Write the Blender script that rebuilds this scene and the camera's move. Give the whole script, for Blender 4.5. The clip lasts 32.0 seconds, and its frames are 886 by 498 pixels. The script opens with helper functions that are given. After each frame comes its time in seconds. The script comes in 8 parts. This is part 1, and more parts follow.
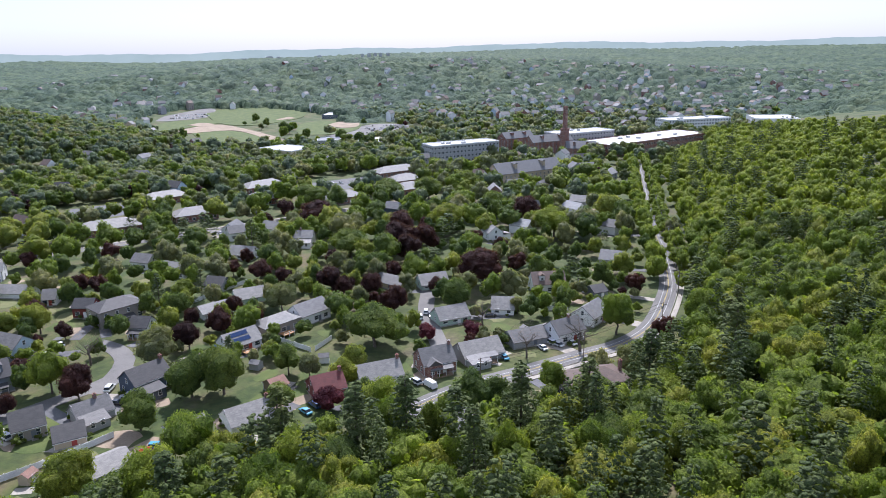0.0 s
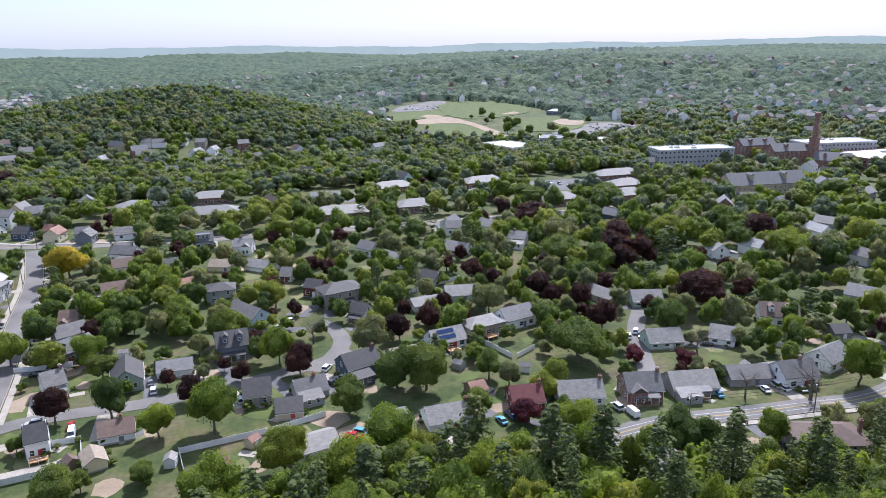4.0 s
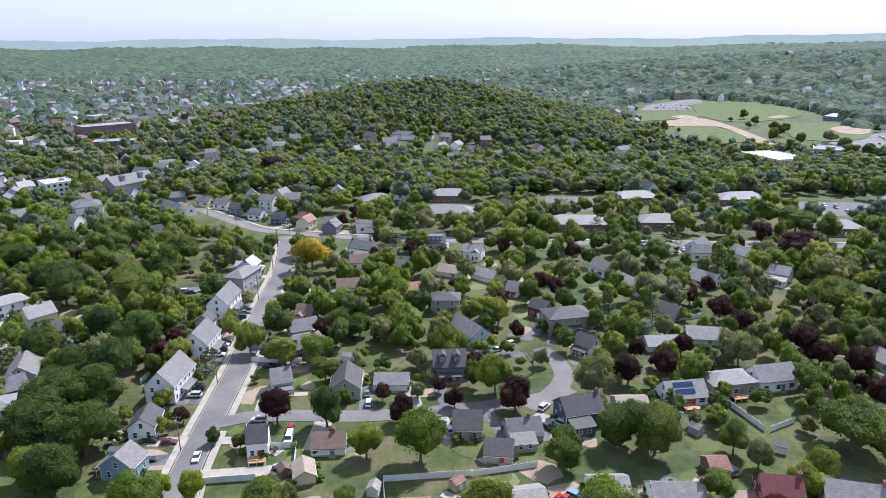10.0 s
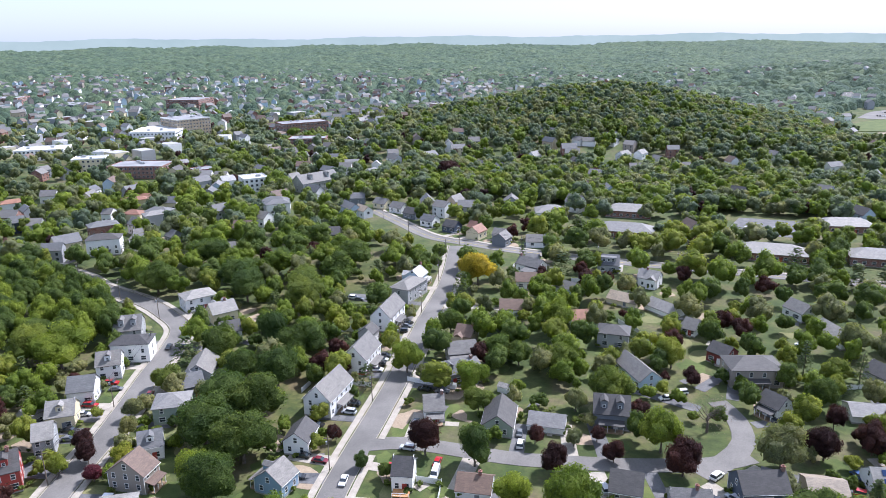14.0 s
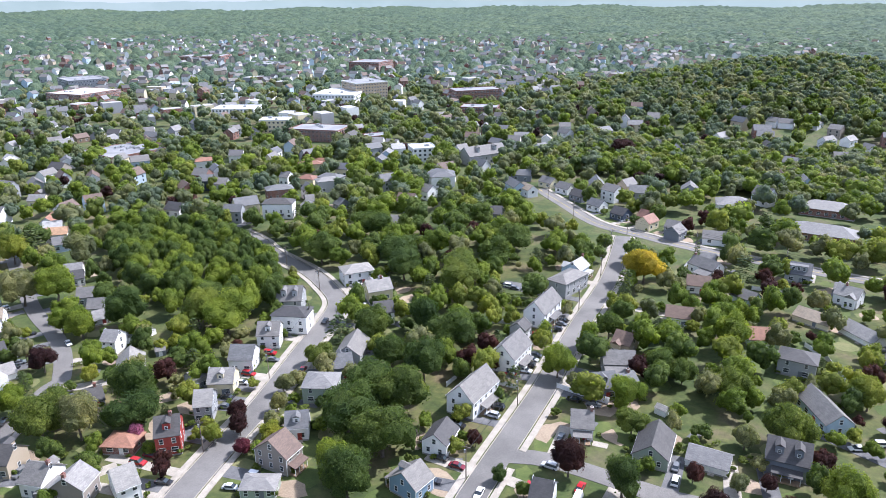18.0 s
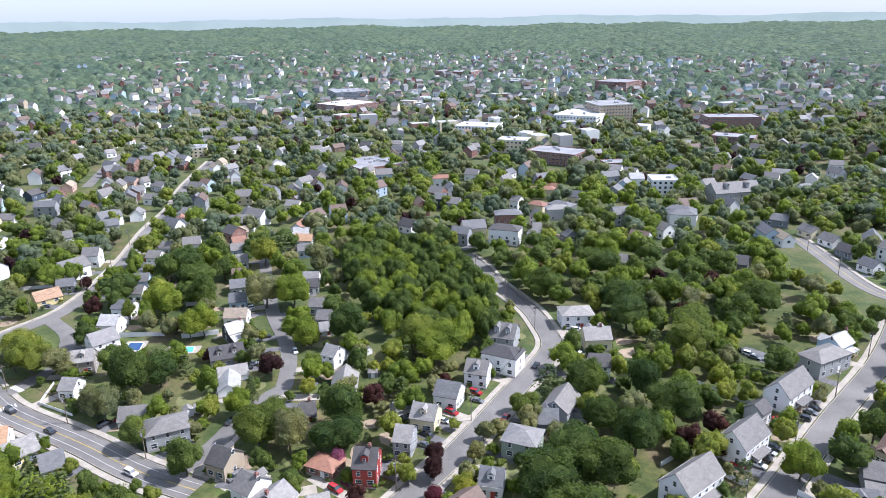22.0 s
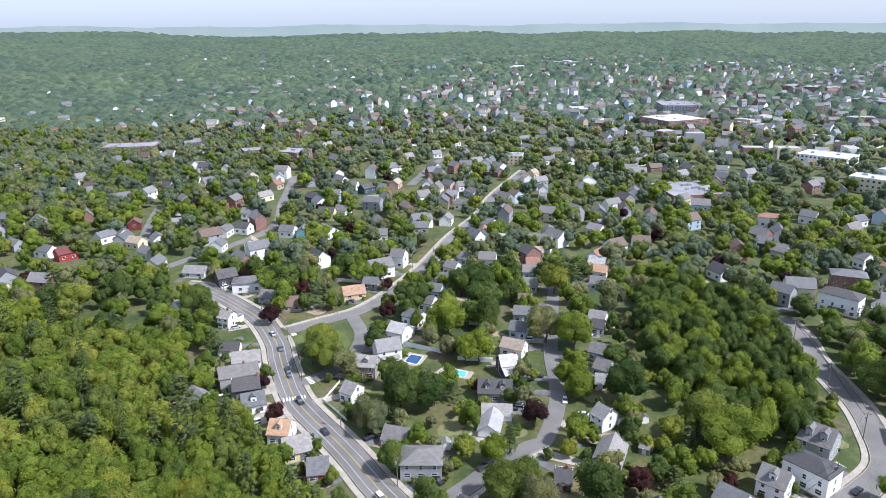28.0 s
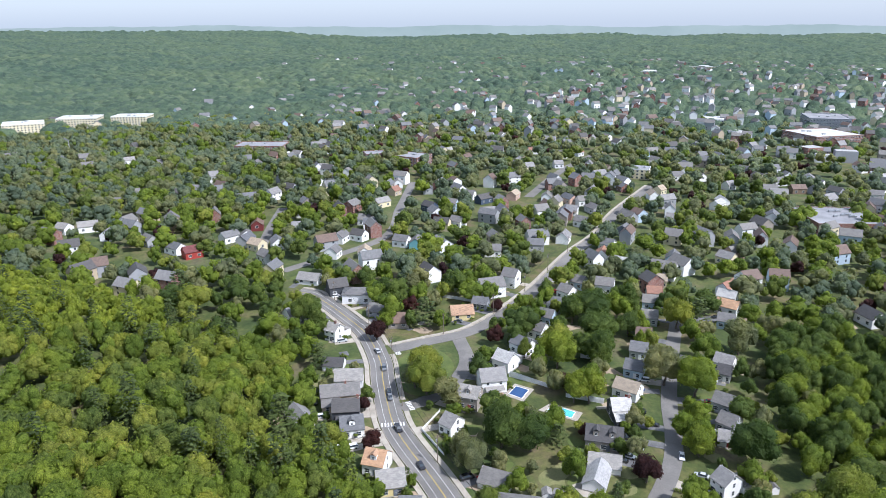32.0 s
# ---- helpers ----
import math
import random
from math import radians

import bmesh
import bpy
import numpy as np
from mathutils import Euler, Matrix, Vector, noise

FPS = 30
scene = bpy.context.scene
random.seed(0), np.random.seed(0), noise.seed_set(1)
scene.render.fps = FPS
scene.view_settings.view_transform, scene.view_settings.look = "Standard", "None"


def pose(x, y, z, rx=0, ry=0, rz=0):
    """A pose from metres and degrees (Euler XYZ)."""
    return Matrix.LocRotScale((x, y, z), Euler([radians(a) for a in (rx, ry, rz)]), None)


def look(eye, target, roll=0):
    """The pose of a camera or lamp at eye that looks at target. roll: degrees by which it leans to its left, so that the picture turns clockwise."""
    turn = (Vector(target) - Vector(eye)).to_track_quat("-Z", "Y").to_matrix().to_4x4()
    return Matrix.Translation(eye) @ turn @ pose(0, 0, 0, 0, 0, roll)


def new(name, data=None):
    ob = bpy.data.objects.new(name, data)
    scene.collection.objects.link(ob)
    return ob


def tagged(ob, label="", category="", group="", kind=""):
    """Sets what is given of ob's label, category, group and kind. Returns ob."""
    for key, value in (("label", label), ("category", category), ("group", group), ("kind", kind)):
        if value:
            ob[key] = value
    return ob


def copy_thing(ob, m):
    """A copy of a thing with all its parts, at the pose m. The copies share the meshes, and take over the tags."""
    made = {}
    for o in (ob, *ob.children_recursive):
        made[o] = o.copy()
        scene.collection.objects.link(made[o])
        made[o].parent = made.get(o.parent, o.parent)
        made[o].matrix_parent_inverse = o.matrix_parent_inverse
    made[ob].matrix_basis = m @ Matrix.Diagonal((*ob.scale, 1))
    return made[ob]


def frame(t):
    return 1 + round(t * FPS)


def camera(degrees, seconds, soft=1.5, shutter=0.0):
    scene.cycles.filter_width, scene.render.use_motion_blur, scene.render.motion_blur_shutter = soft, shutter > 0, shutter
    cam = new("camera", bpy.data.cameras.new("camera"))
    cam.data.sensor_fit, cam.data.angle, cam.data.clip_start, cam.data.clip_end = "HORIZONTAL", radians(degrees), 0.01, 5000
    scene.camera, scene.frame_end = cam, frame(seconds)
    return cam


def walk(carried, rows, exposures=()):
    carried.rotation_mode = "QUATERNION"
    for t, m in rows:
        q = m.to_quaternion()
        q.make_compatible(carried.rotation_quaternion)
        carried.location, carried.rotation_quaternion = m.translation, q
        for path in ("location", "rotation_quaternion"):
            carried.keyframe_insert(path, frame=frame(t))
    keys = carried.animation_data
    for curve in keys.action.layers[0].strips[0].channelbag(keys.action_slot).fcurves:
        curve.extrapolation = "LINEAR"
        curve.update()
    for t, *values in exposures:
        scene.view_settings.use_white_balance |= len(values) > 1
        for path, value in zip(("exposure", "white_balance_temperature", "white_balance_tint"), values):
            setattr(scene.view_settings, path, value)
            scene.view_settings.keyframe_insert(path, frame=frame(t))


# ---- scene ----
DEG = 64.37
PATH = [
    (0, -4.24, -23.39, 96.09, 49.88, 56.15, 68.81, -0.98),
    (0.5, -4.07, -22.93, 96.70, 48.59, 57.57, 69.38, -0.91),
    (1, -3.82, -22.57, 97.23, 46.34, 59.52, 69.94, -0.92),
    (1.5, -3.58, -22.22, 97.74, 42.87, 62.04, 70.49, -0.96),
    (2, -3.34, -21.82, 98.14, 38.16, 64.95, 70.79, -0.95),
    (2.5, -3.01, -21.33, 98.54, 33.12, 67.81, 71.19, -0.85),
    (3, -2.57, -20.71, 98.97, 29.82, 69.85, 71.60, -0.74),
    (3.5, -2.18, -19.94, 99.45, 28.27, 71.24, 71.90, -0.65),
    (4, -1.86, -18.88, 100.09, 25.28, 73.28, 72.31, -0.59),
    (4.5, -1.53, -17.60, 100.82, 20.79, 75.77, 72.82, -0.50),
    (6.5, -0.35, -10.40, 103.13, 11.51, 84.70, 74.54, -0.17),
    (7, -0.47, -8.15, 103.38, 9.11, 87.18, 74.74, -0.09),
    (7.5, -0.65, -5.85, 103.57, 6.60, 89.67, 74.88, -0.04),
    (8, -0.67, -3.68, 103.66, 4.26, 91.99, 74.97, -0.08),
    (8.5, -0.42, -1.73, 103.76, 2.09, 94.04, 75.10, -0.17),
    (9, 0.00, 0.00, 104.00, 0.00, 95.82, 75.38, -0.29),
    (9.5, 0.44, 1.65, 104.52, -2.07, 97.42, 75.87, -0.40),
    (10, 0.85, 3.33, 105.24, -4.22, 99.00, 76.59, -0.44),
    (10.5, 1.09, 5.07, 106.08, -6.53, 100.54, 77.33, -0.48),
    (11, 1.20, 6.87, 106.88, -8.92, 102.09, 78.06, -0.43),
    (11.5, 1.23, 8.75, 107.69, -11.81, 103.60, 78.81, -0.41),
    (12, 1.27, 10.62, 108.51, -15.05, 104.95, 79.61, -0.48),
    (12.5, 1.37, 12.39, 109.36, -18.24, 106.08, 80.42, -0.58),
    (13, 1.46, 14.16, 110.24, -21.39, 107.09, 81.23, -0.62),
    (13.5, 1.55, 15.99, 110.98, -24.58, 108.07, 82.02, -0.70),
    (14, 1.52, 17.90, 111.64, -27.75, 109.04, 82.70, -0.76),
    (14.5, 1.33, 19.86, 112.24, -30.89, 109.65, 82.23, -0.78),
    (16.5, -0.65, 27.58, 115.47, -44.12, 111.96, 83.99, -0.59),
    (17, -1.35, 29.31, 116.23, -46.74, 112.31, 83.82, -0.63),
    (17.5, -2.10, 31.11, 116.98, -49.38, 112.59, 83.43, -0.61),
    (18, -2.87, 32.87, 117.69, -52.56, 112.89, 84.11, -0.63),
    (18.5, -3.64, 34.65, 118.34, -55.96, 112.96, 84.74, -0.72),
    (19, -4.40, 36.60, 118.95, -60.06, 112.57, 85.31, -0.80),
    (19.5, -5.23, 38.56, 119.51, -64.98, 111.38, 85.91, -0.86),
    (20, -6.27, 40.51, 120.02, -69.75, 110.12, 86.50, -0.94),
    (20.5, -7.49, 42.39, 120.61, -74.01, 109.40, 87.70, -0.95),
    (21, -8.88, 44.04, 121.29, -77.96, 108.57, 88.68, -0.98),
    (21.5, -10.29, 45.64, 122.07, -81.75, 107.51, 89.42, -0.96),
    (22, -11.82, 47.19, 122.94, -85.92, 106.56, 91.57, -0.88),
    (22.5, -13.52, 48.66, 123.71, -90.10, 105.49, 93.61, -0.83),
    (23, -15.31, 50.18, 124.36, -93.86, 104.19, 94.16, -0.69),
    (23.5, -16.93, 51.71, 124.82, -97.41, 102.81, 94.62, -0.65),
    (24, -18.37, 53.33, 125.46, -100.68, 101.37, 95.16, -0.67),
    (24.5, -19.71, 55.05, 126.19, -103.75, 99.91, 95.78, -0.66),
    (25, -21.27, 56.82, 126.87, -106.93, 98.38, 96.29, -0.61),
    (25.5, -22.92, 58.42, 127.57, -110.34, 96.02, 96.87, -0.51),
    (27.5, -29.01, 63.15, 129.97, -121.02, 87.56, 99.36, -0.57),
    (28, -30.61, 63.95, 130.65, -123.46, 85.14, 100.14, -0.56),
    (28.5, -32.26, 64.66, 131.36, -125.81, 82.61, 100.91, -0.53),
    (29, -33.98, 65.31, 132.00, -128.07, 80.26, 101.61, -0.48),
    (29.5, -35.81, 65.99, 132.64, -130.22, 78.83, 102.28, -0.45),
    (30, -37.69, 66.60, 133.36, -132.31, 77.86, 103.04, -0.42),
    (30.5, -39.62, 67.08, 134.20, -134.41, 76.81, 103.85, -0.39),
    (31, -41.56, 67.53, 135.02, -136.48, 75.65, 104.64, -0.29),
    (31.5, -43.45, 67.89, 135.71, -138.49, 74.39, 105.29, -0.31),
    (32, -45.40, 68.27, 136.32, -140.54, 73.10, 105.90, -0.28),
]
cam = camera(DEG, 32.0, soft=0.35)
walk(cam, [(r[0], look(r[1:4], r[4:7], r[7])) for r in PATH],
     exposures=[(0.0, 0.48, 5580, 20), (9.0, 0.50, 5540, 20), (16.0, 0.78, 5580, 19), (19.0, 0.82, 5580, 19), (24.0, 0.62, 5600, 18), (28.0, 0.53, 5600, 17), (32.0, 0.46, 5600, 15)])

# ---------------------------------------------------------------- light
world = bpy.data.worlds.new("sky")
scene.world = world
world.use_nodes = True
wn = world.node_tree
wn.nodes.clear()
w_out = wn.nodes.new("ShaderNodeOutputWorld")
w_bg = wn.nodes.new("ShaderNodeBackground")
w_sky = wn.nodes.new("ShaderNodeTexSky")
w_sky.sky_type = "NISHITA"
w_sky.sun_disc = False
SUN_AZ, SUN_EL = 36.0, 51.0            # clockwise from +y; above the horizon
w_sky.sun_elevation = radians(SUN_EL)
w_sky.sun_rotation = radians(SUN_AZ)
w_sky.air_density = 1.0
w_sky.dust_density = 1.4
w_sky.ozone_density = 1.0
w_bg.inputs["Strength"].default_value = 0.135
w_mix = wn.nodes.new("ShaderNodeMix")      # a hazy day: the blue sky thinned by an even white veil
w_mix.data_type = "RGBA"
w_mix.inputs[0].default_value = 0.62
w_mix.inputs[7].default_value = (4.3, 4.75, 5.2, 1.0)
wn.links.new(w_sky.outputs["Color"], w_mix.inputs[6])
wn.links.new(w_mix.outputs[2], w_bg.inputs["Color"])
wn.links.new(w_bg.outputs["Background"], w_out.inputs["Surface"])

sun_data = bpy.data.lights.new("sun", "SUN")
sun_data.energy = 5.0
sun_data.angle = radians(0.6)
sun_data.color = (1.0, 0.945, 0.86)
sun = new("sun", sun_data)
sa, se = radians(SUN_AZ), radians(SUN_EL)
sun.matrix_world = look((300 * math.sin(sa) * math.cos(se), 300 * math.cos(sa) * math.cos(se), 300 * math.sin(se)), (0, 0, 0))


# ---------------------------------------------------------------- materials
def material(name, rough=0.8, metal=0.0):
    m = bpy.data.materials.new(name)
    m.use_nodes = True
    b = m.node_tree.nodes["Principled BSDF"]
    b.inputs["Roughness"].default_value = rough
    b.inputs["Metallic"].default_value = metal
    return m, m.node_tree, b


def noise_node(nt, scale, detail=4.0, coord=None, rough=0.6):
    n = nt.nodes.new("ShaderNodeTexNoise")
    n.inputs["Scale"].default_value = scale
    n.inputs["Detail"].default_value = detail
    n.inputs["Roughness"].default_value = rough
    if coord is not None:
        nt.links.new(coord, n.inputs["Vector"])
    return n


def ramp(nt, src, stops):
    r = nt.nodes.new("ShaderNodeValToRGB")
    e = r.color_ramp.elements
    while len(e) < len(stops):
        e.new(0.5)
    for k, (p, c) in enumerate(stops):
        e[k].position = p
        e[k].color = (*c, 1.0)
    nt.links.new(src, r.inputs["Fac"])
    return r


def mix(nt, fac, a, b, blend="MIX"):
    n = nt.nodes.new("ShaderNodeMix")
    n.data_type = "RGBA"
    n.blend_type = blend
    for key, v in ((0, fac), (6, a), (7, b)):
        if isinstance(v, (int, float)):
            n.inputs[key].default_value = v
        elif isinstance(v, tuple):
            n.inputs[key].default_value = (*v, 1.0)
        else:
            nt.links.new(v, n.inputs[key])
    return n.outputs[2]


def bump(nt, b, height, strength, dist):
    n = nt.nodes.new("ShaderNodeBump")
    n.inputs["Strength"].default_value = strength
    n.inputs["Distance"].default_value = dist
    nt.links.new(height, n.inputs["Height"])
    nt.links.new(n.outputs["Normal"], b.inputs["Normal"])


def world_pos(nt):
    return nt.nodes.new("ShaderNodeNewGeometry").outputs["Position"]


def obj_pos(nt):
    return nt.nodes.new("ShaderNodeTexCoord").outputs["Object"]


def mottled(name, c1, c2, s1=0.3, s2=6.0, rough=0.85, bumped=0.3, dist=0.03, spread=(0.35, 0.65), wpos=True):
    """Two colours mixed at a coarse and a fine scale."""
    m, nt, b = material(name, rough)
    co = world_pos(nt) if wpos else obj_pos(nt)
    n1, n2 = noise_node(nt, s1, 5, co), noise_node(nt, s2, 4, co)
    r1 = ramp(nt, n1.outputs["Fac"], [(spread[0], c1), (spread[1], c2)])
    r2 = ramp(nt, n2.outputs["Fac"], [(0.25, (0.72, 0.72, 0.72)), (0.75, (1.12, 1.12, 1.12))])
    nt.links.new(mix(nt, 1.0, r1.outputs["Color"], r2.outputs["Color"], "MULTIPLY"), b.inputs["Base Color"])
    if bumped:
        bump(nt, b, n2.outputs["Fac"], bumped, dist)
    return m


def siding(name, c, step=0.14):
    """Painted clapboards: fine rows in height, a little dirt."""
    m, nt, b = material(name, 0.62)
    co = obj_pos(nt)
    sep = nt.nodes.new("ShaderNodeSeparateXYZ")
    nt.links.new(co, sep.inputs[0])
    mod = nt.nodes.new("ShaderNodeMath")
    mod.operation = "MODULO"
    mod.inputs[1].default_value = step
    nt.links.new(sep.outputs["Z"], mod.inputs[0])
    n1 = noise_node(nt, 0.5, 4, co)
    n2 = noise_node(nt, 5.0, 3, co)
    dirt = ramp(nt, n1.outputs["Fac"], [(0.3, tuple(v * 0.91 for v in c)), (0.7, c)])
    fine = ramp(nt, n2.outputs["Fac"], [(0.3, (0.92, 0.92, 0.91)), (0.7, (1.0, 1.0, 1.0))])
    rnd = nt.nodes.new("ShaderNodeObjectInfo")
    r3 = ramp(nt, rnd.outputs["Random"], [(0.0, (0.9, 0.9, 0.92)), (1.0, (1.03, 1.02, 1.0))])
    col = mix(nt, 1.0, dirt.outputs["Color"], fine.outputs["Color"], "MULTIPLY")
    nt.links.new(mix(nt, 1.0, col, r3.outputs["Color"], "MULTIPLY"), b.inputs["Base Color"])
    bump(nt, b, mod.outputs[0], 0.6, 0.1)
    return m


def shingle(name, c):
    """Asphalt shingles: courses, tabs of uneven tone, streaks."""
    m, nt, b = material(name, 0.7)
    co = obj_pos(nt)
    br = nt.nodes.new("ShaderNodeTexBrick")
    br.inputs["Scale"].default_value = 1.0
    br.inputs["Brick Width"].default_value = 0.9
    br.inputs["Row Height"].default_value = 0.28
    br.inputs["Mortar Size"].default_value = 0.012
    br.inputs["Color1"].default_value = (*[v * 0.85 for v in c], 1)
    br.inputs["Color2"].default_value = (*[min(1, v * 1.12) for v in c], 1)
    br.inputs["Mortar"].default_value = (*[v * 0.55 for v in c], 1)
    mp = nt.nodes.new("ShaderNodeMapping")
    mp.inputs["Scale"].default_value = (1, 1.3, 1)
    nt.links.new(co, mp.inputs["Vector"])
    nt.links.new(mp.outputs[0], br.inputs["Vector"])
    n1 = noise_node(nt, 0.7, 5, co)
    st = ramp(nt, n1.outputs["Fac"], [(0.28, (0.78, 0.78, 0.79)), (0.72, (1.1, 1.09, 1.06))])
    rnd = nt.nodes.new("ShaderNodeObjectInfo")
    r3 = ramp(nt, rnd.outputs["Random"], [(0.0, (0.82, 0.83, 0.86)), (1.0, (1.12, 1.1, 1.06))])
    col = mix(nt, 1.0, br.outputs["Color"], st.outputs["Color"], "MULTIPLY")
    nt.links.new(mix(nt, 1.0, col, r3.outputs["Color"], "MULTIPLY"), b.inputs["Base Color"])
    bump(nt, b, br.outputs["Fac"], 0.5, 0.02)
    return m


def brick(name, c, mortar=(0.36, 0.33, 0.30)):
    m, nt, b = material(name, 0.88)
    co = obj_pos(nt)
    sep = nt.nodes.new("ShaderNodeSeparateXYZ")
    nt.links.new(co, sep.inputs[0])
    add = nt.nodes.new("ShaderNodeMath")
    nt.links.new(sep.outputs["X"], add.inputs[0])
    nt.links.new(sep.outputs["Y"], add.inputs[1])
    cmb = nt.nodes.new("ShaderNodeCombineXYZ")
    nt.links.new(add.outputs[0], cmb.inputs["X"])
    nt.links.new(sep.outputs["Z"], cmb.inputs["Y"])
    br = nt.nodes.new("ShaderNodeTexBrick")
    br.inputs["Scale"].default_value = 1.0
    br.inputs["Brick Width"].default_value = 0.22
    br.inputs["Row Height"].default_value = 0.075
    br.inputs["Mortar Size"].default_value = 0.008
    br.inputs["Color1"].default_value = (*[v * 0.8 for v in c], 1)
    br.inputs["Color2"].default_value = (*[v * 1.2 for v in c], 1)
    br.inputs["Mortar"].default_value = (*mortar, 1)
    nt.links.new(cmb.outputs[0], br.inputs["Vector"])
    n1 = noise_node(nt, 0.35, 4, co)
    st = ramp(nt, n1.outputs["Fac"], [(0.3, (0.8, 0.8, 0.8)), (0.7, (1.1, 1.08, 1.05))])
    nt.links.new(mix(nt, 1.0, br.outputs["Color"], st.outputs["Color"], "MULTIPLY"), b.inputs["Base Color"])
    return m


def leaf(name, dark, mid, light, trans=0.48):
    """Foliage: tone by tree, by bough and by leaf bunch, some light let through."""
    m = bpy.data.materials.new(name)
    m.use_nodes = True
    nt = m.node_tree
    b = nt.nodes["Principled BSDF"]
    b.inputs["Roughness"].default_value = 0.6
    b.inputs["Specular IOR Level"].default_value = 0.2
    dark, light = (tuple(0.5 * (p + q) for p, q in zip(c, mid)) for c in (dark, light))
    dark, mid, light = ((c[0] * 1.07, c[1], c[2] * 1.1) for c in (dark, mid, light))
    geo = nt.nodes.new("ShaderNodeNewGeometry")
    info = nt.nodes.new("ShaderNodeObjectInfo")
    r1 = ramp(nt, geo.outputs["Random Per Island"], [(0.0, dark), (0.5, mid), (1.0, light)])
    r2 = ramp(nt, info.outputs["Random"], [(0.0, (0.76, 0.82, 0.84)), (0.5, (1.0, 1.0, 1.0)), (1.0, (1.16, 1.08, 0.95))])
    n4 = noise_node(nt, 0.09, 2, geo.outputs["Position"])
    r4 = ramp(nt, n4.outputs["Fac"], [(0.33, (0.72, 0.78, 0.85)), (0.5, (1.0, 1.0, 1.0)), (0.67, (1.28, 1.2, 1.05))])
    col = mix(nt, 1.0, r1.outputs["Color"], r2.outputs["Color"], "MULTIPLY")
    col = mix(nt, 1.0, col, r4.outputs["Color"], "MULTIPLY")
    # fine noise darkens the colour in specks, imitating shaded gaps between leaves
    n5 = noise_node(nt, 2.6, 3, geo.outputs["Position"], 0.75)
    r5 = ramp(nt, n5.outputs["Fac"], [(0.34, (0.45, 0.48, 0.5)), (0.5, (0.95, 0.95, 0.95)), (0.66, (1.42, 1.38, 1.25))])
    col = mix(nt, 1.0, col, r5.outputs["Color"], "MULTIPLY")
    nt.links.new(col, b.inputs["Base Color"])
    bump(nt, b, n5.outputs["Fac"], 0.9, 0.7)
    tr = nt.nodes.new("ShaderNodeBsdfTranslucent")
    nt.links.new(mix(nt, 1.0, col, (1.25, 1.35, 0.6), "MULTIPLY"), tr.inputs["Color"])
    ms = nt.nodes.new("ShaderNodeMixShader")
    ms.inputs[0].default_value = trans
    nt.links.new(b.outputs[0], ms.inputs[1])
    nt.links.new(tr.outputs[0], ms.inputs[2])
    nt.links.new(ms.outputs[0], nt.nodes["Material Output"].inputs["Surface"])
    return m


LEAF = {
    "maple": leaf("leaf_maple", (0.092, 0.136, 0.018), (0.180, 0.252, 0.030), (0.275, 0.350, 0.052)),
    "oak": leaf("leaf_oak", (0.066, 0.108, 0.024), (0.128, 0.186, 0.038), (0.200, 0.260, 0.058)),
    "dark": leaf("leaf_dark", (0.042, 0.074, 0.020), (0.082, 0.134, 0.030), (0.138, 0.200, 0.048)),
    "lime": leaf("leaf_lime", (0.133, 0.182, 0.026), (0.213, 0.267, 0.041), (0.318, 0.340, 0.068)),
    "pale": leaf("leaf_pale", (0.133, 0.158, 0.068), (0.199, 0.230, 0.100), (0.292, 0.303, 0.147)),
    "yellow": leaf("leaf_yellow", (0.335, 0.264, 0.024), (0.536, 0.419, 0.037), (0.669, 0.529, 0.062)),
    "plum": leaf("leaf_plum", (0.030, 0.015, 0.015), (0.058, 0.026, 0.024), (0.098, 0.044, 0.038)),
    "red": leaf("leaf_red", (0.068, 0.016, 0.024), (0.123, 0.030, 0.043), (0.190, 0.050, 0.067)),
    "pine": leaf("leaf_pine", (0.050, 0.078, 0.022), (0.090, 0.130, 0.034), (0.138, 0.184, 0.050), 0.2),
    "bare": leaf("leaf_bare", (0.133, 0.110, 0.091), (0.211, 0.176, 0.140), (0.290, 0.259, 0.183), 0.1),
    # paler, bluer leaves for far trees: distance haze put into the colour
    "blue": leaf("leaf_haze_tint", (0.125, 0.170, 0.098), (0.165, 0.218, 0.128), (0.205, 0.255, 0.150)),
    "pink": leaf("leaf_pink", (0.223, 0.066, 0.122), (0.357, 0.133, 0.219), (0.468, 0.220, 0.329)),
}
BARK = mottled("bark", (0.10, 0.08, 0.06), (0.17, 0.14, 0.115), 1.5, 14, 0.95, 0.5, 0.03)
GRASS = None
ASPHALT = mottled("asphalt", (0.128, 0.121, 0.112), (0.195, 0.184, 0.168), 0.06, 3.0, 0.9, 0.2, 0.01)
CONCRETE = mottled("concrete", (0.30, 0.268, 0.22), (0.40, 0.362, 0.30), 0.4, 5.0, 0.9, 0.2, 0.01)
DRIVE = mottled("driveway_asphalt", (0.09, 0.09, 0.095), (0.16, 0.158, 0.155), 0.3, 4.0, 0.9, 0.2, 0.01)
PAINT_W = mottled("road_paint_white", (0.55, 0.55, 0.53), (0.75, 0.75, 0.72), 2.0, 9.0, 0.8, 0)
PAINT_Y = mottled("road_paint_yellow", (0.45, 0.33, 0.06), (0.55, 0.41, 0.08), 2.0, 9.0, 0.8, 0)
TRIM = mottled("white_trim", (0.72, 0.72, 0.70), (0.82, 0.82, 0.80), 0.6, 5.0, 0.55, 0)
VINYL = mottled("white_vinyl", (0.70, 0.71, 0.71), (0.80, 0.80, 0.79), 0.3, 4.0, 0.5, 0)
WOOD = mottled("deck_wood", (0.22, 0.15, 0.09), (0.34, 0.24, 0.15), 0.8, 8.0, 0.8, 0.2)
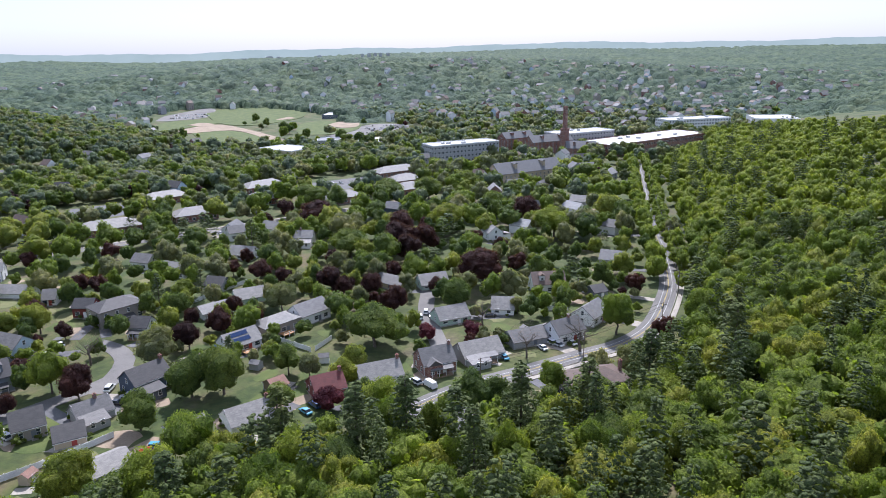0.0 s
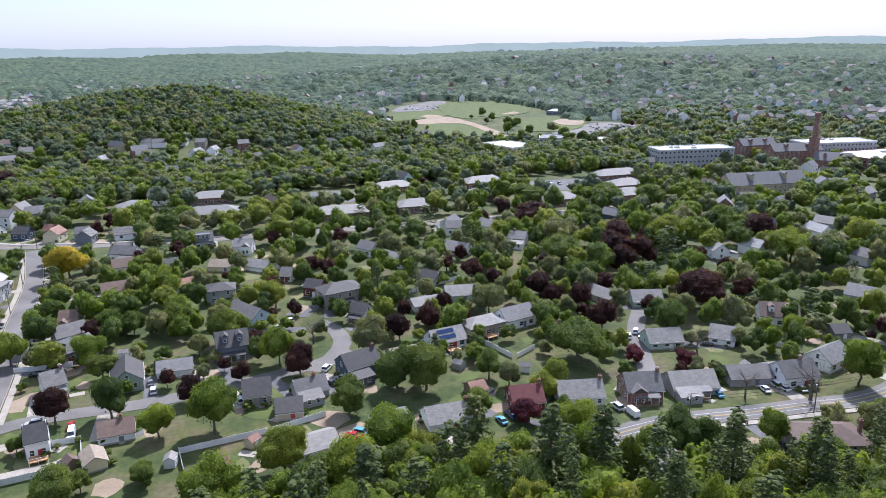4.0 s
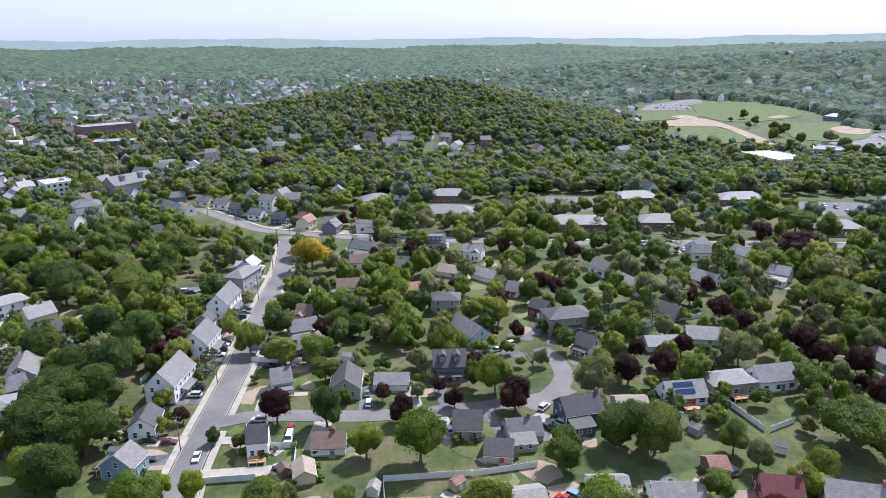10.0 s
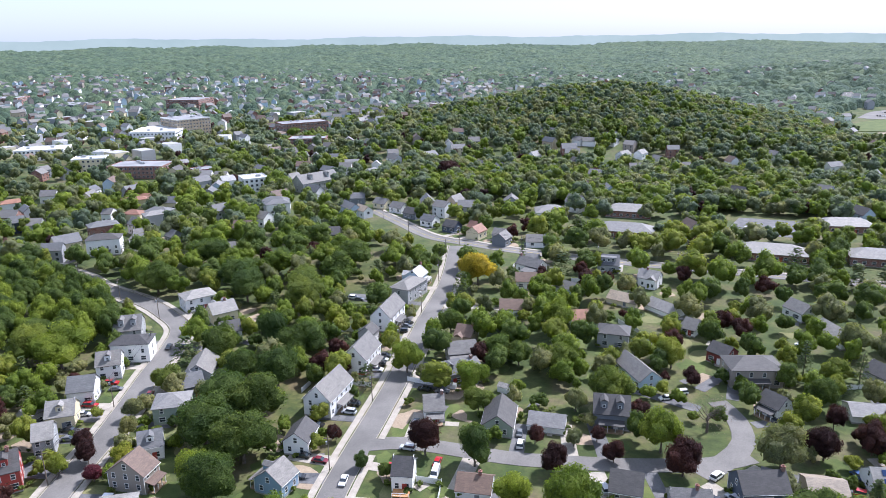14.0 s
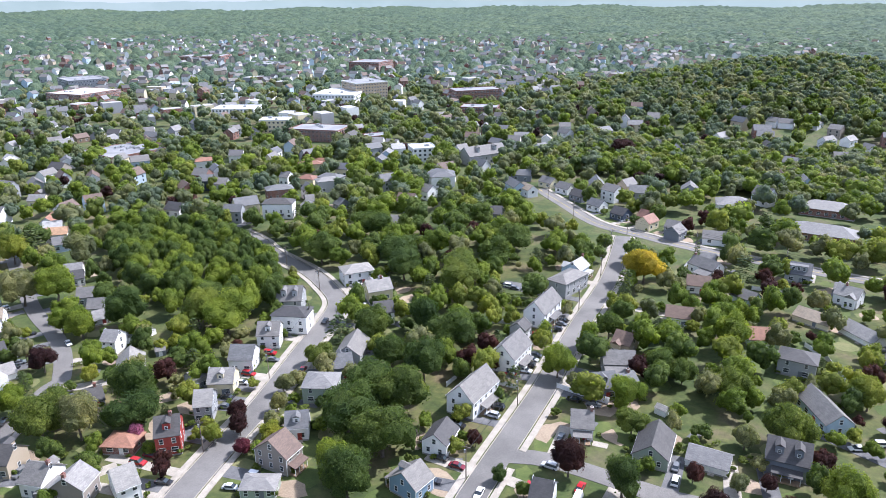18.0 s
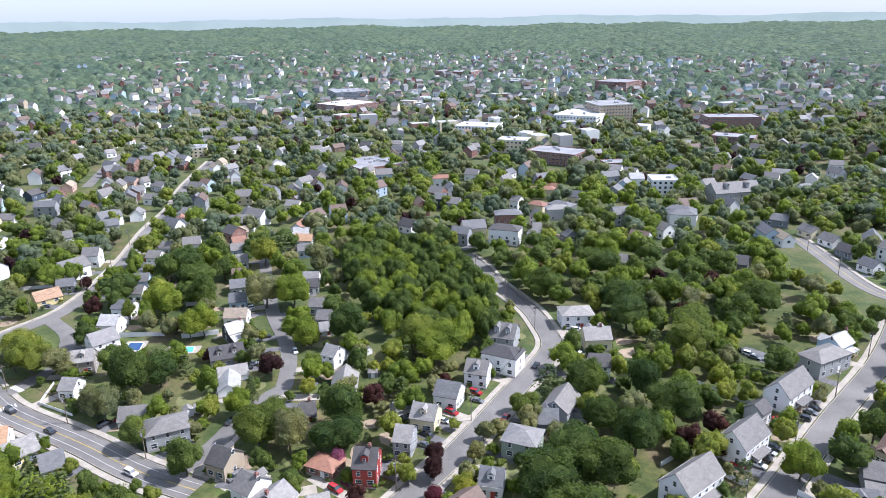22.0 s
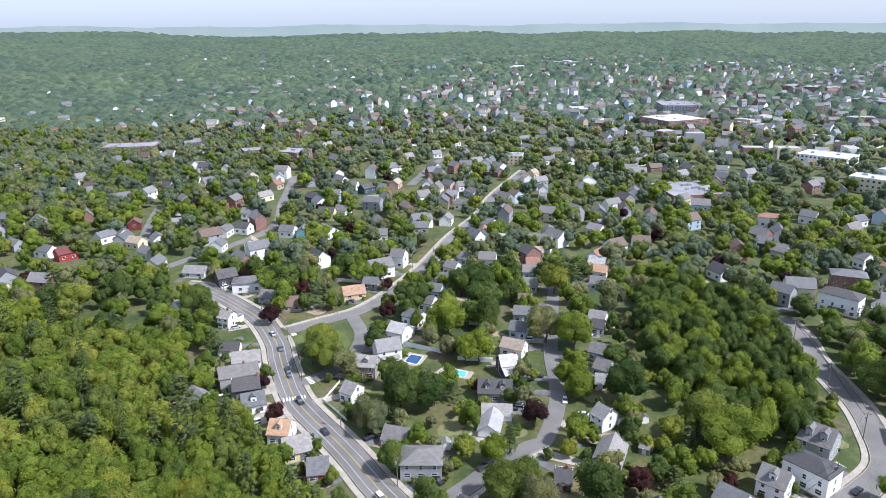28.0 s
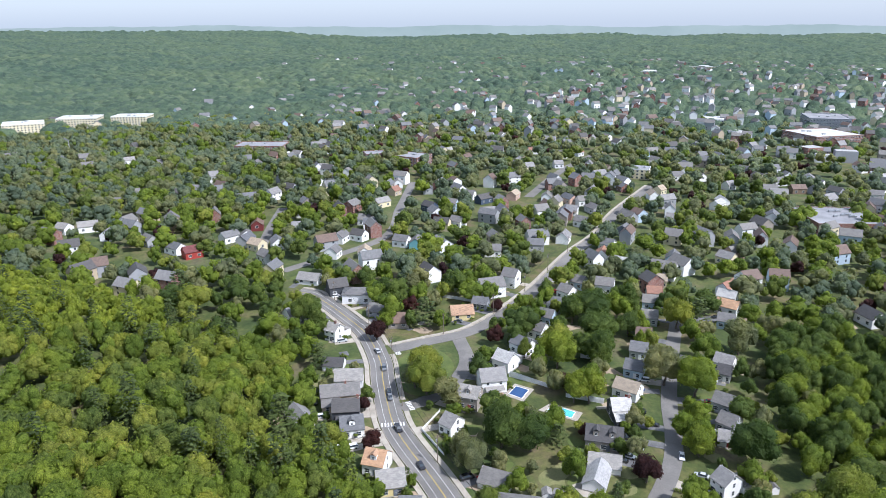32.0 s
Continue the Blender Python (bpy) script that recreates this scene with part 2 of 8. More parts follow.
CEDAR = mottled("new_cedar", (0.42, 0.20, 0.07), (0.52, 0.27, 0.10), 0.8, 8.0, 0.75, 0.2)
BRICK = brick("red_brick", (0.20, 0.075, 0.055))
BRICK_TAN = brick("tan_brick", (0.42, 0.33, 0.22))
GRANITE = mottled("foundation_stone", (0.26, 0.25, 0.23), (0.38, 0.36, 0.33), 0.9, 6.0, 0.9, 0.3)
METAL = material("grey_metal", 0.45, 0.8)[0]
METAL.node_tree.nodes["Principled BSDF"].inputs["Base Color"].default_value = (0.45, 0.46, 0.47, 1)
POLE_WOOD = mottled("pole_wood", (0.14, 0.11, 0.085), (0.22, 0.18, 0.14), 0.8, 12, 0.9, 0.3)
RUBBER = material("tyre_rubber", 0.85)[0]
RUBBER.node_tree.nodes["Principled BSDF"].inputs["Base Color"].default_value = (0.02, 0.02, 0.021, 1)
GLASS = material("window_glass", 0.08)[0]
GLASS.node_tree.nodes["Principled BSDF"].inputs["Base Color"].default_value = (0.035, 0.045, 0.055, 1)
GLASS.node_tree.nodes["Principled BSDF"].inputs["Specular IOR Level"].default_value = 0.6
SOLAR = material("solar_cells", 0.15)[0]
SOLAR.node_tree.nodes["Principled BSDF"].inputs["Base Color"].default_value = (0.015, 0.035, 0.10, 1)
WATER = mottled("pool_water", (0.10, 0.48, 0.56), (0.16, 0.56, 0.62), 0.5, 2.0, 0.06, 0.15, 0.02)
COVER = mottled("pool_cover", (0.02, 0.06, 0.16), (0.03, 0.08, 0.2), 0.5, 2.0, 0.6, 0.15, 0.02)

WALLS = {
    "white": (0.85, 0.85, 0.84), "cream": (0.70, 0.62, 0.42), "tan": (0.48, 0.40, 0.29), "grey": (0.36, 0.37, 0.38),
    "slate": (0.17, 0.19, 0.22), "navy": (0.055, 0.08, 0.125), "blue": (0.25, 0.36, 0.47), "teal": (0.16, 0.38, 0.42),
    "green": (0.33, 0.39, 0.31), "mint": (0.45, 0.58, 0.50), "brown": (0.20, 0.145, 0.10), "red": (0.33, 0.045, 0.035),
    "barn": (0.16, 0.03, 0.03), "yellow": (0.72, 0.60, 0.30), "black": (0.05, 0.055, 0.065), "taupe": (0.33, 0.29, 0.25),
    "lblue": (0.45, 0.56, 0.66), "pinky": (0.55, 0.38, 0.30),
}
WALL = {k: siding("siding_" + k, c) for k, c in WALLS.items()}
WALL["brick"] = BRICK
WALL["tbrick"] = BRICK_TAN
ROOFS = {
    "grey": (0.160, 0.154, 0.146), "dark": (0.066, 0.063, 0.062), "lgrey": (0.245, 0.236, 0.222), "brown": (0.15, 0.10, 0.075),
    "rust": (0.27, 0.135, 0.09), "tanr": (0.33, 0.27, 0.20), "red": (0.135, 0.032, 0.03), "white": (0.40, 0.395, 0.38),
    "slate": (0.128, 0.131, 0.136), "orange": (0.40, 0.25, 0.15),
}
ROOF = {k: shingle("shingles_" + k, c) for k, c in ROOFS.items()}
MEMBRANE = mottled("roof_membrane", (0.42, 0.42, 0.41), (0.56, 0.56, 0.54), 0.08, 1.5, 0.8, 0)
GRAVEL_ROOF = mottled("gravel_roof", (0.20, 0.20, 0.21), (0.29, 0.29, 0.295), 0.08, 2.5, 0.9, 0)


# ---------------------------------------------------------------- mesh helpers
class Mesh:
    """Collects vertices and faces of one part."""

    def __init__(self):
        self.v, self.f = [], []

    def add(self, verts, faces):
        k = len(self.v)
        self.v += [tuple(p) for p in verts]
        self.f += [tuple(i + k for i in q) for q in faces]
        return self

    def box(self, x0, x1, y0, y1, z0, z1):
        return self.add([(x0, y0, z0), (x1, y0, z0), (x1, y1, z0), (x0, y1, z0), (x0, y0, z1), (x1, y0, z1), (x1, y1, z1), (x0, y1, z1)],
                        [(0, 3, 2, 1), (4, 5, 6, 7), (0, 1, 5, 4), (1, 2, 6, 5), (2, 3, 7, 6), (3, 0, 4, 7)])

    def tube(self, a, b, ra, rb, n=8):
        a, b = Vector(a), Vector(b)
        q = (b - a).to_track_quat("Z", "Y")
        ring = [Vector((math.cos(2 * math.pi * i / n), math.sin(2 * math.pi * i / n), 0)) for i in range(n)]
        vs = [a + q @ (p * ra) for p in ring] + [b + q @ (p * rb) for p in ring]
        fs = [(i, (i + 1) % n, n + (i + 1) % n, n + i) for i in range(n)] + [tuple(range(n - 1, -1, -1)), tuple(range(n, 2 * n))]
        return self.add(vs, fs)

    def data(self, name, mat):
        me = bpy.data.meshes.new(name)
        me.from_pydata(self.v, [], self.f)
        me.materials.append(mat)
        return me


def part(name, mesh, mat, parent, label="", at=None):
    """Links a mesh as one part of a thing."""
    ob = new(name, mesh.data(name, mat) if isinstance(mesh, Mesh) else mesh)
    ob.parent = parent
    if at is not None:
        ob.matrix_local = at
    if label:
        ob["label"] = label
    return ob


def thing(name, x, y, z, rz, label, category, group="", kind=""):
    e = new(name)
    e.empty_display_size = 0.5
    e.matrix_world = pose(x, y, z, 0, 0, rz)
    return tagged(e, label, category, group, kind)


# ---------------------------------------------------------------- ground
def bell(x, y, cx, cy, sx, sy, turn=0.0):
    c, s = math.cos(radians(turn)), math.sin(radians(turn))
    u, v = (x - cx) * c + (y - cy) * s, -(x - cx) * s + (y - cy) * c
    return np.exp(-0.5 * ((u / sx) ** 2 + (v / sy) ** 2))


WOOD_EDGE = [(-900, -520), (-420, -150), (-372, -60), (-310, 14), (-232, 50), (-160, 84), (-60, 100), (0, 122), (40, 126), (86, 108), (118, 96), (176, 104),
             (270, 172), (452, 335), (640, 430), (1100, 560)]


def edge_y(x):
    return np.interp(x, [p[0] for p in WOOD_EDGE], [p[1] for p in WOOD_EDGE])


def height(x, y):
    """The lie of the land: a level valley, the wooded hill that the camera leaves, a round hill beyond, ridges far off."""
    d = np.maximum(0.0, edge_y(x) - y)
    z = 36.0 * (1 - np.exp(-d / 160.0)) * (0.875 + 0.125 * np.tanh(x / 90.0))
    r = np.hypot(x, y)
    far = 46.0 * bell(x, y, -60, 885, 150, 115, 0) + 55.0 * bell(x, y, 620, 1500, 420, 200, -25) + 35.0 * bell(x, y, 1250, 1250, 420, 260, -45)
    far = far + 34.0 * bell(x, y, -2000, -300, 420, 800, 10) + 14.0 * bell(x, y, -900, -900, 500, 300, 0)
    far = far * (1 - np.clip(2.6 * bell(x, y, 350, 950, 130, 190, 0), 0, 1))
    z = z + far + (44.0 - 10.0 * np.arctan2(x, np.maximum(y, 1.0 - r)) + 70.0 * np.clip(np.arctan2(x, np.maximum(y, 1.0 - r)) - 0.25, 0, 0.5)) * np.clip((r - 1300) / 3500.0, 0, 1) ** 1.5
    z = z + 9.0 * np.clip((r - 1800) / 1500, 0, 1) * (np.sin(x * 0.0031 + 1) * np.cos(y * 0.0027) + 0.6 * np.sin(x * 0.0083 + y * 0.0061))
    return z


def hz(x, y):
    return float(height(np.float64(x), np.float64(y)))


def polar_sheet(name, r_edges, n_ang, a0, a1, zfun, mat, wrap=False):
    a = np.linspace(a0, a1, n_ang, endpoint=not wrap)
    R, A = np.meshgrid(r_edges, a, indexing="ij")
    X, Y = R * np.sin(A), R * np.cos(A)
    Z = zfun(X, Y)
    nr, na = R.shape
    idx = np.arange(nr * na).reshape(nr, na)
    nx = np.roll(idx, -1, axis=1) if wrap else idx[:, 1:]
    b = idx if wrap else idx[:, :-1]
    q = np.stack([b[:-1], b[1:], nx[1:], nx[:-1]], -1).reshape(-1, 4)
    return grid_object(name, np.stack([X, Y, Z], -1).reshape(-1, 3), q, mat)


def array_mesh(name, v, q, mat):
    """A mesh from arrays of vertices and of quads or triangles."""
    v, q = np.asarray(v, dtype=np.float32), np.asarray(q, dtype=np.int32)
    me = bpy.data.meshes.new(name)
    k = q.shape[1]
    me.vertices.add(len(v))
    me.vertices.foreach_set("co", v.ravel())
    me.loops.add(q.size)
    me.loops.foreach_set("vertex_index", q.ravel())
    me.polygons.add(len(q))
    me.polygons.foreach_set("loop_start", np.arange(0, q.size, k, dtype=np.int32))
    me.update(calc_edges=True)
    me.validate()
    me.materials.append(mat)
    return me


def grid_object(name, v, q, mat):
    me = array_mesh(name, v, q, mat)
    me.polygons.foreach_set("use_smooth", np.ones(len(me.polygons), dtype=bool))
    return new(name, me)


def grass_material():
    m, nt, b = material("lawn_and_soil", 0.95)
    co = world_pos(nt)
    n0, n1, n2, n3 = noise_node(nt, 0.012, 4, co), noise_node(nt, 0.06, 5, co), noise_node(nt, 0.5, 5, co), noise_node(nt, 6.0, 3, co)
    r1 = ramp(nt, n1.outputs["Fac"], [(0.30, (0.030, 0.052, 0.011)), (0.44, (0.056, 0.080, 0.018)), (0.54, (0.092, 0.104, 0.033)), (0.64, (0.125, 0.11, 0.06)), (0.75, (0.07, 0.06, 0.04))])
    r2 = ramp(nt, n2.outputs["Fac"], [(0.25, (0.6, 0.62, 0.6)), (0.75, (1.25, 1.2, 1.1))])
    r3 = ramp(nt, n3.outputs["Fac"], [(0.2, (0.75, 0.75, 0.75)), (0.8, (1.15, 1.15, 1.15))])
    r0 = ramp(nt, n0.outputs["Fac"], [(0.4, (0.85, 0.95, 0.85)), (0.6, (1.1, 1.0, 0.95))])
    c = mix(nt, 1.0, r1.outputs["Color"], r2.outputs["Color"], "MULTIPLY")
    c = mix(nt, 1.0, c, r3.outputs["Color"], "MULTIPLY")
    nt.links.new(mix(nt, 1.0, c, r0.outputs["Color"], "MULTIPLY"), b.inputs["Base Color"])
    bump(nt, b, n2.outputs["Fac"], 0.6, 0.25)
    return m


GRASS = grass_material()
LAWN = mottled("mown_lawn", (0.056, 0.086, 0.016), (0.108, 0.132, 0.030), 0.12, 2.5, 0.95, 0.4, 0.05)
DRY_LAWN = mottled("dry_lawn", (0.11, 0.13, 0.04), (0.19, 0.18, 0.075), 0.1, 2.0, 0.95, 0.4, 0.05)
DIRT = mottled("infield_dirt", (0.25, 0.19, 0.13), (0.35, 0.275, 0.19), 0.1, 2.0, 0.95, 0.2, 0.02)

ring = [0.0] + [6.0 * k for k in range(1, 90)]
while ring[-1] < 4880:
    ring.append(ring[-1] * 1.03)
ring[-1] = 4890.0
tagged(polar_sheet("ground", np.array(ring), 240, 0, 2 * math.pi, height, GRASS, True),
       "grassy ground sheet of lawns, soil and low hills", "ground", kind="structure")


# ---------------------------------------------------------------- roads
def smooth_line(pts, step=4.0):
    """A polyline through the points, rounded (Catmull-Rom) and cut into even steps."""
    p = [Vector((*q, 0)) for q in pts]
    p = [p[0] * 2 - p[1]] + p + [p[-1] * 2 - p[-2]]
    out = []
    for a, b, c, d in zip(p, p[1:], p[2:], p[3:]):
        n = max(1, int((c - b).length / step))
        for k in range(n):
            t = k / n
            out.append(0.5 * ((2 * b) + (c - a) * t + (2 * a - 5 * b + 4 * c - d) * t * t + (3 * b - a - 3 * c + d) * t ** 3))
    out.append(p[-2])
    return out


def ribbon(line, o0, o1, z0, z1):
    """A strip with a top and two sides, from offset o0 to o1 across the line, its top at z1 over the land."""
    m = Mesh()
    n = len(line)
    for i, p in enumerate(line):
        d = (line[min(i + 1, n - 1)] - line[max(i - 1, 0)]).normalized()
        s = Vector((d.y, -d.x, 0))
        a, b = p + s * o0, p + s * o1
        za, zb = hz(a.x, a.y), hz(b.x, b.y)
        m.v += [(a.x, a.y, za + z0), (a.x, a.y, za + z1), (b.x, b.y, zb + z1), (b.x, b.y, zb + z0)]
    for i in range(n - 1):
        k = 4 * i
        m.f += [(k + 1, k + 2, k + 6, k + 5), (k, k + 1, k + 5, k + 4), (k + 2, k + 3, k + 7, k + 6)]
    return m


ROAD_LINES = []


ROADS = []


def road(pts, width, label, walks=(0, 0), line=None, verge=0.6, walk_w=1.9):
    """Notes a street with kerbed pavements (walks: left, right) and painted lines; lay_roads() builds them all."""
    ln = smooth_line(pts)
    ROAD_LINES.append((np.array([(p.x, p.y) for p in ln]), width))
    ROADS.append((ln, width, label, walks, line, verge, walk_w))


def open_ribbon(own, ln, o0, o1, z0, z1):
    """A kerb or pavement strip, broken where another street crosses it."""
    m = ribbon(ln, o0, o1, z0, z1)
    keep = Mesh()
    n = len(ln)
    for i in range(n - 1):
        k = 4 * i
        mx, my = (m.v[k + 1][0] + m.v[k + 6][0]) / 2, (m.v[k + 1][1] + m.v[k + 6][1]) / 2
        if any(j != own and np.min(np.hypot(p[:, 0] - mx, p[:, 1] - my)) < w / 2 + 0.6 for j, (p, w) in enumerate(ROAD_LINES)):
            continue
        keep.add(m.v[k:k + 8], [(1, 2, 6, 5), (0, 1, 5, 4), (2, 3, 7, 6), (0, 3, 2, 1), (4, 5, 6, 7)])
    return keep


def lay_roads():
    for i, (ln, width, label, walks, line, verge, walk_w) in enumerate(ROADS):
        z = 0.10 + 0.012 * (i % 9)
        h = width / 2
        tagged(new("road", ribbon(ln, -h, h, -0.4, z).data("road", ASPHALT)), label, "road", kind="structure")
        for k, side in ((0, -1), (1, 1)):
            if walks[k]:
                o = sorted((side * (h + 0.02), side * (h + 0.20)))
                tagged(new("kerb", open_ribbon(i, ln, o[0], o[1], -0.4, z + 0.14).data("kerb", CONCRETE)), "pale granite kerb along the street", "kerb", kind="structure")
                o = sorted((side * (h + verge), side * (h + verge + walk_w)))
                tagged(new("pavement", open_ribbon(i, ln, o[0], o[1], -0.4, z + 0.12).data("pavement", CONCRETE)), "pale concrete pavement beside the street", "pavement", kind="structure")
        if line:
            for off in ((-0.16, -0.05), (0.05, 0.16)):
                tagged(new("road_marking", ribbon(ln, off[0], off[1], 0, z + 0.012).data("road_marking", PAINT_Y)), "worn yellow centre line on asphalt", "road marking", kind="structure")
            if line == 2:
                for off in ((-h + 2.1, -h + 2.2), (h - 2.2, h - 2.1)):
                    tagged(new("road_marking", ribbon(ln, off[0], off[1], 0, z + 0.012).data("road_marking", PAINT_W)), "worn white edge line on asphalt", "road marking", kind="structure")


PATCH_N = [0]


def patch(name, pts, mat, label, category, z=0.05, kind="structure", round_=True):
    """A level area of ground cover with a rounded outline and a thickness."""
    ln = smooth_line(list(pts) + [pts[0]], 3.0)[:-1] if round_ else [Vector((*p, 0)) for p in pts]
    PATCH_N[0] += 1
    z = z + 0.006 * (PATCH_N[0] % 7)
    n = len(ln)
    m = Mesh()
    m.v = [(p.x, p.y, hz(p.x, p.y) + z) for p in ln] + [(p.x, p.y, hz(p.x, p.y) - 0.4) for p in ln]
    m.f = [tuple(range(n))] + [(i, n + i, n + (i + 1) % n, (i + 1) % n) for i in range(n)]
    return tagged(new(name, m.data(name, mat)), label, category, kind=kind)


# ---------------------------------------------------------------- trees
def ico(sub):
    bm = bmesh.new()
    bmesh.ops.create_icosphere(bm, subdivisions=sub, radius=1.0)
    v = np.array([p.co[:] for p in bm.verts])
    f = np.array([[p.index for p in q.verts] for q in bm.faces])
    bm.free()
    return v, f


ICO1, ICO2 = ico(1), ico(2)


def leaf_cards(rng, pos, nrm, size, jitter):
    """A quad for each place, turned about its outward direction."""
    n = len(pos)
    d = nrm + rng.normal(0, jitter, (n, 3))
    d /= np.linalg.norm(d, axis=1)[:, None]
    t = np.cross(d, rng.normal(0, 1, (n, 3)))
    t /= np.linalg.norm(t, axis=1)[:, None] + 1e-9
    b = np.cross(d, t)
    s = size * rng.uniform(0.6, 1.35, (n, 1))
    u, w = t * s, b * s * rng.uniform(0.55, 0.9, (n, 1))
    lift = d * s * 0.22
    v = np.stack([pos - u, pos - w + lift, pos + u, pos + w + lift], 1).reshape(-1, 3)
    q = np.arange(4 * n).reshape(n, 4)
    return v, q


def clump_set(rng, pos, nrm, rad, squash=0.72):
    """Leaf bunches: small uneven lumps, flattened along their outward direction."""
    iv, jf = ICO1
    n, k = len(pos), len(iv)
    t = np.cross(nrm, rng.normal(0, 1, (n, 3)))
    t /= np.linalg.norm(t, axis=1)[:, None] + 1e-9
    b = np.cross(nrm, t)
    w = iv[None] * (1 + 0.22 * rng.normal(0, 1, (n, k, 1)))
    v = pos[:, None] + rad[:, None, None] * (w[..., :1] * t[:, None] * rng.uniform(0.85, 1.3, (n, 1, 1)) + w[..., 1:2] * b[:, None] + w[..., 2:] * nrm[:, None] * squash)
    f = jf[None] + (np.arange(n) * k)[:, None, None]
    return v.reshape(-1, 3), f.reshape(-1, 3)


def broad_crown(seed, cards, size, lobes, wide=1.0, flat=0.85):
    """A crown of unit radius: uneven boughs, each covered in small leaf sprays, over a closed heart."""
    rng = np.random.default_rng(seed)
    c, r = [], []
    for k in range(lobes):
        th, ph = rng.uniform(0, 2 * math.pi), math.acos(rng.uniform(-0.75, 1.0))
        d = rng.uniform(0.42, 0.68)
        c.append((d * math.sin(ph) * math.cos(th) * wide, d * math.sin(ph) * math.sin(th) * wide, d * math.cos(ph) * flat))
        r.append(rng.uniform(0.27, 0.42))
    c.append((0, 0, 0.02))
    r.append(0.6)
    c, r = np.array(c), np.array(r)

    def spots(n, lo, hi):
        per = rng.choice(len(r), size=n * 4, p=r ** 2 / (r ** 2).sum())
        d = rng.normal(0, 1, (n * 4, 3))
        d[:, 2] = np.where(d[:, 2] < -0.6, -d[:, 2], d[:, 2])
        d /= np.linalg.norm(d, axis=1)[:, None]
        p = c[per] + d * (r[per] * rng.uniform(lo, hi, n * 4))[:, None]
        deep = np.zeros(len(p), bool)
        for k in range(len(r)):
            deep |= np.linalg.norm(p - c[k], axis=1) < r[k] * 0.86
        return p[~deep][:n], d[~deep][:n]

    p, d = spots(cards, 0.88, 1.12)
    v, q = leaf_cards(rng, p, d + np.array([0, 0, 0.3]), size, 0.5)
    vs, qs, base = [v], [q], len(v)
    iv, jf = ICO1
    for k in range(len(r)):
        w = iv * (1 + 0.1 * rng.normal(0, 1, (len(iv), 1))) * r[k] * 0.93 + c[k]
        vs.append(w)
        qs.append(np.column_stack([jf, jf[:, 2]]) + base)
        base += len(w)
    return np.concatenate(vs), qs


def mesh_mixed(name, v, groups, mat):
    """Quads first, then triangles."""
    faces = []
    for q in groups:
        faces += [tuple(f) if f[3] != f[2] else tuple(f[:3]) for f in q.tolist()]
    me = bpy.data.meshes.new(name)
    me.from_pydata(v.tolist(), [], faces)
    me.materials.append(mat)
    return me


def pine_crown(seed, tiers, per, bunches, cards, size, droop=0.06, spread=0.25, ragged=0.4):
    """A pine of unit height: open whorls of boughs, each bough a row of flat needle plumes with loose sprays."""
    rng = np.random.default_rng(seed)
    pos, nrm, rad, cp, cn = [], [], [], [], []
    for k in range(tiers):
        h = 0.2 + 0.78 * (k / tiers) ** 0.92
        reach = spread * (1 - ((h - 0.2) / 0.84) ** 1.5) ** 0.8 + 0.015
        a0 = rng.uniform(0, 6.28)
        for j in range(per):
            a = a0 + 6.283 * j / per + rng.uniform(-0.3, 0.3)
            rr = reach * rng.uniform(1 - ragged, 1.12)
            hh = h + rng.normal(0, 0.012)
            for lst, nl, m in ((pos, nrm, max(1, round(bunches * rr / spread))), (cp, cn, max(1, round(cards * rr / spread)))):
                t = np.sqrt(rng.uniform(0.06, 1, m))
                x, y = rr * t, rng.normal(0, 0.17, m) * rr * t
                z = hh + 0.045 * t - droop * t * t * rr / spread + rng.normal(0, 0.006, m)
                lst.append(np.column_stack([x * math.cos(a) - y * math.sin(a), x * math.sin(a) + y * math.cos(a), z]))
                nl.append(np.column_stack([np.full(m, 0.3 * math.cos(a)), np.full(m, 0.3 * math.sin(a)), np.ones(m)]))
    pos, nrm, cp, cn = (np.concatenate(q) for q in (pos, nrm, cp, cn))
    nrm /= np.linalg.norm(nrm, axis=1)[:, None]
    v, f = clump_set(rng, pos, nrm, 0.034 * rng.uniform(0.6, 1.3, len(pos)), 0.3)
    w, q = leaf_cards(rng, cp, cn, size, 0.5)
    return np.concatenate([v, w]), [np.column_stack([f, f[:, 2]]), q + len(v)]


def trunk_mesh(seed, h, r, limbs, spread):
    """A tapered, slightly bent trunk with limbs."""
    rng = random.Random(seed)
    m = Mesh()
    p, rad = Vector((0, 0, -0.4)), r * 1.25
    for k in range(4):
        q = Vector((rng.uniform(-0.25, 0.25) * (k > 0), rng.uniform(-0.25, 0.25) * (k > 0), h * (k + 1) / 4))
        m.tube(p, q, rad, rad * 0.8, 7)
        p, rad = q, rad * 0.8
    for k in range(limbs):
        a = 6.283 * k / max(1, limbs) + rng.uniform(-0.4, 0.4)
        z0 = h * rng.uniform(0.55, 0.98)
        e = Vector((math.cos(a) * spread * rng.uniform(0.6, 1), math.sin(a) * spread * rng.uniform(0.6, 1), z0 + spread * rng.uniform(0.5, 1.1)))
        m.tube((0, 0, z0), e, r * 0.42, r * 0.12, 5)
        if limbs > 6:
            for j in range(4):
                b = e.lerp(Vector((0, 0, z0)), rng.uniform(0.1, 0.6))
                m.tube(b, b + Vector((rng.uniform(-1, 1), rng.uniform(-1, 1), rng.uniform(0.2, 1.1))) * spread * 0.42, r * 0.12, r * 0.03, 4)
    return m


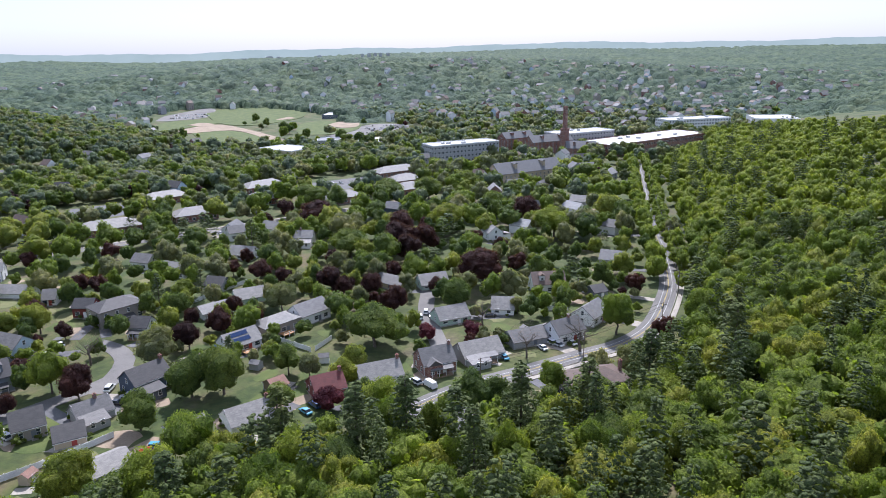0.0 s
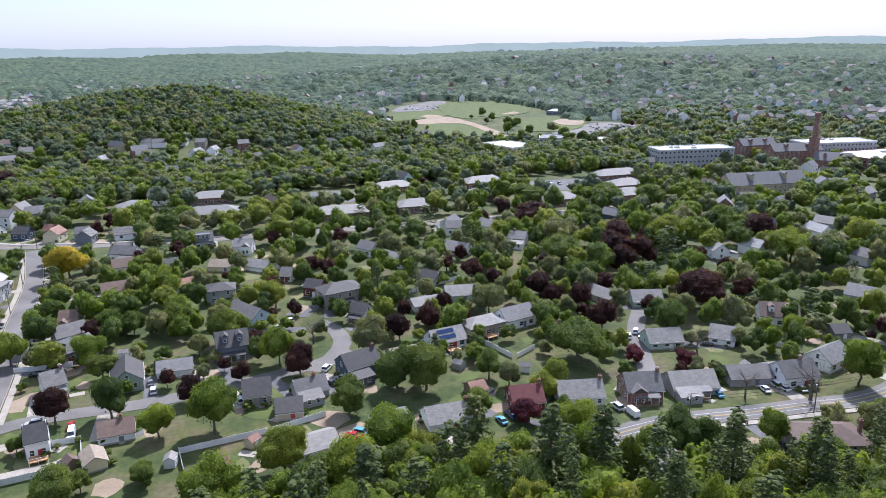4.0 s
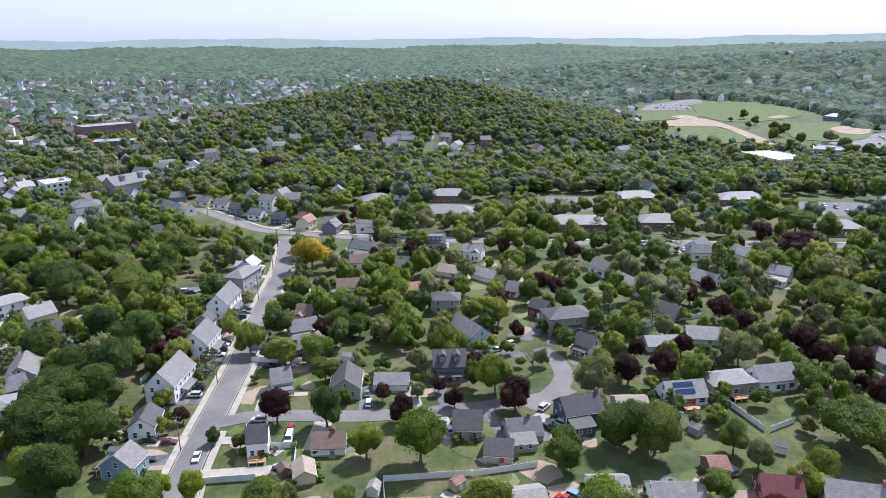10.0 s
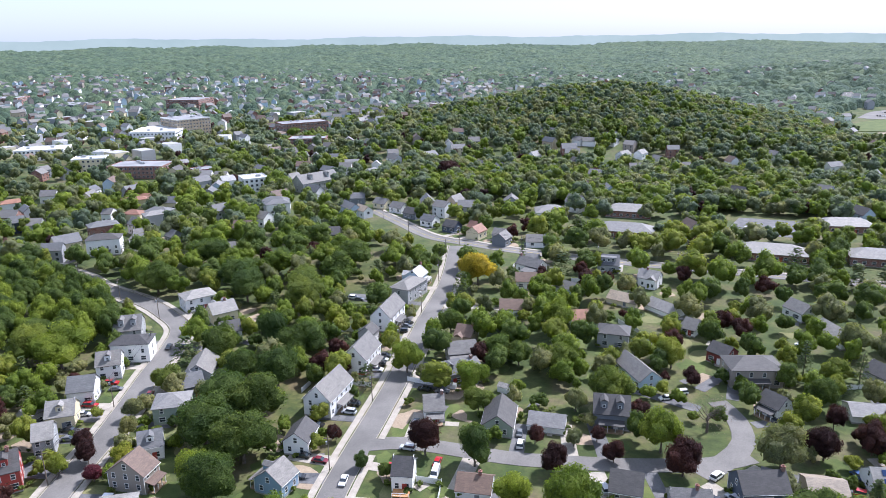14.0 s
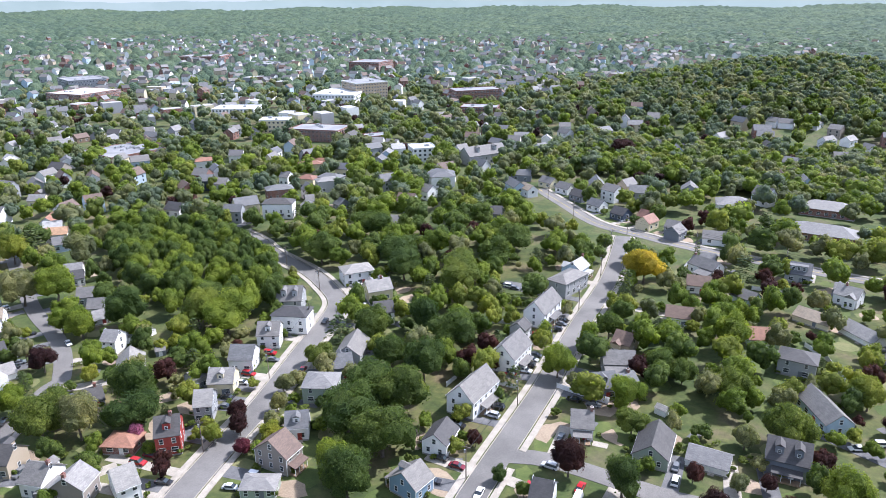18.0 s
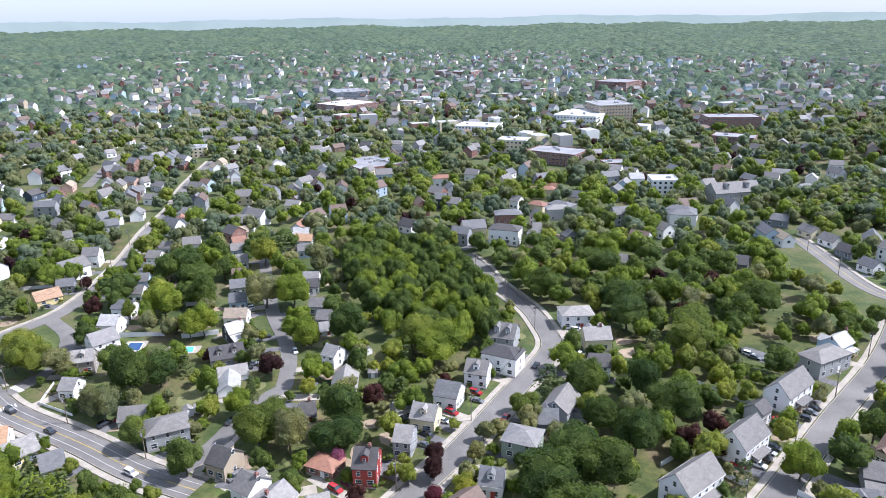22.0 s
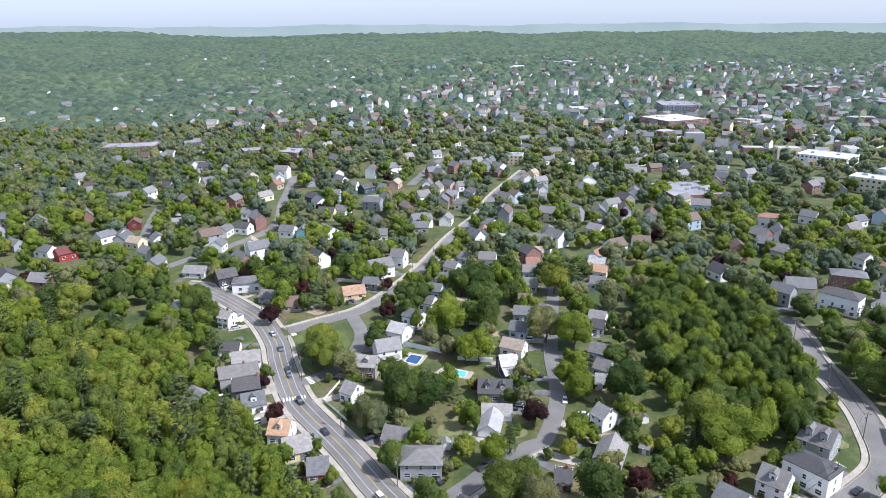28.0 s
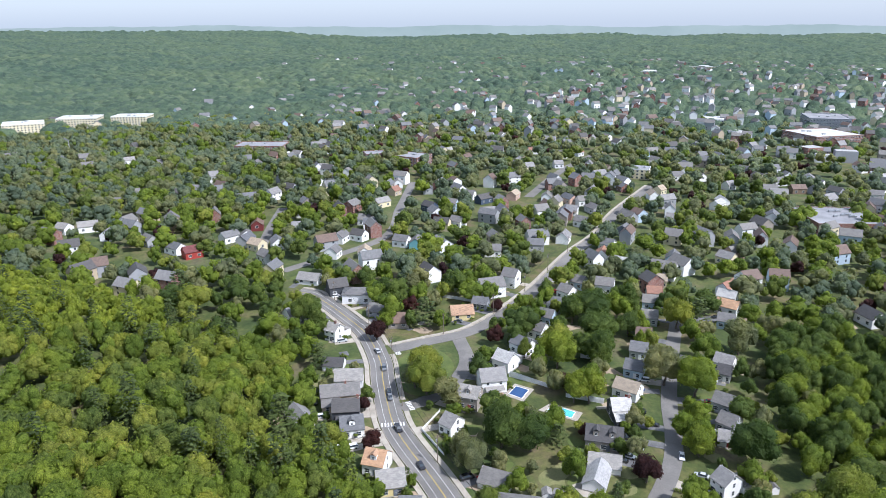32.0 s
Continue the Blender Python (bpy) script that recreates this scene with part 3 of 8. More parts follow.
TREE_WORDS = {
    "maple": ("fresh green broadleaf tree with a rounded crown", "broadleaf tree"),
    "oak": ("mid-green broadleaf tree with an uneven crown", "broadleaf tree"),
    "dark": ("dense dark green broadleaf tree", "broadleaf tree"),
    "lime": ("bright lime-green broadleaf tree in new leaf", "broadleaf tree"),
    "pale": ("pale grey-green tree with airy spring foliage", "broadleaf tree"),
    "yellow": ("golden yellow leaved street tree", "broadleaf tree"),
    "plum": ("dark purple-leaved maple tree beside houses", "purple tree"),
    "red": ("dark red-leaved ornamental tree in a yard", "red tree"),
    "pine": ("tall dark green pine with layered boughs", "conifer"),
    "bare": ("nearly bare tree with thin brown twigs", "bare tree"),
    "pink": ("small pink-flowering ornamental tree", "flowering tree"),
}

# Templates: a tree of 12 m with a crown of 5 m radius; conifers of 18 m.
CROWN, TRUNK = {}, {}
for kind in TREE_WORDS:
    if kind == "pine":
        for lod, (tiers, per, bunches, cards, size) in enumerate([(17, 7, 1, 24, 0.0135), (12, 6, 1, 12, 0.018)]):
            for s in range(3):
                v, groups = pine_crown(40 + s + 7 * lod, tiers, per, bunches, cards, size)
                CROWN[kind, lod, s] = mesh_mixed("needles", v * 18, groups, LEAF[kind])
                TRUNK[kind, lod, s] = trunk_mesh(s, 17.0, 0.28, 0, 1).data("pine_trunk", BARK)
        continue
    sparse = kind == "bare"
    for lod, (cards, size, lobes) in enumerate([(1900, 0.034, 18), (800, 0.05, 15)]):
        for s in range(4 if kind in ("maple", "oak", "dark") else 2):
            sd = len(kind) * 31 + 5 * s + lod
            if sparse:
                rng = np.random.default_rng(sd)
                d = rng.normal(0, 1, (900, 3))
                d /= np.linalg.norm(d, axis=1)[:, None]
                v, q = leaf_cards(rng, d * rng.uniform(0.45, 1.0, (900, 1)), d, 0.017, 0.8)
                groups = [q]
            else:
                v, groups = broad_crown(sd, cards, size, lobes)
            v = v * np.array([5.3, 5.3, 6.2]) + np.array([0, 0, 6.1])
            CROWN[kind, lod, s] = mesh_mixed("foliage", v, groups, LEAF[kind])
            TRUNK[kind, lod, s] = trunk_mesh(sd, 4.8, 0.26, 9 if sparse else 4, 3.6 if sparse else 2.6).data("tree_trunk", BARK)

TREES = []
tree_rng = random.Random(11)


def tree(x, y, h, r, kind="oak", lod=0, group="", z=None):
    """A tree h metres tall with a crown of radius r, standing on the land."""
    n = 4 if kind in ("maple", "oak", "dark") else (3 if kind == "pine" else 2)
    s = tree_rng.randrange(n)
    label, cat = TREE_WORDS[kind]
    e = thing("tree" if kind != "pine" else "pine_tree", x, y, hz(x, y) if z is None else z, tree_rng.uniform(0, 360), label, cat, group)
    if kind == "pine":
        e.scale = (r / 4.2, r / 4.2, h / 18.0)
    else:
        q = tree_rng.uniform(0.86, 1.16)
        e.scale = (r / 5.0 * q, r / 5.0 / q, h / 12.0)
    part("trunk", TRUNK[kind, lod, s], None, e)
    part("crown", CROWN[kind, lod, s], None, e)
    TREES.append((x, y, r))
    return e


# ---------------------------------------------------------------- joined woodland
def far_template(seed, cards, size, lobes):
    """A tree for the joined woods, all triangles."""
    if lobes:
        v, groups = broad_crown(seed, cards, size, lobes)
        v = v * np.array([5.3, 5.3, 6.2]) + np.array([0, 0, 6.0])
    else:
        v, groups = pine_crown(seed, 11, 6, 1, cards, size)
        v = v * 16
    tri = []
    for g in groups:
        tri.append(g[:, :3])
        four = g[g[:, 3] != g[:, 2]]
        tri.append(four[:, [0, 2, 3]])
    return v, tri


FAR_T = [far_template(70 + k, 85, 0.1, 10) for k in range(6)]
MID_T = [far_template(80 + k, 240, 0.066, 13) for k in range(6)]
FINE_T = [far_template(85 + k, 680, 0.046, 16) for k in range(5)]
TINY_T = [far_template(97 + k, 32, 0.14, 7) for k in range(5)]
FAR_P = [far_template(90 + k, 8, 0.019, 0) for k in range(3)]


def woodland(name, spots, mat, label, conifer=False, base=None, fine=False):
    """Many trees of a wood in one mesh: spots are (x, y, height, radius)."""
    rng = np.random.default_rng(len(spots))
    vs, fs, k = [], [], 0
    temps = FAR_P if conifer else (FAR_T, MID_T, FINE_T, TINY_T)[int(fine)]
    for x, y, h, r in spots:
        v, tri = temps[rng.integers(len(temps))]
        a = rng.uniform(0, 6.28)
        c, s = math.cos(a), math.sin(a)
        e = rng.uniform(0.82, 1.2)
        w = v * (np.array([r / 4.0, r / 4.0, h / 16.0]) if conifer else np.array([r / 5.0 * e, r / 5.0 / e, h / 12.0]))
        w = np.column_stack([w[:, 0] * c - w[:, 1] * s + x, w[:, 0] * s + w[:, 1] * c + y, w[:, 2] + (hz(x, y) if base is None else base)])
        vs.append(w)
        fs += [t + k for t in tri]
        k += len(w)
    ob = new(name, array_mesh(name, np.concatenate(vs), np.concatenate(fs), mat))
    return tagged(ob, label, "woodland", kind="stuff")


# ---------------------------------------------------------------- houses
def window_meshes(w, h):
    """A sash window: one moulded frame with a sill and a meeting rail, panes set back in it."""
    t, zs = 0.1, [-0.1, 0.0, h * 0.48, h * 0.53, h, h + 0.1]
    xs = [-w / 2 - t, -w / 2, w / 2, w / 2 + t]

    def build(with_panes):
        m, idx = Mesh(), []
        grid = {}
        for i, x in enumerate(xs):
            for j, z in enumerate(zs):
                grid[i, j] = len(m.v)
                m.v.append((x, -0.09 if j < 2 else -0.06, z))
        for i in range(3):
            for j in range(5):
                q = (grid[i, j], grid[i + 1, j], grid[i + 1, j + 1], grid[i, j + 1])
                if i == 1 and j in (1, 3):
                    k = len(m.v)
                    m.v += [(m.v[p][0], -0.02, m.v[p][2]) for p in q]
                    m.f += [(q[e], q[(e + 1) % 4], k + (e + 1) % 4, k + e) for e in range(4)]
                    idx += [0] * 4
                    if with_panes:
                        m.f.append((k, k + 1, k + 2, k + 3))
                        idx.append(1)
                else:
                    m.f.append(q)
                    idx.append(0)
        rim = [grid[i, 0] for i in range(4)] + [grid[3, j] for j in range(1, 6)] + [grid[i, 5] for i in (2, 1, 0)] + [grid[0, j] for j in (4, 3, 2, 1)]
        k = len(m.v)
        m.v += [(m.v[p][0], 0.04, m.v[p][2]) for p in rim]
        n = len(rim)
        m.f += [(rim[(e + 1) % n], rim[e], k + e, k + (e + 1) % n) for e in range(n)]
        idx += [0] * n
        return m, idx

    fm, _ = build(False)
    bm_, idx = build(True)
    bd = bm_.data("window", TRIM)
    bd.materials.append(GLASS)
    bd.polygons.foreach_set("material_index", idx)
    return fm.data("window", TRIM), Mesh().box(-w / 2 - 0.02, w / 2 + 0.02, -0.03, 0.02, -0.02, h + 0.02).data("pane", GLASS), bd


WIN = {"std": window_meshes(0.95, 1.45), "wide": window_meshes(1.7, 1.45), "small": window_meshes(0.7, 0.9), "tall": window_meshes(1.1, 1.9)}
DOOR_MESH = Mesh()
DOOR_MESH.box(-0.5, 0.5, -0.05, 0.04, 0, 2.05)
DOOR_MESH.box(-0.62, -0.5, -0.08, 0.04, 0, 2.15).box(0.5, 0.62, -0.08, 0.04, 0, 2.15).box(-0.62, 0.62, -0.08, 0.04, 2.05, 2.17)
DOOR_MESH.box(-0.35, -0.05, -0.07, -0.04, 1.2, 1.85).box(0.05, 0.35, -0.07, -0.04, 1.2, 1.85).box(-0.35, 0.35, -0.07, -0.04, 0.2, 1.0)
DOOR = [DOOR_MESH.data("door", material_) for material_ in (WALL["red"], WALL["slate"], WALL["white"])]


def wall_windows(e, lod, x0, y0, nx, ny, span, z, n, kind="std"):
    """n windows in a row on a wall face: from its centre (x0, y0), outward direction (nx, ny)."""
    rot = math.degrees(math.atan2(ny, nx)) + 90
    fd, pd, bd = WIN[kind]
    out = e.matrix_world.to_3x3() @ Vector((nx, ny, 0))
    way = e.matrix_world.translation - Vector((-20, 20, 0))
    if way.length > 290 and out.dot(way.normalized()) > 0.45 and n > 1:
        n = 1                              # the blank backs of the houses down the valley
    for k in range(n):
        o = (k + 0.5) / n * span - span / 2
        at = pose(x0 - ny * o, y0 + nx * o, z, 0, 0, rot)
        if lod == 0:
            w = part("window", fd, None, e, at=at)
            part("pane", pd, None, w)
        else:
            part("window", bd, None, e, at=at)


def gable_body(L, W, z0, ze, zr):
    m = Mesh()
    a, b = L / 2, W / 2
    m.add([(-a, -b, z0), (a, -b, z0), (a, b, z0), (-a, b, z0), (-a, -b, ze), (a, -b, ze), (a, b, ze), (-a, b, ze), (-a, 0, zr), (a, 0, zr)],
          [(0, 1, 5, 4), (2, 3, 7, 6), (1, 2, 6, 9, 5), (3, 0, 4, 8, 7), (0, 3, 2, 1), (4, 5, 9, 8), (6, 7, 8, 9)])
    return m


def gable_roof(L, W, ze, zr, over=0.4, th=0.2, x0=0.0, y0=0.0):
    """Two slabs that meet in the ridge, standing out at eaves and gables."""
    m = Mesh()
    a, b = L / 2 + over * 0.7, W / 2 + over
    s = (zr - ze) / (W / 2)
    zl = ze - s * over
    for sg in (-1, 1):
        v = [(-a, sg * b, zl), (a, sg * b, zl), (a, 0, zr), (-a, 0, zr), (-a, sg * b, zl + th), (a, sg * b, zl + th), (a, 0, zr + th), (-a, 0, zr + th)]
        v = [(p[0] + x0, p[1] + y0, p[2] + 0.02) for p in v]
        f = [(0, 1, 2, 3), (4, 5, 6, 7), (0, 1, 5, 4), (1, 2, 6, 5), (3, 0, 4, 7)]
        m.add(v, f if sg < 0 else [tuple(reversed(q)) for q in f])
    return m


def hip_roof(L, W, ze, zr, over=0.45, th=0.18, ridge=None):
    m = Mesh()
    a, b = L / 2 + over, W / 2 + over
    r = (max(0.15, (L - W) / 2) if ridge is None else ridge / 2)
    m.add([(-a, -b, ze), (a, -b, ze), (a, b, ze), (-a, b, ze), (-a, -b, ze + th), (a, -b, ze + th), (a, b, ze + th), (-a, b, ze + th), (-r, 0, zr), (r, 0, zr)],
          [(0, 3, 2, 1), (0, 1, 5, 4), (1, 2, 6, 5), (2, 3, 7, 6), (3, 0, 4, 7), (4, 5, 9, 8), (6, 7, 8, 9), (5, 6, 9), (7, 4, 8)])
    return m


COLOUR_WORDS = {"white": "white", "cream": "cream", "tan": "tan", "grey": "grey", "slate": "slate-grey", "navy": "navy blue", "blue": "blue", "teal": "teal",
                "green": "sage green", "mint": "mint green", "brown": "brown", "red": "bright red", "barn": "dark red", "yellow": "yellow", "black": "near-black",
                "taupe": "taupe", "lblue": "light blue", "pinky": "salmon", "brick": "red brick", "tbrick": "tan brick"}
ROOF_WORDS = {"grey": "grey", "dark": "dark", "lgrey": "pale grey", "brown": "brown", "rust": "rust-brown", "tanr": "tan", "red": "dark red", "white": "white",
              "slate": "slate-blue", "orange": "orange-tan"}
HOUSES = []
hr = random.Random(5)


def house(x, y, rz, L, W, ridge, wall="white", roof="grey", style="gable", floors=2, lod=1, chimney=0, dormer=0, porch=0, ell=0, solar=0, deck=0, bay=0,
          pitch=0, words="", z=None, group="houses of the neighbourhood"):
    """A house whose ridge runs along its own x axis. chimney: 1 end, 2 middle; dormer: 1 or -1 the side; porch and ell: the side."""
    z0 = hz(x, y) if z is None else z
    cross = 0
    if lod < 2 and style == "gable" and not (porch or dormer or ell or deck or solar) and 7 < ridge < 11 and W > 6.5:
        pick = hr.random()
        ell = hr.choice([-1, 1]) if pick < 0.4 else 0
        porch = hr.choice([-1, 1]) if pick > 0.7 else 0
        dormer = hr.choice([-1, 1]) if 0.55 <= pick <= 0.7 else 0
        cross = hr.choice([-1, 1]) if pick > 0.4 and pick < 0.55 or pick > 0.85 else 0
        chimney = chimney or hr.choice([0, 1, 2, 2])
    label = words or "%s %s house with a %s %s roof" % (COLOUR_WORDS[wall], "clapboard" if "rick" not in wall else "walled", ROOF_WORDS[roof], "hipped" if style == "hip" else "gabled")
    e = thing("house", x, y, z0, rz, label, "house", group)
    HOUSES.append((x, y, max(L, W) / 2))
    eave = ridge - W / 2 * ((pitch or 0.76) if style == "gable" else 0.5)
    eave = max(eave, 2.5)
    a, b = L / 2, W / 2
    wm, rm = WALL[wall], ROOF[roof]
    if lod < 2:
        part("foundation", Mesh().box(-a - 0.04, a + 0.04, -b - 0.04, b + 0.04, -1.5, 0.45), GRANITE, e)
    if style == "gable":
        part("wall", gable_body(L, W, -1.5 if lod == 2 else 0.45, eave, ridge), wm, e)
        part("roof", gable_roof(L, W, eave, ridge), rm, e)
    else:
        part("wall", Mesh().box(-a, a, -b, b, -1.5 if lod == 2 else 0.45, eave), wm, e)
        part("roof", hip_roof(L, W, eave, ridge), rm, e)
    nl = max(2, int(L / (3.9 if lod else 2.8)))
    nw = max(1, int(W / (4.6 if lod else 3.4)))
    if lod == 2:
        wall_windows(e, 1, 0, -b, 0, -1, L, 1.4, 2, "wide")
        wall_windows(e, 1, a, 0, 1, 0, W, eave * 0.55, 1, "wide")
        return e
    per = max(1, min(floors, int((eave + 0.4) / 2.5)))
    for k in range(per):
        zz = 1.25 + 2.75 * k
        if zz + 1.3 > eave:
            break
        wall_windows(e, lod, 0, -b, 0, -1, L, zz, nl, "wide" if (lod and k == 0) else "std")
        wall_windows(e, lod, 0, b, 0, 1, L, zz, nl)
        wall_windows(e, lod, a, 0, 1, 0, W, zz, nw)
        wall_windows(e, lod, -a, 0, -1, 0, W, zz, nw)
    if style == "gable" and ridge - eave > 2.6:
        zz = max(1.25 + 2.75 * per, eave - 0.4)
        wall_windows(e, lod, a, 0, 1, 0, W * 0.5, zz, 1)
        wall_windows(e, lod, -a, 0, -1, 0, W * 0.5, zz, 1)
    if lod == 0 and style == "gable":
        for sg in (-1, 1):
            part("gutter", Mesh().box(-a - 0.3, a + 0.3, sg * (b + 0.42) - 0.07, sg * (b + 0.42) + 0.07, eave - 0.38, eave - 0.22), TRIM, e)
    if lod == 0:
        for sx in (-1, 1):
            for sy in (-1, 1):
                part("corner_board", Mesh().box(sx * a - 0.07, sx * a + 0.07, sy * b - 0.07, sy * b + 0.07, 0.45, eave - 0.05), TRIM, e)
    sd = porch or -1
    part("door", DOOR[hr.randrange(3)], None, e, at=pose(L * 0.12, sd * (b + 0.02), 0.45, 0, 0, 0 if sd < 0 else 180))
    st = Mesh()
    for k in range(2):
        st.box(L * 0.12 - 0.8, L * 0.12 + 0.8, sd * b - (0.1 if sd > 0 else 0.95 - 0.3 * k), sd * b + (0.95 - 0.3 * k if sd > 0 else 0.1), 0 if k == 0 else 0.2, 0.2 + 0.2 * k)
    part("steps", st, CONCRETE, e)
    if porch:
        pw = min(L * 0.8, 7.0)
        y0, y1 = sorted((porch * b, porch * (b + 2.2)))
        part("porch_floor", Mesh().box(-pw / 2, pw / 2, y0, y1, 0.0, 0.4), WOOD, e)
        m = Mesh()
        m.add([(-pw / 2 - 0.2, porch * b, 3.3), (pw / 2 + 0.2, porch * b, 3.3), (pw / 2 + 0.2, porch * (b + 2.5), 2.65), (-pw / 2 - 0.2, porch * (b + 2.5), 2.65),
               (-pw / 2 - 0.2, porch * b, 3.46), (pw / 2 + 0.2, porch * b, 3.46), (pw / 2 + 0.2, porch * (b + 2.5), 2.81), (-pw / 2 - 0.2, porch * (b + 2.5), 2.81)],
              [(0, 1, 2, 3), (7, 6, 5, 4), (0, 4, 5, 1), (1, 5, 6, 2), (2, 6, 7, 3), (3, 7, 4, 0)])
        part("porch_roof", m, rm, e)
        for k in range(4):
            px = -pw / 2 + 0.15 + (pw - 0.3) * k / 3
            part("post", Mesh().box(px - 0.08, px + 0.08, porch * (b + 2.05) - 0.08, porch * (b + 2.05) + 0.08, 0.4, 2.75), TRIM, e)
    if chimney:
        cx = (a - 0.5) if chimney == 1 else L * 0.15
        part("chimney", Mesh().box(cx - 0.42, cx + 0.42, -0.45, 0.35, eave - 0.5, ridge + 1.1).box(cx - 0.5, cx + 0.5, -0.53, 0.43, ridge + 1.0, ridge + 1.2)
             .box(cx - 0.2, cx + 0.2, -0.25, 0.15, ridge + 1.2, ridge + 1.5), BRICK, e, "red brick chimney stack")
    if dormer and style == "gable":
        s = (ridge - eave) / b
        for k in range(2 if L > 9 and abs(dormer) == 1 else 1):
            dw = 2.0 if abs(dormer) == 1 else L * 0.7
            cx = (-L * 0.22 + L * 0.44 * k) if (L > 9 and abs(dormer) == 1) else 0
            sg = 1 if dormer > 0 else -1
            yf = sg * b * 0.72
            zt = ridge - 0.55
            part("dormer", Mesh().box(cx - dw / 2, cx + dw / 2, min(yf, sg * 0.25), max(yf, sg * 0.25), eave + s * b * 0.2, zt), wm, e)
            part("dormer_roof", gable_roof_cross(cx, dw, sg, yf, zt) if abs(dormer) == 1 else
                 Mesh().box(cx - dw / 2 - 0.2, cx + dw / 2 + 0.2, min(yf + sg * 0.3, sg * 0.1), max(yf + sg * 0.3, sg * 0.1), zt, zt + 0.16), rm, e)
            wall_windows(e, lod, cx, yf, 0, sg, dw * 0.9, eave + s * b * 0.2 + 0.55, 1 if abs(dormer) == 1 else 3, "small" if abs(dormer) == 1 else "std")
    if cross:
        cw, cx, yf = min(4.6, L * 0.48), -L * 0.2, cross * (b + 1.5)
        part("cross_gable", Mesh().box(cx - cw / 2, cx + cw / 2, min(yf, cross * 0.2), max(yf, cross * 0.2), -1.0, eave), wm, e)
        part("cross_gable_roof", gable_roof_cross(cx, cw, cross, yf, eave), rm, e)
        wall_windows(e, lod, cx, yf, 0, cross, cw * 0.9, 1.25, 2)
        if eave > 5:
            wall_windows(e, lod, cx, yf, 0, cross, cw * 0.9, 4.0, 2)
    if ell:
        ew, ed = min(W * 0.8, 6.5), 4.5
        y0, y1 = sorted((ell * b, ell * (b + ed)))
        hh = min(eave * 0.62, 3.1) if eave > 4 else eave * 0.9
        part("wing", Mesh().box(-a + 0.3, -a + 0.3 + ew, y0, y1, -1.0, hh), wm, e)
        m = Mesh()
        xa, xb = -a + 0.0, -a + 0.6 + ew
        ya, yb = ell * (b - 0.05), ell * (b + ed + 0.3)
        v = [(xa, ya, hh + 1.1), (xb, ya, hh + 1.1), (xb, yb, hh), (xa, yb, hh)]
        v += [(p[0], p[1], p[2] + 0.18) for p in v]
        m.add(v, [(0, 1, 2, 3), (7, 6, 5, 4), (0, 4, 5, 1), (1, 5, 6, 2), (2, 6, 7, 3), (3, 7, 4, 0)])
        part("wing_roof", m, rm, e)
        wall_windows(e, lod, -a + 0.3 + ew / 2, ell * (b + ed), 0, ell, ew * 0.8, 1.2, 2)
    if solar and style == "gable":
        s = (ridge - eave) / b
        ang = math.degrees(math.atan(s))
        sg = 1 if solar > 0 else -1
        for r_ in range(2):
            for c_ in range(max(2, int(L * 0.55 / 1.05))):
                px = -L * 0.27 + 1.05 * c_
                py = sg * b * (0.28 + 0.40 * r_)
                pz = ridge - abs(py) * s + 0.33
                part("solar_panel", SOLAR_MESH, None, e, at=pose(px, py, pz, -ang * sg, 0, 0))
    if deck:
        y0, y1 = sorted((deck * b, deck * (b + 3.2)))
        part("deck", Mesh().box(-2.2, 2.2, y0, y1, 0.9, 1.05), WOOD if deck > 0 else CEDAR, e)
        for px in (-2.1, 0, 2.1):
            part("deck_post", Mesh().box(px - 0.07, px + 0.07, deck * (b + 3.1) - 0.07, deck * (b + 3.1) + 0.07, 0, 1.95), TRIM, e)
        part("railing", Mesh().box(-2.2, 2.2, deck * (b + 3.1) - 0.03, deck * (b + 3.1) + 0.03, 1.85, 1.95).box(-2.2, 2.2, deck * (b + 3.1) - 0.02, deck * (b + 3.1) + 0.02, 1.2, 1.26), TRIM, e)
    return e


SOLAR_MESH = Mesh().box(-0.5, 0.5, -0.8, 0.8, 0, 0.05).data("solar_panel", SOLAR)


def gable_roof_cross(cx, dw, sg, yf, zt):
    """A little roof with its ridge across the house, over a dormer."""
    m = Mesh()
    y0, y1 = yf + sg * 0.3, sg * 0.05
    h, o, th = dw * 0.36, 0.22, 0.12
    for s in (-1, 1):
        v = [(cx + s * (dw / 2 + o), y0, zt - 0.1), (cx + s * (dw / 2 + o), y1, zt - 0.1), (cx, y1, zt + h), (cx, y0, zt + h)]
        v += [(p[0], p[1], p[2] + th) for p in v]
        m.add(v, [(0, 1, 2, 3), (7, 6, 5, 4), (0, 4, 5, 1), (3, 2, 6, 7), (0, 3, 7, 4)])
    m.add([(cx - dw / 2, yf, zt), (cx + dw / 2, yf, zt), (cx, yf, zt + h)], [(0, 1, 2) if sg < 0 else (2, 1, 0)])
    return m


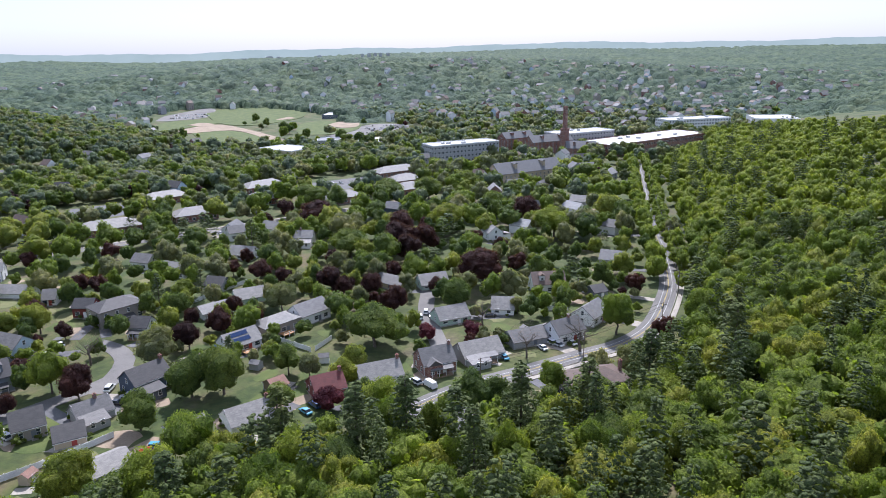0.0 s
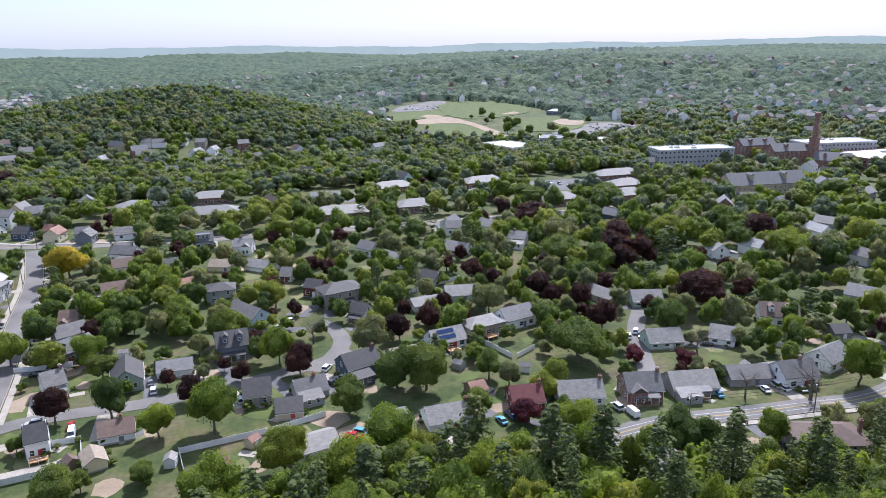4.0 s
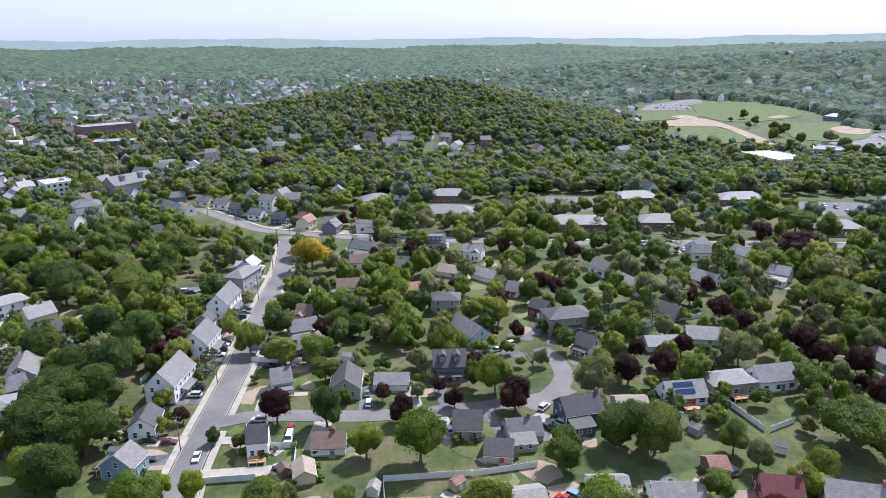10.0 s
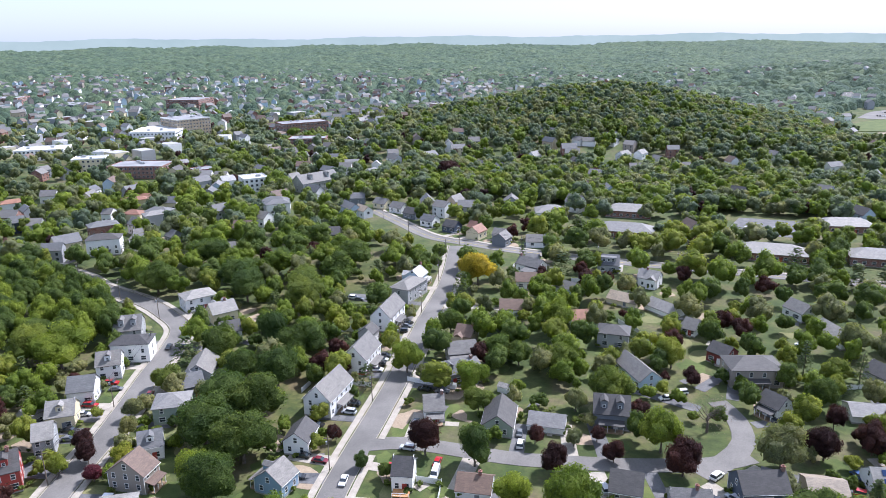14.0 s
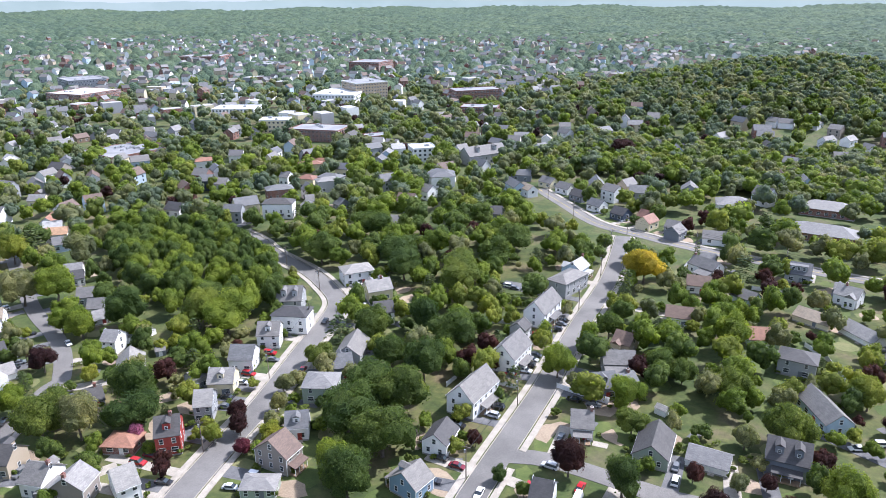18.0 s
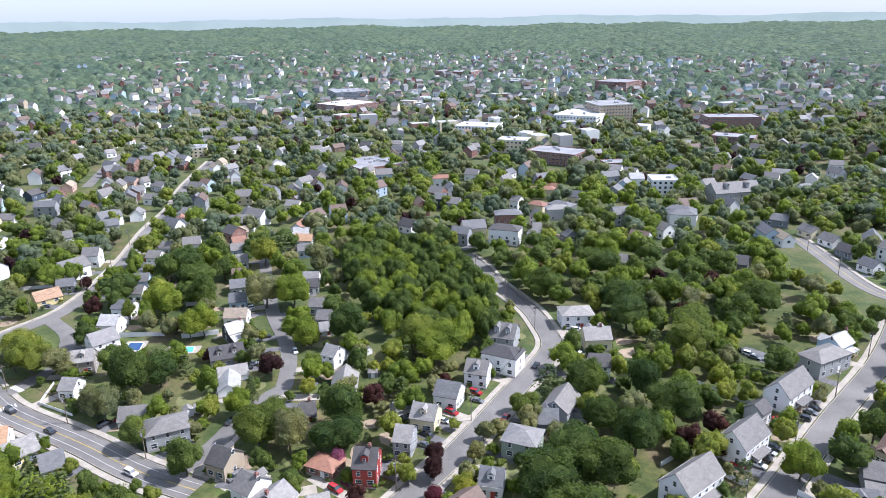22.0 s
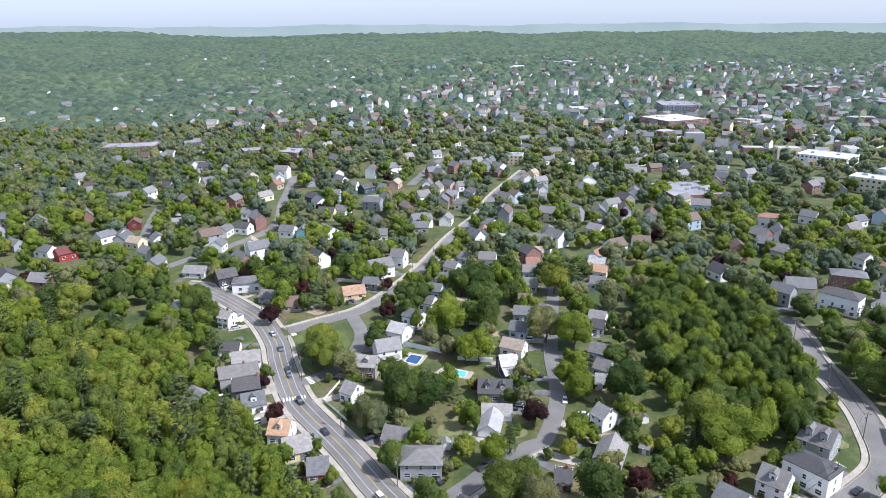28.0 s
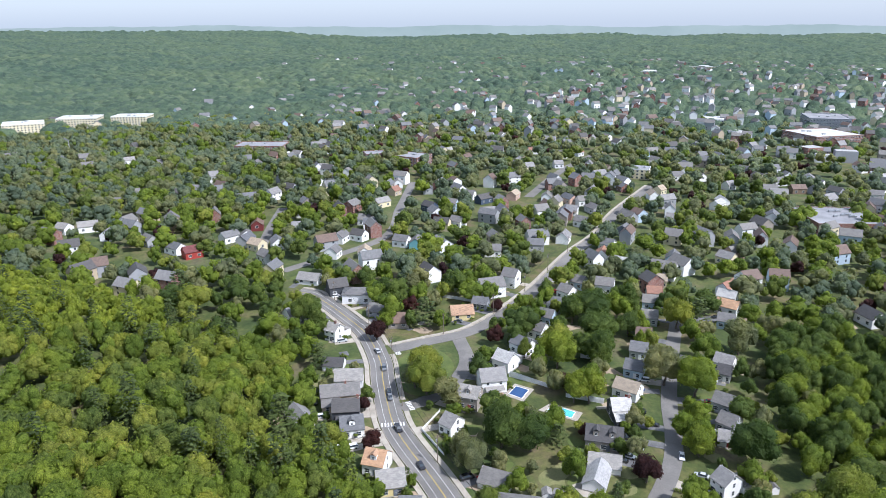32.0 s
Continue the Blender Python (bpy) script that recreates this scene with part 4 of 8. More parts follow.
def block(x, y, rz, L, W, h, wall="brick", label="", roof="membrane", floors=3, z=None, name="commercial_building", units=3, lod=1, cat="building", wk="wide"):
    """A flat-roofed building: walls, parapet, roof, rows of windows, roof machines."""
    e = thing(name, x, y, hz(x, y) if z is None else z, rz, label, cat, "larger buildings of the town")
    HOUSES.append((x, y, max(L, W) / 2))
    a, b = L / 2, W / 2
    part("wall", Mesh().box(-a, a, -b, b, -3, h), WALL[wall] if wall in WALL else wall, e)
    part("roof", Mesh().box(-a + 0.3, a - 0.3, -b + 0.3, b - 0.3, h, h + 0.15), MEMBRANE if roof == "membrane" else GRAVEL_ROOF, e)
    p = Mesh()
    p.box(-a - 0.1, a + 0.1, -b - 0.1, -b + 0.25, h - 0.1, h + 0.7).box(-a - 0.1, a + 0.1, b - 0.25, b + 0.1, h - 0.1, h + 0.7)
    p.box(-a - 0.1, -a + 0.25, -b + 0.25, b - 0.25, h - 0.1, h + 0.7).box(a - 0.25, a + 0.1, -b + 0.25, b - 0.25, h - 0.1, h + 0.7)
    part("parapet", p, TRIM if wall in ("white", "cream", "grey", "tbrick") else WALL[wall], e)
    fh = h / floors
    win, idx = Mesh(), []
    for k in range(floors):
        zz = fh * k + fh * 0.32
        for (x0, y0, nx, ny, sp) in ((0, -b, 0, -1, L), (a, 0, 1, 0, W), (0, b, 0, 1, L), (-a, 0, -1, 0, W)):
            window_row(win, idx, x0, y0, nx, ny, sp, zz, max(2, int(sp / 3.6)), min(1.6, fh * 0.5))
    me = win.data("glazing", TRIM)
    me.materials.append(GLASS)
    me.polygons.foreach_set("material_index", idx)
    tagged(part("glazing", me, None, e), kind="stuff")
    rr = random.Random(int(abs(x) * 7 + abs(y)))
    for k in range(units):
        ux, uy = rr.uniform(-a * 0.6, a * 0.6), rr.uniform(-b * 0.6, b * 0.6)
        s = rr.uniform(1.0, 2.2)
        part("roof_unit", Mesh().box(ux - s, ux + s, uy - s * 0.7, uy + s * 0.7, h + 0.1, h + 1.5).box(ux - s * 0.6, ux + s * 0.6, uy - s * 0.4, uy + s * 0.4, h + 1.5, h + 1.75), METAL, e)
    return e


def window_row(m, idx, x0, y0, nx, ny, span, z, n, wh):
    """The windows of one storey on one side of a far building, each with its own frame and pane."""
    rot = math.degrees(math.atan2(ny, nx)) + 90
    w2 = 0.85
    src = Mesh().box(-w2 - 0.12, w2 + 0.12, -0.05, 0.02, -0.12, wh + 0.12).box(-w2, w2, -0.07, 0.0, 0, wh)
    vs = [Vector(v) for v in src.v]
    for k in range(n):
        o = (k + 0.5) / n * span - span / 2
        at = pose(x0 - ny * o, y0 + nx * o, z, 0, 0, rot)
        m.add([at @ v for v in vs], src.f)
        idx += [0] * 6 + [1] * 6


# ---------------------------------------------------------------- vehicles
def car_template(kind, paint):
    """Side profile swept across with narrower glasshouse, plus glass, lamps and wheels."""
    L, Wd = {"sedan": (4.6, 1.8), "suv": (4.7, 1.9), "van": (5.4, 2.0), "pickup": (5.6, 2.0)}[kind]
    e = new("car")
    b = Mesh()
    h1 = {"sedan": 0.85, "suv": 1.0, "van": 1.15, "pickup": 1.05}[kind]
    prof = [(-L / 2, 0.35), (-L / 2, h1 - 0.12), (-L / 2 + 0.25, h1), (L / 2 - 0.9, h1 - 0.02), (L / 2 - 0.12, h1 - 0.18), (L / 2, 0.6), (L / 2, 0.35)]
    n = len(prof)
    for sg in (-1, 1):
        b.v += [(px, sg * (Wd / 2 - (0.06 if pz > 0.6 else 0)), pz) for px, pz in prof]
    b.f = [tuple(range(n - 1, -1, -1)), tuple(range(n, 2 * n))] + [(i, (i + 1) % n, n + (i + 1) % n, n + i) for i in range(n)]
    part("body", b, paint, e)
    x0, x1, x2, x3, ht = {"sedan": (-1.75, -1.1, 0.35, 1.15, 1.42), "suv": (-2.2, -1.9, 0.5, 1.2, 1.72), "van": (-2.6, -2.5, 1.3, 1.9, 2.1), "pickup": (-0.7, -0.5, 0.8, 1.5, 1.8)}[kind]
    c = Mesh()
    for sg in (-1, 1):
        c.v += [(x0, sg * (Wd / 2 - 0.08), h1 - 0.03), (x3, sg * (Wd / 2 - 0.08), h1 - 0.03), (x2, sg * (Wd / 2 - 0.25), ht - 0.05), (x1, sg * (Wd / 2 - 0.25), ht - 0.05)]
    c.f = [(0, 1, 2, 3), (7, 6, 5, 4), (0, 3, 7, 4), (1, 5, 6, 2), (3, 2, 6, 7)]
    part("glasshouse", c, GLASS if kind != "van" else paint, e, "dark tinted car windows" if kind != "van" else "")
    r = Mesh()
    r.box(x1 - 0.03, x2 + 0.05, -Wd / 2 + 0.22, Wd / 2 - 0.22, ht - 0.06, ht)
    part("roof_panel", r, paint, e)
    if kind == "van":
        part("windscreen", Mesh().add([(1.95, -0.85, 1.2), (1.95, 0.85, 1.2), (1.38, 0.75, 2.0), (1.38, -0.75, 2.0)], [(0, 1, 2, 3)]), GLASS, e)
    for sx in (-L / 2 + 0.85, L / 2 - 0.9):
        for sy in (-1, 1):
            part("wheel", Mesh().tube((sx, sy * (Wd / 2 - 0.22), 0.33), (sx, sy * (Wd / 2 + 0.01), 0.33), 0.33, 0.33, 12), RUBBER, e)
    return e


def paint(name, c):
    m, nt, b = material("car_paint_" + name, 0.25)
    b.inputs["Base Color"].default_value = (*c, 1)
    b.inputs["Coat Weight"].default_value = 0.6
    return m


CAR_PAINT = {"white": (0.75, 0.75, 0.74), "black": (0.02, 0.02, 0.022), "silver": (0.45, 0.46, 0.47), "red": (0.35, 0.02, 0.025), "blue": (0.04, 0.08, 0.2), "grey": (0.14, 0.145, 0.15),
             "sky": (0.12, 0.35, 0.5), "wine": (0.14, 0.01, 0.02)}
PAINTS = {k: paint(k, c) for k, c in CAR_PAINT.items()}
CAR_T = {}


def car(x, y, rz, colour="black", kind="sedan", z=0.22):
    m = pose(x, y, hz(x, y) + z, 0, 0, rz)
    words = "parked %s %s on asphalt" % (colour if colour not in ("sky", "wine") else {"sky": "light blue", "wine": "dark red"}[colour], kind)
    if (colour, kind) not in CAR_T:
        e = car_template(kind, PAINTS[colour])
        e.name = "car" if kind in ("sedan", "suv") else kind
        e.matrix_world = m
        CAR_T[colour, kind] = tagged(e, words, "car", "parked cars")
        return e
    return copy_thing(CAR_T[colour, kind], m)


def pole(x, y, rz, h=10.5, arm=True):
    """A wooden utility pole with a crossarm and a transformer can."""
    e = thing("utility_pole", x, y, hz(x, y), rz, "weathered wooden utility pole with a crossarm beside the street", "utility pole", "utility poles")
    part("shaft", Mesh().tube((0, 0, -0.5), (0, 0, h), 0.17, 0.11, 8), POLE_WOOD, e)
    if arm:
        part("crossarm", Mesh().box(-1.2, 1.2, -0.06, 0.06, h - 0.9, h - 0.75), POLE_WOOD, e)
        part("transformer", Mesh().tube((0.35, 0, h - 2.6), (0.35, 0, h - 1.7), 0.26, 0.26, 10), METAL, e)
    return e


def fence(pts, h=1.8, mat=None, label="white vinyl panel fence along a yard"):
    """A run of panels between posts."""
    mat = mat or VINYL
    ln = [Vector((*p, 0)) for p in pts]
    e = thing("fence", ln[0].x, ln[0].y, hz(ln[0].x, ln[0].y), 0, label, "fence", "yard fences")
    for a, b in zip(ln, ln[1:]):
        n = max(1, int((b - a).length / 2.6))
        d = (b - a) / n
        ang = math.degrees(math.atan2(d.y, d.x))
        panel = Mesh().box(0.06, d.length - 0.06, -0.03, 0.03, 0.08, h).data("panel", mat)
        post = Mesh().box(-0.07, 0.07, -0.07, 0.07, -0.5, h + 0.1).box(-0.09, 0.09, -0.09, 0.09, h + 0.1, h + 0.16).data("post", mat)
        for k in range(n):
            q = a + d * k
            at = pose(q.x - ln[0].x, q.y - ln[0].y, hz(q.x, q.y) - hz(ln[0].x, ln[0].y), 0, 0, ang)
            part("panel", panel, None, e, at=at)
            part("post", post, None, e, at=at)
    return e


def hedge(pts, w=1.1, h=1.3, label="clipped green hedge beside a lawn"):
    """A clipped row of leaf clumps over a closed body."""
    ln = [Vector((*p, 0)) for p in pts]
    rng = np.random.default_rng(int(abs(ln[0].x) * 10))
    vs, qs, k = [], [], 0
    for a, b in zip(ln, ln[1:]):
        d = b - a
        n = int(d.length * 34)
        t = rng.uniform(0, 1, n)
        u = rng.uniform(-1, 1, n) * w / 2
        zt = h * np.sqrt(rng.uniform(0.1, 1, n))
        s = Vector((-d.y, d.x, 0)).normalized()
        px, py = a.x + d.x * t + s.x * u, a.y + d.y * t + s.y * u
        v, q = leaf_cards(rng, np.column_stack([px, py, height(px, py) + zt]), np.column_stack([s.x * u, s.y * u, np.full(n, 0.6)]), 0.22, 0.6)
        vs.append(v)
        qs.append(q + k)
        k += len(v)
    return tagged(new("hedge", array_mesh("hedge", np.concatenate(vs), np.concatenate(qs), LEAF["oak"])), label, "hedge", "hedges")


def shed(x, y, rz, L=3.2, W=2.6, wall="white", roof="grey"):
    e = thing("shed", x, y, hz(x, y), rz, "small %s garden shed with a %s roof" % (COLOUR_WORDS[wall], ROOF_WORDS[roof]), "shed", "garden sheds")
    part("wall", gable_body(L, W, -0.3, 2.1, 3.0), WALL[wall], e)
    part("roof", gable_roof(L, W, 2.1, 3.0, 0.2, 0.1), ROOF[roof], e)
    part("door", DOOR[2], None, e, at=pose(0, -W / 2 - 0.02, 0.02))
    return e

# ---------------------------------------------------------------- streets
road([(-69.9, 140), (-73, 153.8), (-75.4, 174), (-77.5, 195.9), (-80.2, 221.3), (-86.4, 263.9), (-93, 318.6), (-106.1, 377)],
     7.2, 'grey asphalt side street between rows of houses', walks=(1, 1), line=None)
road([(-75.9, 178.2), (-61.9, 183.4), (-34.5, 184.2), (-22.1, 186), (-6.9, 188.9), (8.2, 192.9), (20.4, 197.2), (29.9, 203.7)],
     6.4, 'narrow asphalt side street', walks=(0, 0), line=None)
road([(16.6, 190.3), (23.8, 200.3), (28.6, 210.7), (27.5, 223.6), (22.6, 233.1)],
     6.4, 'curving asphalt side street', walks=(0, 0), line=None)
road([(-184.1, 443.3), (-155.6, 417.2), (-125.7, 390.9), (-99.5, 383), (-67.6, 375.5), (-10.5, 370), (112.8, 366.7), (180.7, 365.4), (229.4, 365.9)],
     8.0, 'asphalt connector street past apartment lots', walks=(1, 0), line=1)
road([(-134.5, 115.4), (-137.9, 124.8), (-144.1, 143.8), (-149, 159.9), (-155.8, 177.9), (-164.8, 200.1), (-172.4, 221), (-180.8, 236.5), (-196.4, 247.3), (-214.5, 256.3), (-246.6, 266.4), (-265.9, 275.9), (-287.2, 282.1)],
     7.6, 'curving asphalt street with parked cars', walks=(1, 1), line=None)
road([(-182.5, 95.5), (-196.5, 88.2), (-208.8, 83.2), (-222.7, 78.6), (-237.2, 73), (-252, 66.6), (-266.3, 61.6), (-283, 58.8), (-301, 56.6), (-317.8, 55), (-344.4, 48), (-365, 37.1), (-381.3, 27.3), (-396.5, 16.9), (-401.4, 8.2)],
     9.2, 'wide asphalt through road with worn lane lines', walks=(1, 1), line=2)
road([(-195.1, 87.3), (-194.6, 96.7), (-200.3, 107.7), (-209.7, 121.3), (-217, 135.2), (-218, 139.7)],
     6.2, 'asphalt side street', walks=(0, 1), line=None)
road([(-217, 135.2), (-218, 139.7), (-236.6, 151.7), (-254.4, 158.8), (-278.7, 166), (-315.2, 180.6), (-356.6, 198.5)],
     6.0, 'narrow asphalt lane between houses', walks=(0, 0), line=None)
road([(-327.7, 59.9), (-335, 76.5), (-342.2, 92.8), (-353.6, 105.1), (-373.4, 120.5), (-404.2, 140.5), (-454.4, 168.5), (-497, 197.3), (-554.6, 226.9), (-640.8, 281.9)],
     7.0, 'asphalt street leading uphill between houses', walks=(1, 0), line=None)
road([(-278, 64), (-284, 75), (-298, 86), (-316, 92), (-338, 90)],
     6.4, 'short asphalt link round a triangular lawn', walks=(0, 0), line=None)
road([(-478.8, -26.4), (-531, -28.7), (-584, -29.5)],
     7.0, 'asphalt side street', walks=(0, 0), line=None)
road([(-435.1, -5.2), (-498.2, 51.1), (-577.6, 61.8), (-671.6, 73)],
     7.0, 'asphalt side street', walks=(0, 0), line=None)
road([(-607.1, 167.6), (-725.8, 224.8), (-846, 303.4), (-959, 365), (-1086.5, 433)],
     8.0, 'pale asphalt street between houses', walks=(0, 0), line=None)
road([(84.7, 127.3), (105.3, 129.4), (130, 126.9), (151.4, 125.1), (167.6, 123.7), (186.7, 127.8), (212.4, 142), (236, 158.9), (270.5, 190.7), (309.2, 228.4), (362.6, 278.2), (426.3, 336.2), (465.9, 374.8)],
     7.4, 'asphalt road along the wood', walks=(0, 1), line=2)
road([(114.3, 151), (130.1, 185.4), (140.4, 201), (149.4, 212.9)],
     6.2, 'asphalt side street', walks=(0, 0), line=None)
lay_roads()


# ---------------------------------------------------------------- yards, lots, pools, fields
patch("parking_lot", [(36, 443), (82, 442), (83, 482), (48, 483)], DRIVE, "asphalt parking lot behind apartments", "parking lot", round_=False)
patch("parking_lot", [(189, 435), (251, 428), (264, 468), (209, 470)], DRIVE, "asphalt parking lot beside apartments", "parking lot", round_=False)
patch("parking_lot", [(-131, 284), (-112, 284), (-112, 293), (-131, 292)], DRIVE, "small asphalt parking lot beside a lawn", "parking lot", round_=False)
patch("lawn", [(-316, 61.5), (-326, 70), (-326, 80), (-310, 86), (-288, 77), (-291, 65)], LAWN, "triangular green lawn between two streets", "lawn", 0.2)
patch("ball_field", [(335, 1164), (379, 1221), (445, 1204), (497, 1148), (443, 1009), (382, 949), (326, 930), (306, 991)], LAWN, "mown green outfield of a baseball field", "sports field", 0.54)
patch("ball_field", [(207, 1000), (254, 1059), (306, 1064), (309, 1000), (259, 961), (206, 942)], LAWN, "mown green outfield beside a car park", "sports field", 0.55)
patch("ball_field", [(374, 879), (415, 915), (460, 871), (422, 790), (373, 752), (338, 781)], LAWN, "mown green outfield of the largest ball field", "sports field", 0.56)
patch("ball_field", [(239, 896), (284, 882), (290, 768), (245, 738), (221, 764)], LAWN, "mown green practice field", "sports field", 0.53)
patch("walkway", [(225, 926), (298, 965), (303, 762), (285, 726), (289, 873), (230, 886)], DIRT, "bare earth path between the ball fields", "path", 0.75)
patch("infield", [(384, 1014), (412, 1030), (417, 985), (389, 972)], DIRT, "bare dirt baseball infield", "infield", 0.90)
patch("infield", [(261, 991), (285, 1009), (294, 978), (273, 954)], DIRT, "bare dirt baseball infield", "infield", 0.90)
patch("infield", [(411, 858), (441, 881), (454, 853), (426, 806), (404, 814)], DIRT, "bare dirt baseball infield", "infield", 0.90)
patch("parking_lot", [(241, 1095), (287, 1191), (376, 1250), (327, 1112), (264, 1081)], ASPHALT, "pale parking lot beside the ball fields", "parking lot", 0.12)
patch("parking_lot", [(334, 725), (453, 822), (492, 789), (446, 713), (372, 695), (324, 675)], ASPHALT, "pale parking lot with rows of cars", "parking lot", 0.12)
FIELD_TREES = [(348, 959, 15), (339, 897, 13), (320, 864, 10), (338, 835, 14), (328, 792, 15), (305, 752, 16), (348, 828, 12), (326, 735, 13), (344, 685, 16), (343, 638, 17), (344, 622, 15), (450, 829, 10), (323, 936, 7), (318, 689, 8), (230, 832, 6), (202, 835, 14), (211, 828, 15)]
FIELD_CARS = [(285, 1163, 337, 1154, 16), (268, 1116, 320, 1112, 16), (447, 803, 485, 780, 12), (424, 770, 467, 752, 14), (393, 735, 430, 726, 10)]


def pool(pts, mat, label):
    """A pool: a pale deck, a coping and the water's surface."""
    xs, ys = [p[0] for p in pts], [p[1] for p in pts]
    cx, cy = sum(xs) / 4, sum(ys) / 4
    deck = [(cx + (x - cx) * 1.5, cy + (y - cy) * 1.6) for x, y in pts]
    patch("pool_deck", deck, CONCRETE, "pale paved deck round a swimming pool", "pool deck", 0.12, round_=False)
    e = thing("swimming_pool", cx, cy, 0, 0, label, "swimming pool")
    n = len(pts)
    w = Mesh()
    w.v = [(x - cx, y - cy, 0.24) for x, y in pts] + [(x - cx, y - cy, -1.0) for x, y in pts]
    w.f = [tuple(range(n))] + [(i, n + i, n + (i + 1) % n, (i + 1) % n) for i in range(n)]
    part("water", w, mat, e)
    c = Mesh()
    for i in range(n):
        a, b = Vector((*pts[i], 0)) - Vector((cx, cy, 0)), Vector((*pts[(i + 1) % n], 0)) - Vector((cx, cy, 0))
        d = (b - a).normalized()
        s = Vector((d.y, -d.x, 0)) * 0.3
        c.add([a + Vector((0, 0, 0.1)), b + Vector((0, 0, 0.1)), b + s + Vector((0, 0, 0.1)), a + s + Vector((0, 0, 0.1)),
               a + Vector((0, 0, 0.3)), b + Vector((0, 0, 0.3)), b + s + Vector((0, 0, 0.3)), a + s + Vector((0, 0, 0.3))],
              [(4, 5, 6, 7), (0, 1, 5, 4), (2, 3, 7, 6), (1, 2, 6, 5), (3, 0, 4, 7)])
    part("coping", c, TRIM, e)
    return e


pool([(-272.7, 118.0), (-267.1, 125.8), (-270.8, 128.0), (-275.9, 121.5)], WATER, "turquoise in-ground swimming pool in a back yard")
pool([(-285.8, 105.8), (-282.1, 110.1), (-288.2, 113.7), (-291.5, 109.4)], COVER, "swimming pool under a dark blue cover")


def stack(x, y, h):
    """The mill's chimney: a square base, a tapering eight-sided shaft, a corbelled head."""
    e = thing("mill_chimney", x, y, hz(x, y), 12, "tall tapering red brick mill chimney", "chimney")
    part("base", Mesh().box(-2.9, 2.9, -2.9, 2.9, -1, h * 0.52).box(-3.1, 3.1, -3.1, 3.1, h * 0.50, h * 0.54), BRICK, e)
    part("shaft", Mesh().tube((0, 0, h * 0.54), (0, 0, h * 0.93), 2.4, 1.9, 12), BRICK, e)
    part("head", Mesh().tube((0, 0, h * 0.93), (0, 0, h * 0.965), 2.0, 2.4, 12).tube((0, 0, h * 0.965), (0, 0, h), 2.3, 2.2, 12), BRICK, e)
    return e


stack(461.6, 456.6, 44)

# ---------------------------------------------------------------- houses, street by street
house(-94.4, 196.8, 89, 15.7, 9.0, 10.5, "white", "grey", lod=0, pitch=0.98, porch=-1, words="long white two-family house with a steep grey gabled roof")
house(-95.8, 225.2, 92, 14.2, 9.0, 10.5, "white", "grey", lod=0, pitch=0.98, porch=-1)
house(-101.7, 245.2, 90, 5.8, 6.0, 7.0, "grey", "dark", lod=1)
house(-101.1, 263.4, 91, 17.0, 8.5, 10.5, "white", "grey", lod=1, pitch=0.98, porch=-1, words="white house with dark shutters and a grey gabled roof")
house(-103.8, 295.5, 79, 17.0, 9.0, 8.5, "grey", "grey", lod=1, style="hip")
house(-106.3, 312.6, 85, 10.3, 8.0, 8.0, "lblue", "white", lod=1)
house(-91.5, 173.2, -81, 9.1, 7.0, 7.0, "white", "dark", lod=0, words="small white cape house with a dark gabled roof")
house(-88.1, 153.8, 84, 7.0, 8.5, 7.5, "blue", "grey", lod=0, dormer=1, porch=1)
house(-57.3, 165.4, 12, 5.2, 8.0, 8.0, "white", "dark", lod=0, deck=-1, words="white house with a rear deck and a dark roof")
house(-38.7, 167.4, 6, 8.8, 8.0, 5.0, "white", "brown", lod=0, chimney=2, words="white ranch house with a brown roof")
house(-42.4, 154.1, -72, 7.1, 5.0, 4.0, "cream", "tanr", lod=0)
house(-65.6, 254.3, -6, 6.6, 8.0, 7.5, "tan", "brown", lod=1)
house(-63.4, 239.7, 28, 10.3, 8.0, 7.5, "grey", "grey", lod=1, ell=-1)
house(-63.5, 222.9, 42, 8.7, 8.5, 7.5, "slate", "slate", lod=1, dormer=-1, words="slate-blue house with a dormered roof")
house(-57.0, 226.9, 56, 6.0, 7.0, 7.2, "slate", "slate", lod=1)
house(-60.6, 199.8, 23, 6.1, 8.5, 7.5, "white", "grey", lod=1, chimney=1, porch=-1)
house(-40.0, 200.0, -83, 13.2, 9.0, 7.0, "green", "dark", lod=0)
house(-26.2, 203.1, 2, 10.6, 7.5, 4.8, "white", "lgrey", lod=0, words="low white ranch house with a pale roof")
house(-8.5, 211.8, 6, 10.4, 10.0, 9.0, "slate", "dark", lod=1, dormer=-1, porch=-1, words="large slate-blue house with front gables")
house(-1.8, 176.8, -0, 7.9, 9.0, 7.0, "taupe", "dark", lod=0)
house(6.6, 165.9, -4, 7.4, 8.0, 5.0, "tan", "dark", lod=0, words="tan detached garage with a dark roof")
house(13.3, 175.9, 11, 9.6, 8.0, 5.5, "grey", "grey", lod=0, chimney=2, ell=-1)
house(29.7, 184.8, 18, 11.6, 9.0, 8.0, "navy", "dark", lod=0, words="navy blue two-storey house with a dark gabled roof")
house(45.6, 190.8, 7, 9.2, 9.0, 4.5, "tan", "tanr", lod=0)
house(62.4, 197.6, 11, 12.4, 9.0, 6.5, "white", "lgrey", lod=1, solar=-1, deck=-1, words="white house with solar panels and a cedar deck")
house(78.2, 204.4, 14, 15.0, 9.0, 6.5, "taupe", "lgrey", lod=1, style="hip", deck=-1)
house(92.1, 207.7, 15, 13.3, 9.0, 7.5, "white", "lgrey", lod=1, deck=1)
house(72.0, 150.1, -6, 9.3, 9.0, 6.5, "barn", "red", lod=0, chimney=1, words="dark red house with a dark red roof")
house(88.0, 148.1, -11, 13.3, 9.0, 6.5, "white", "lgrey", lod=0, chimney=1)
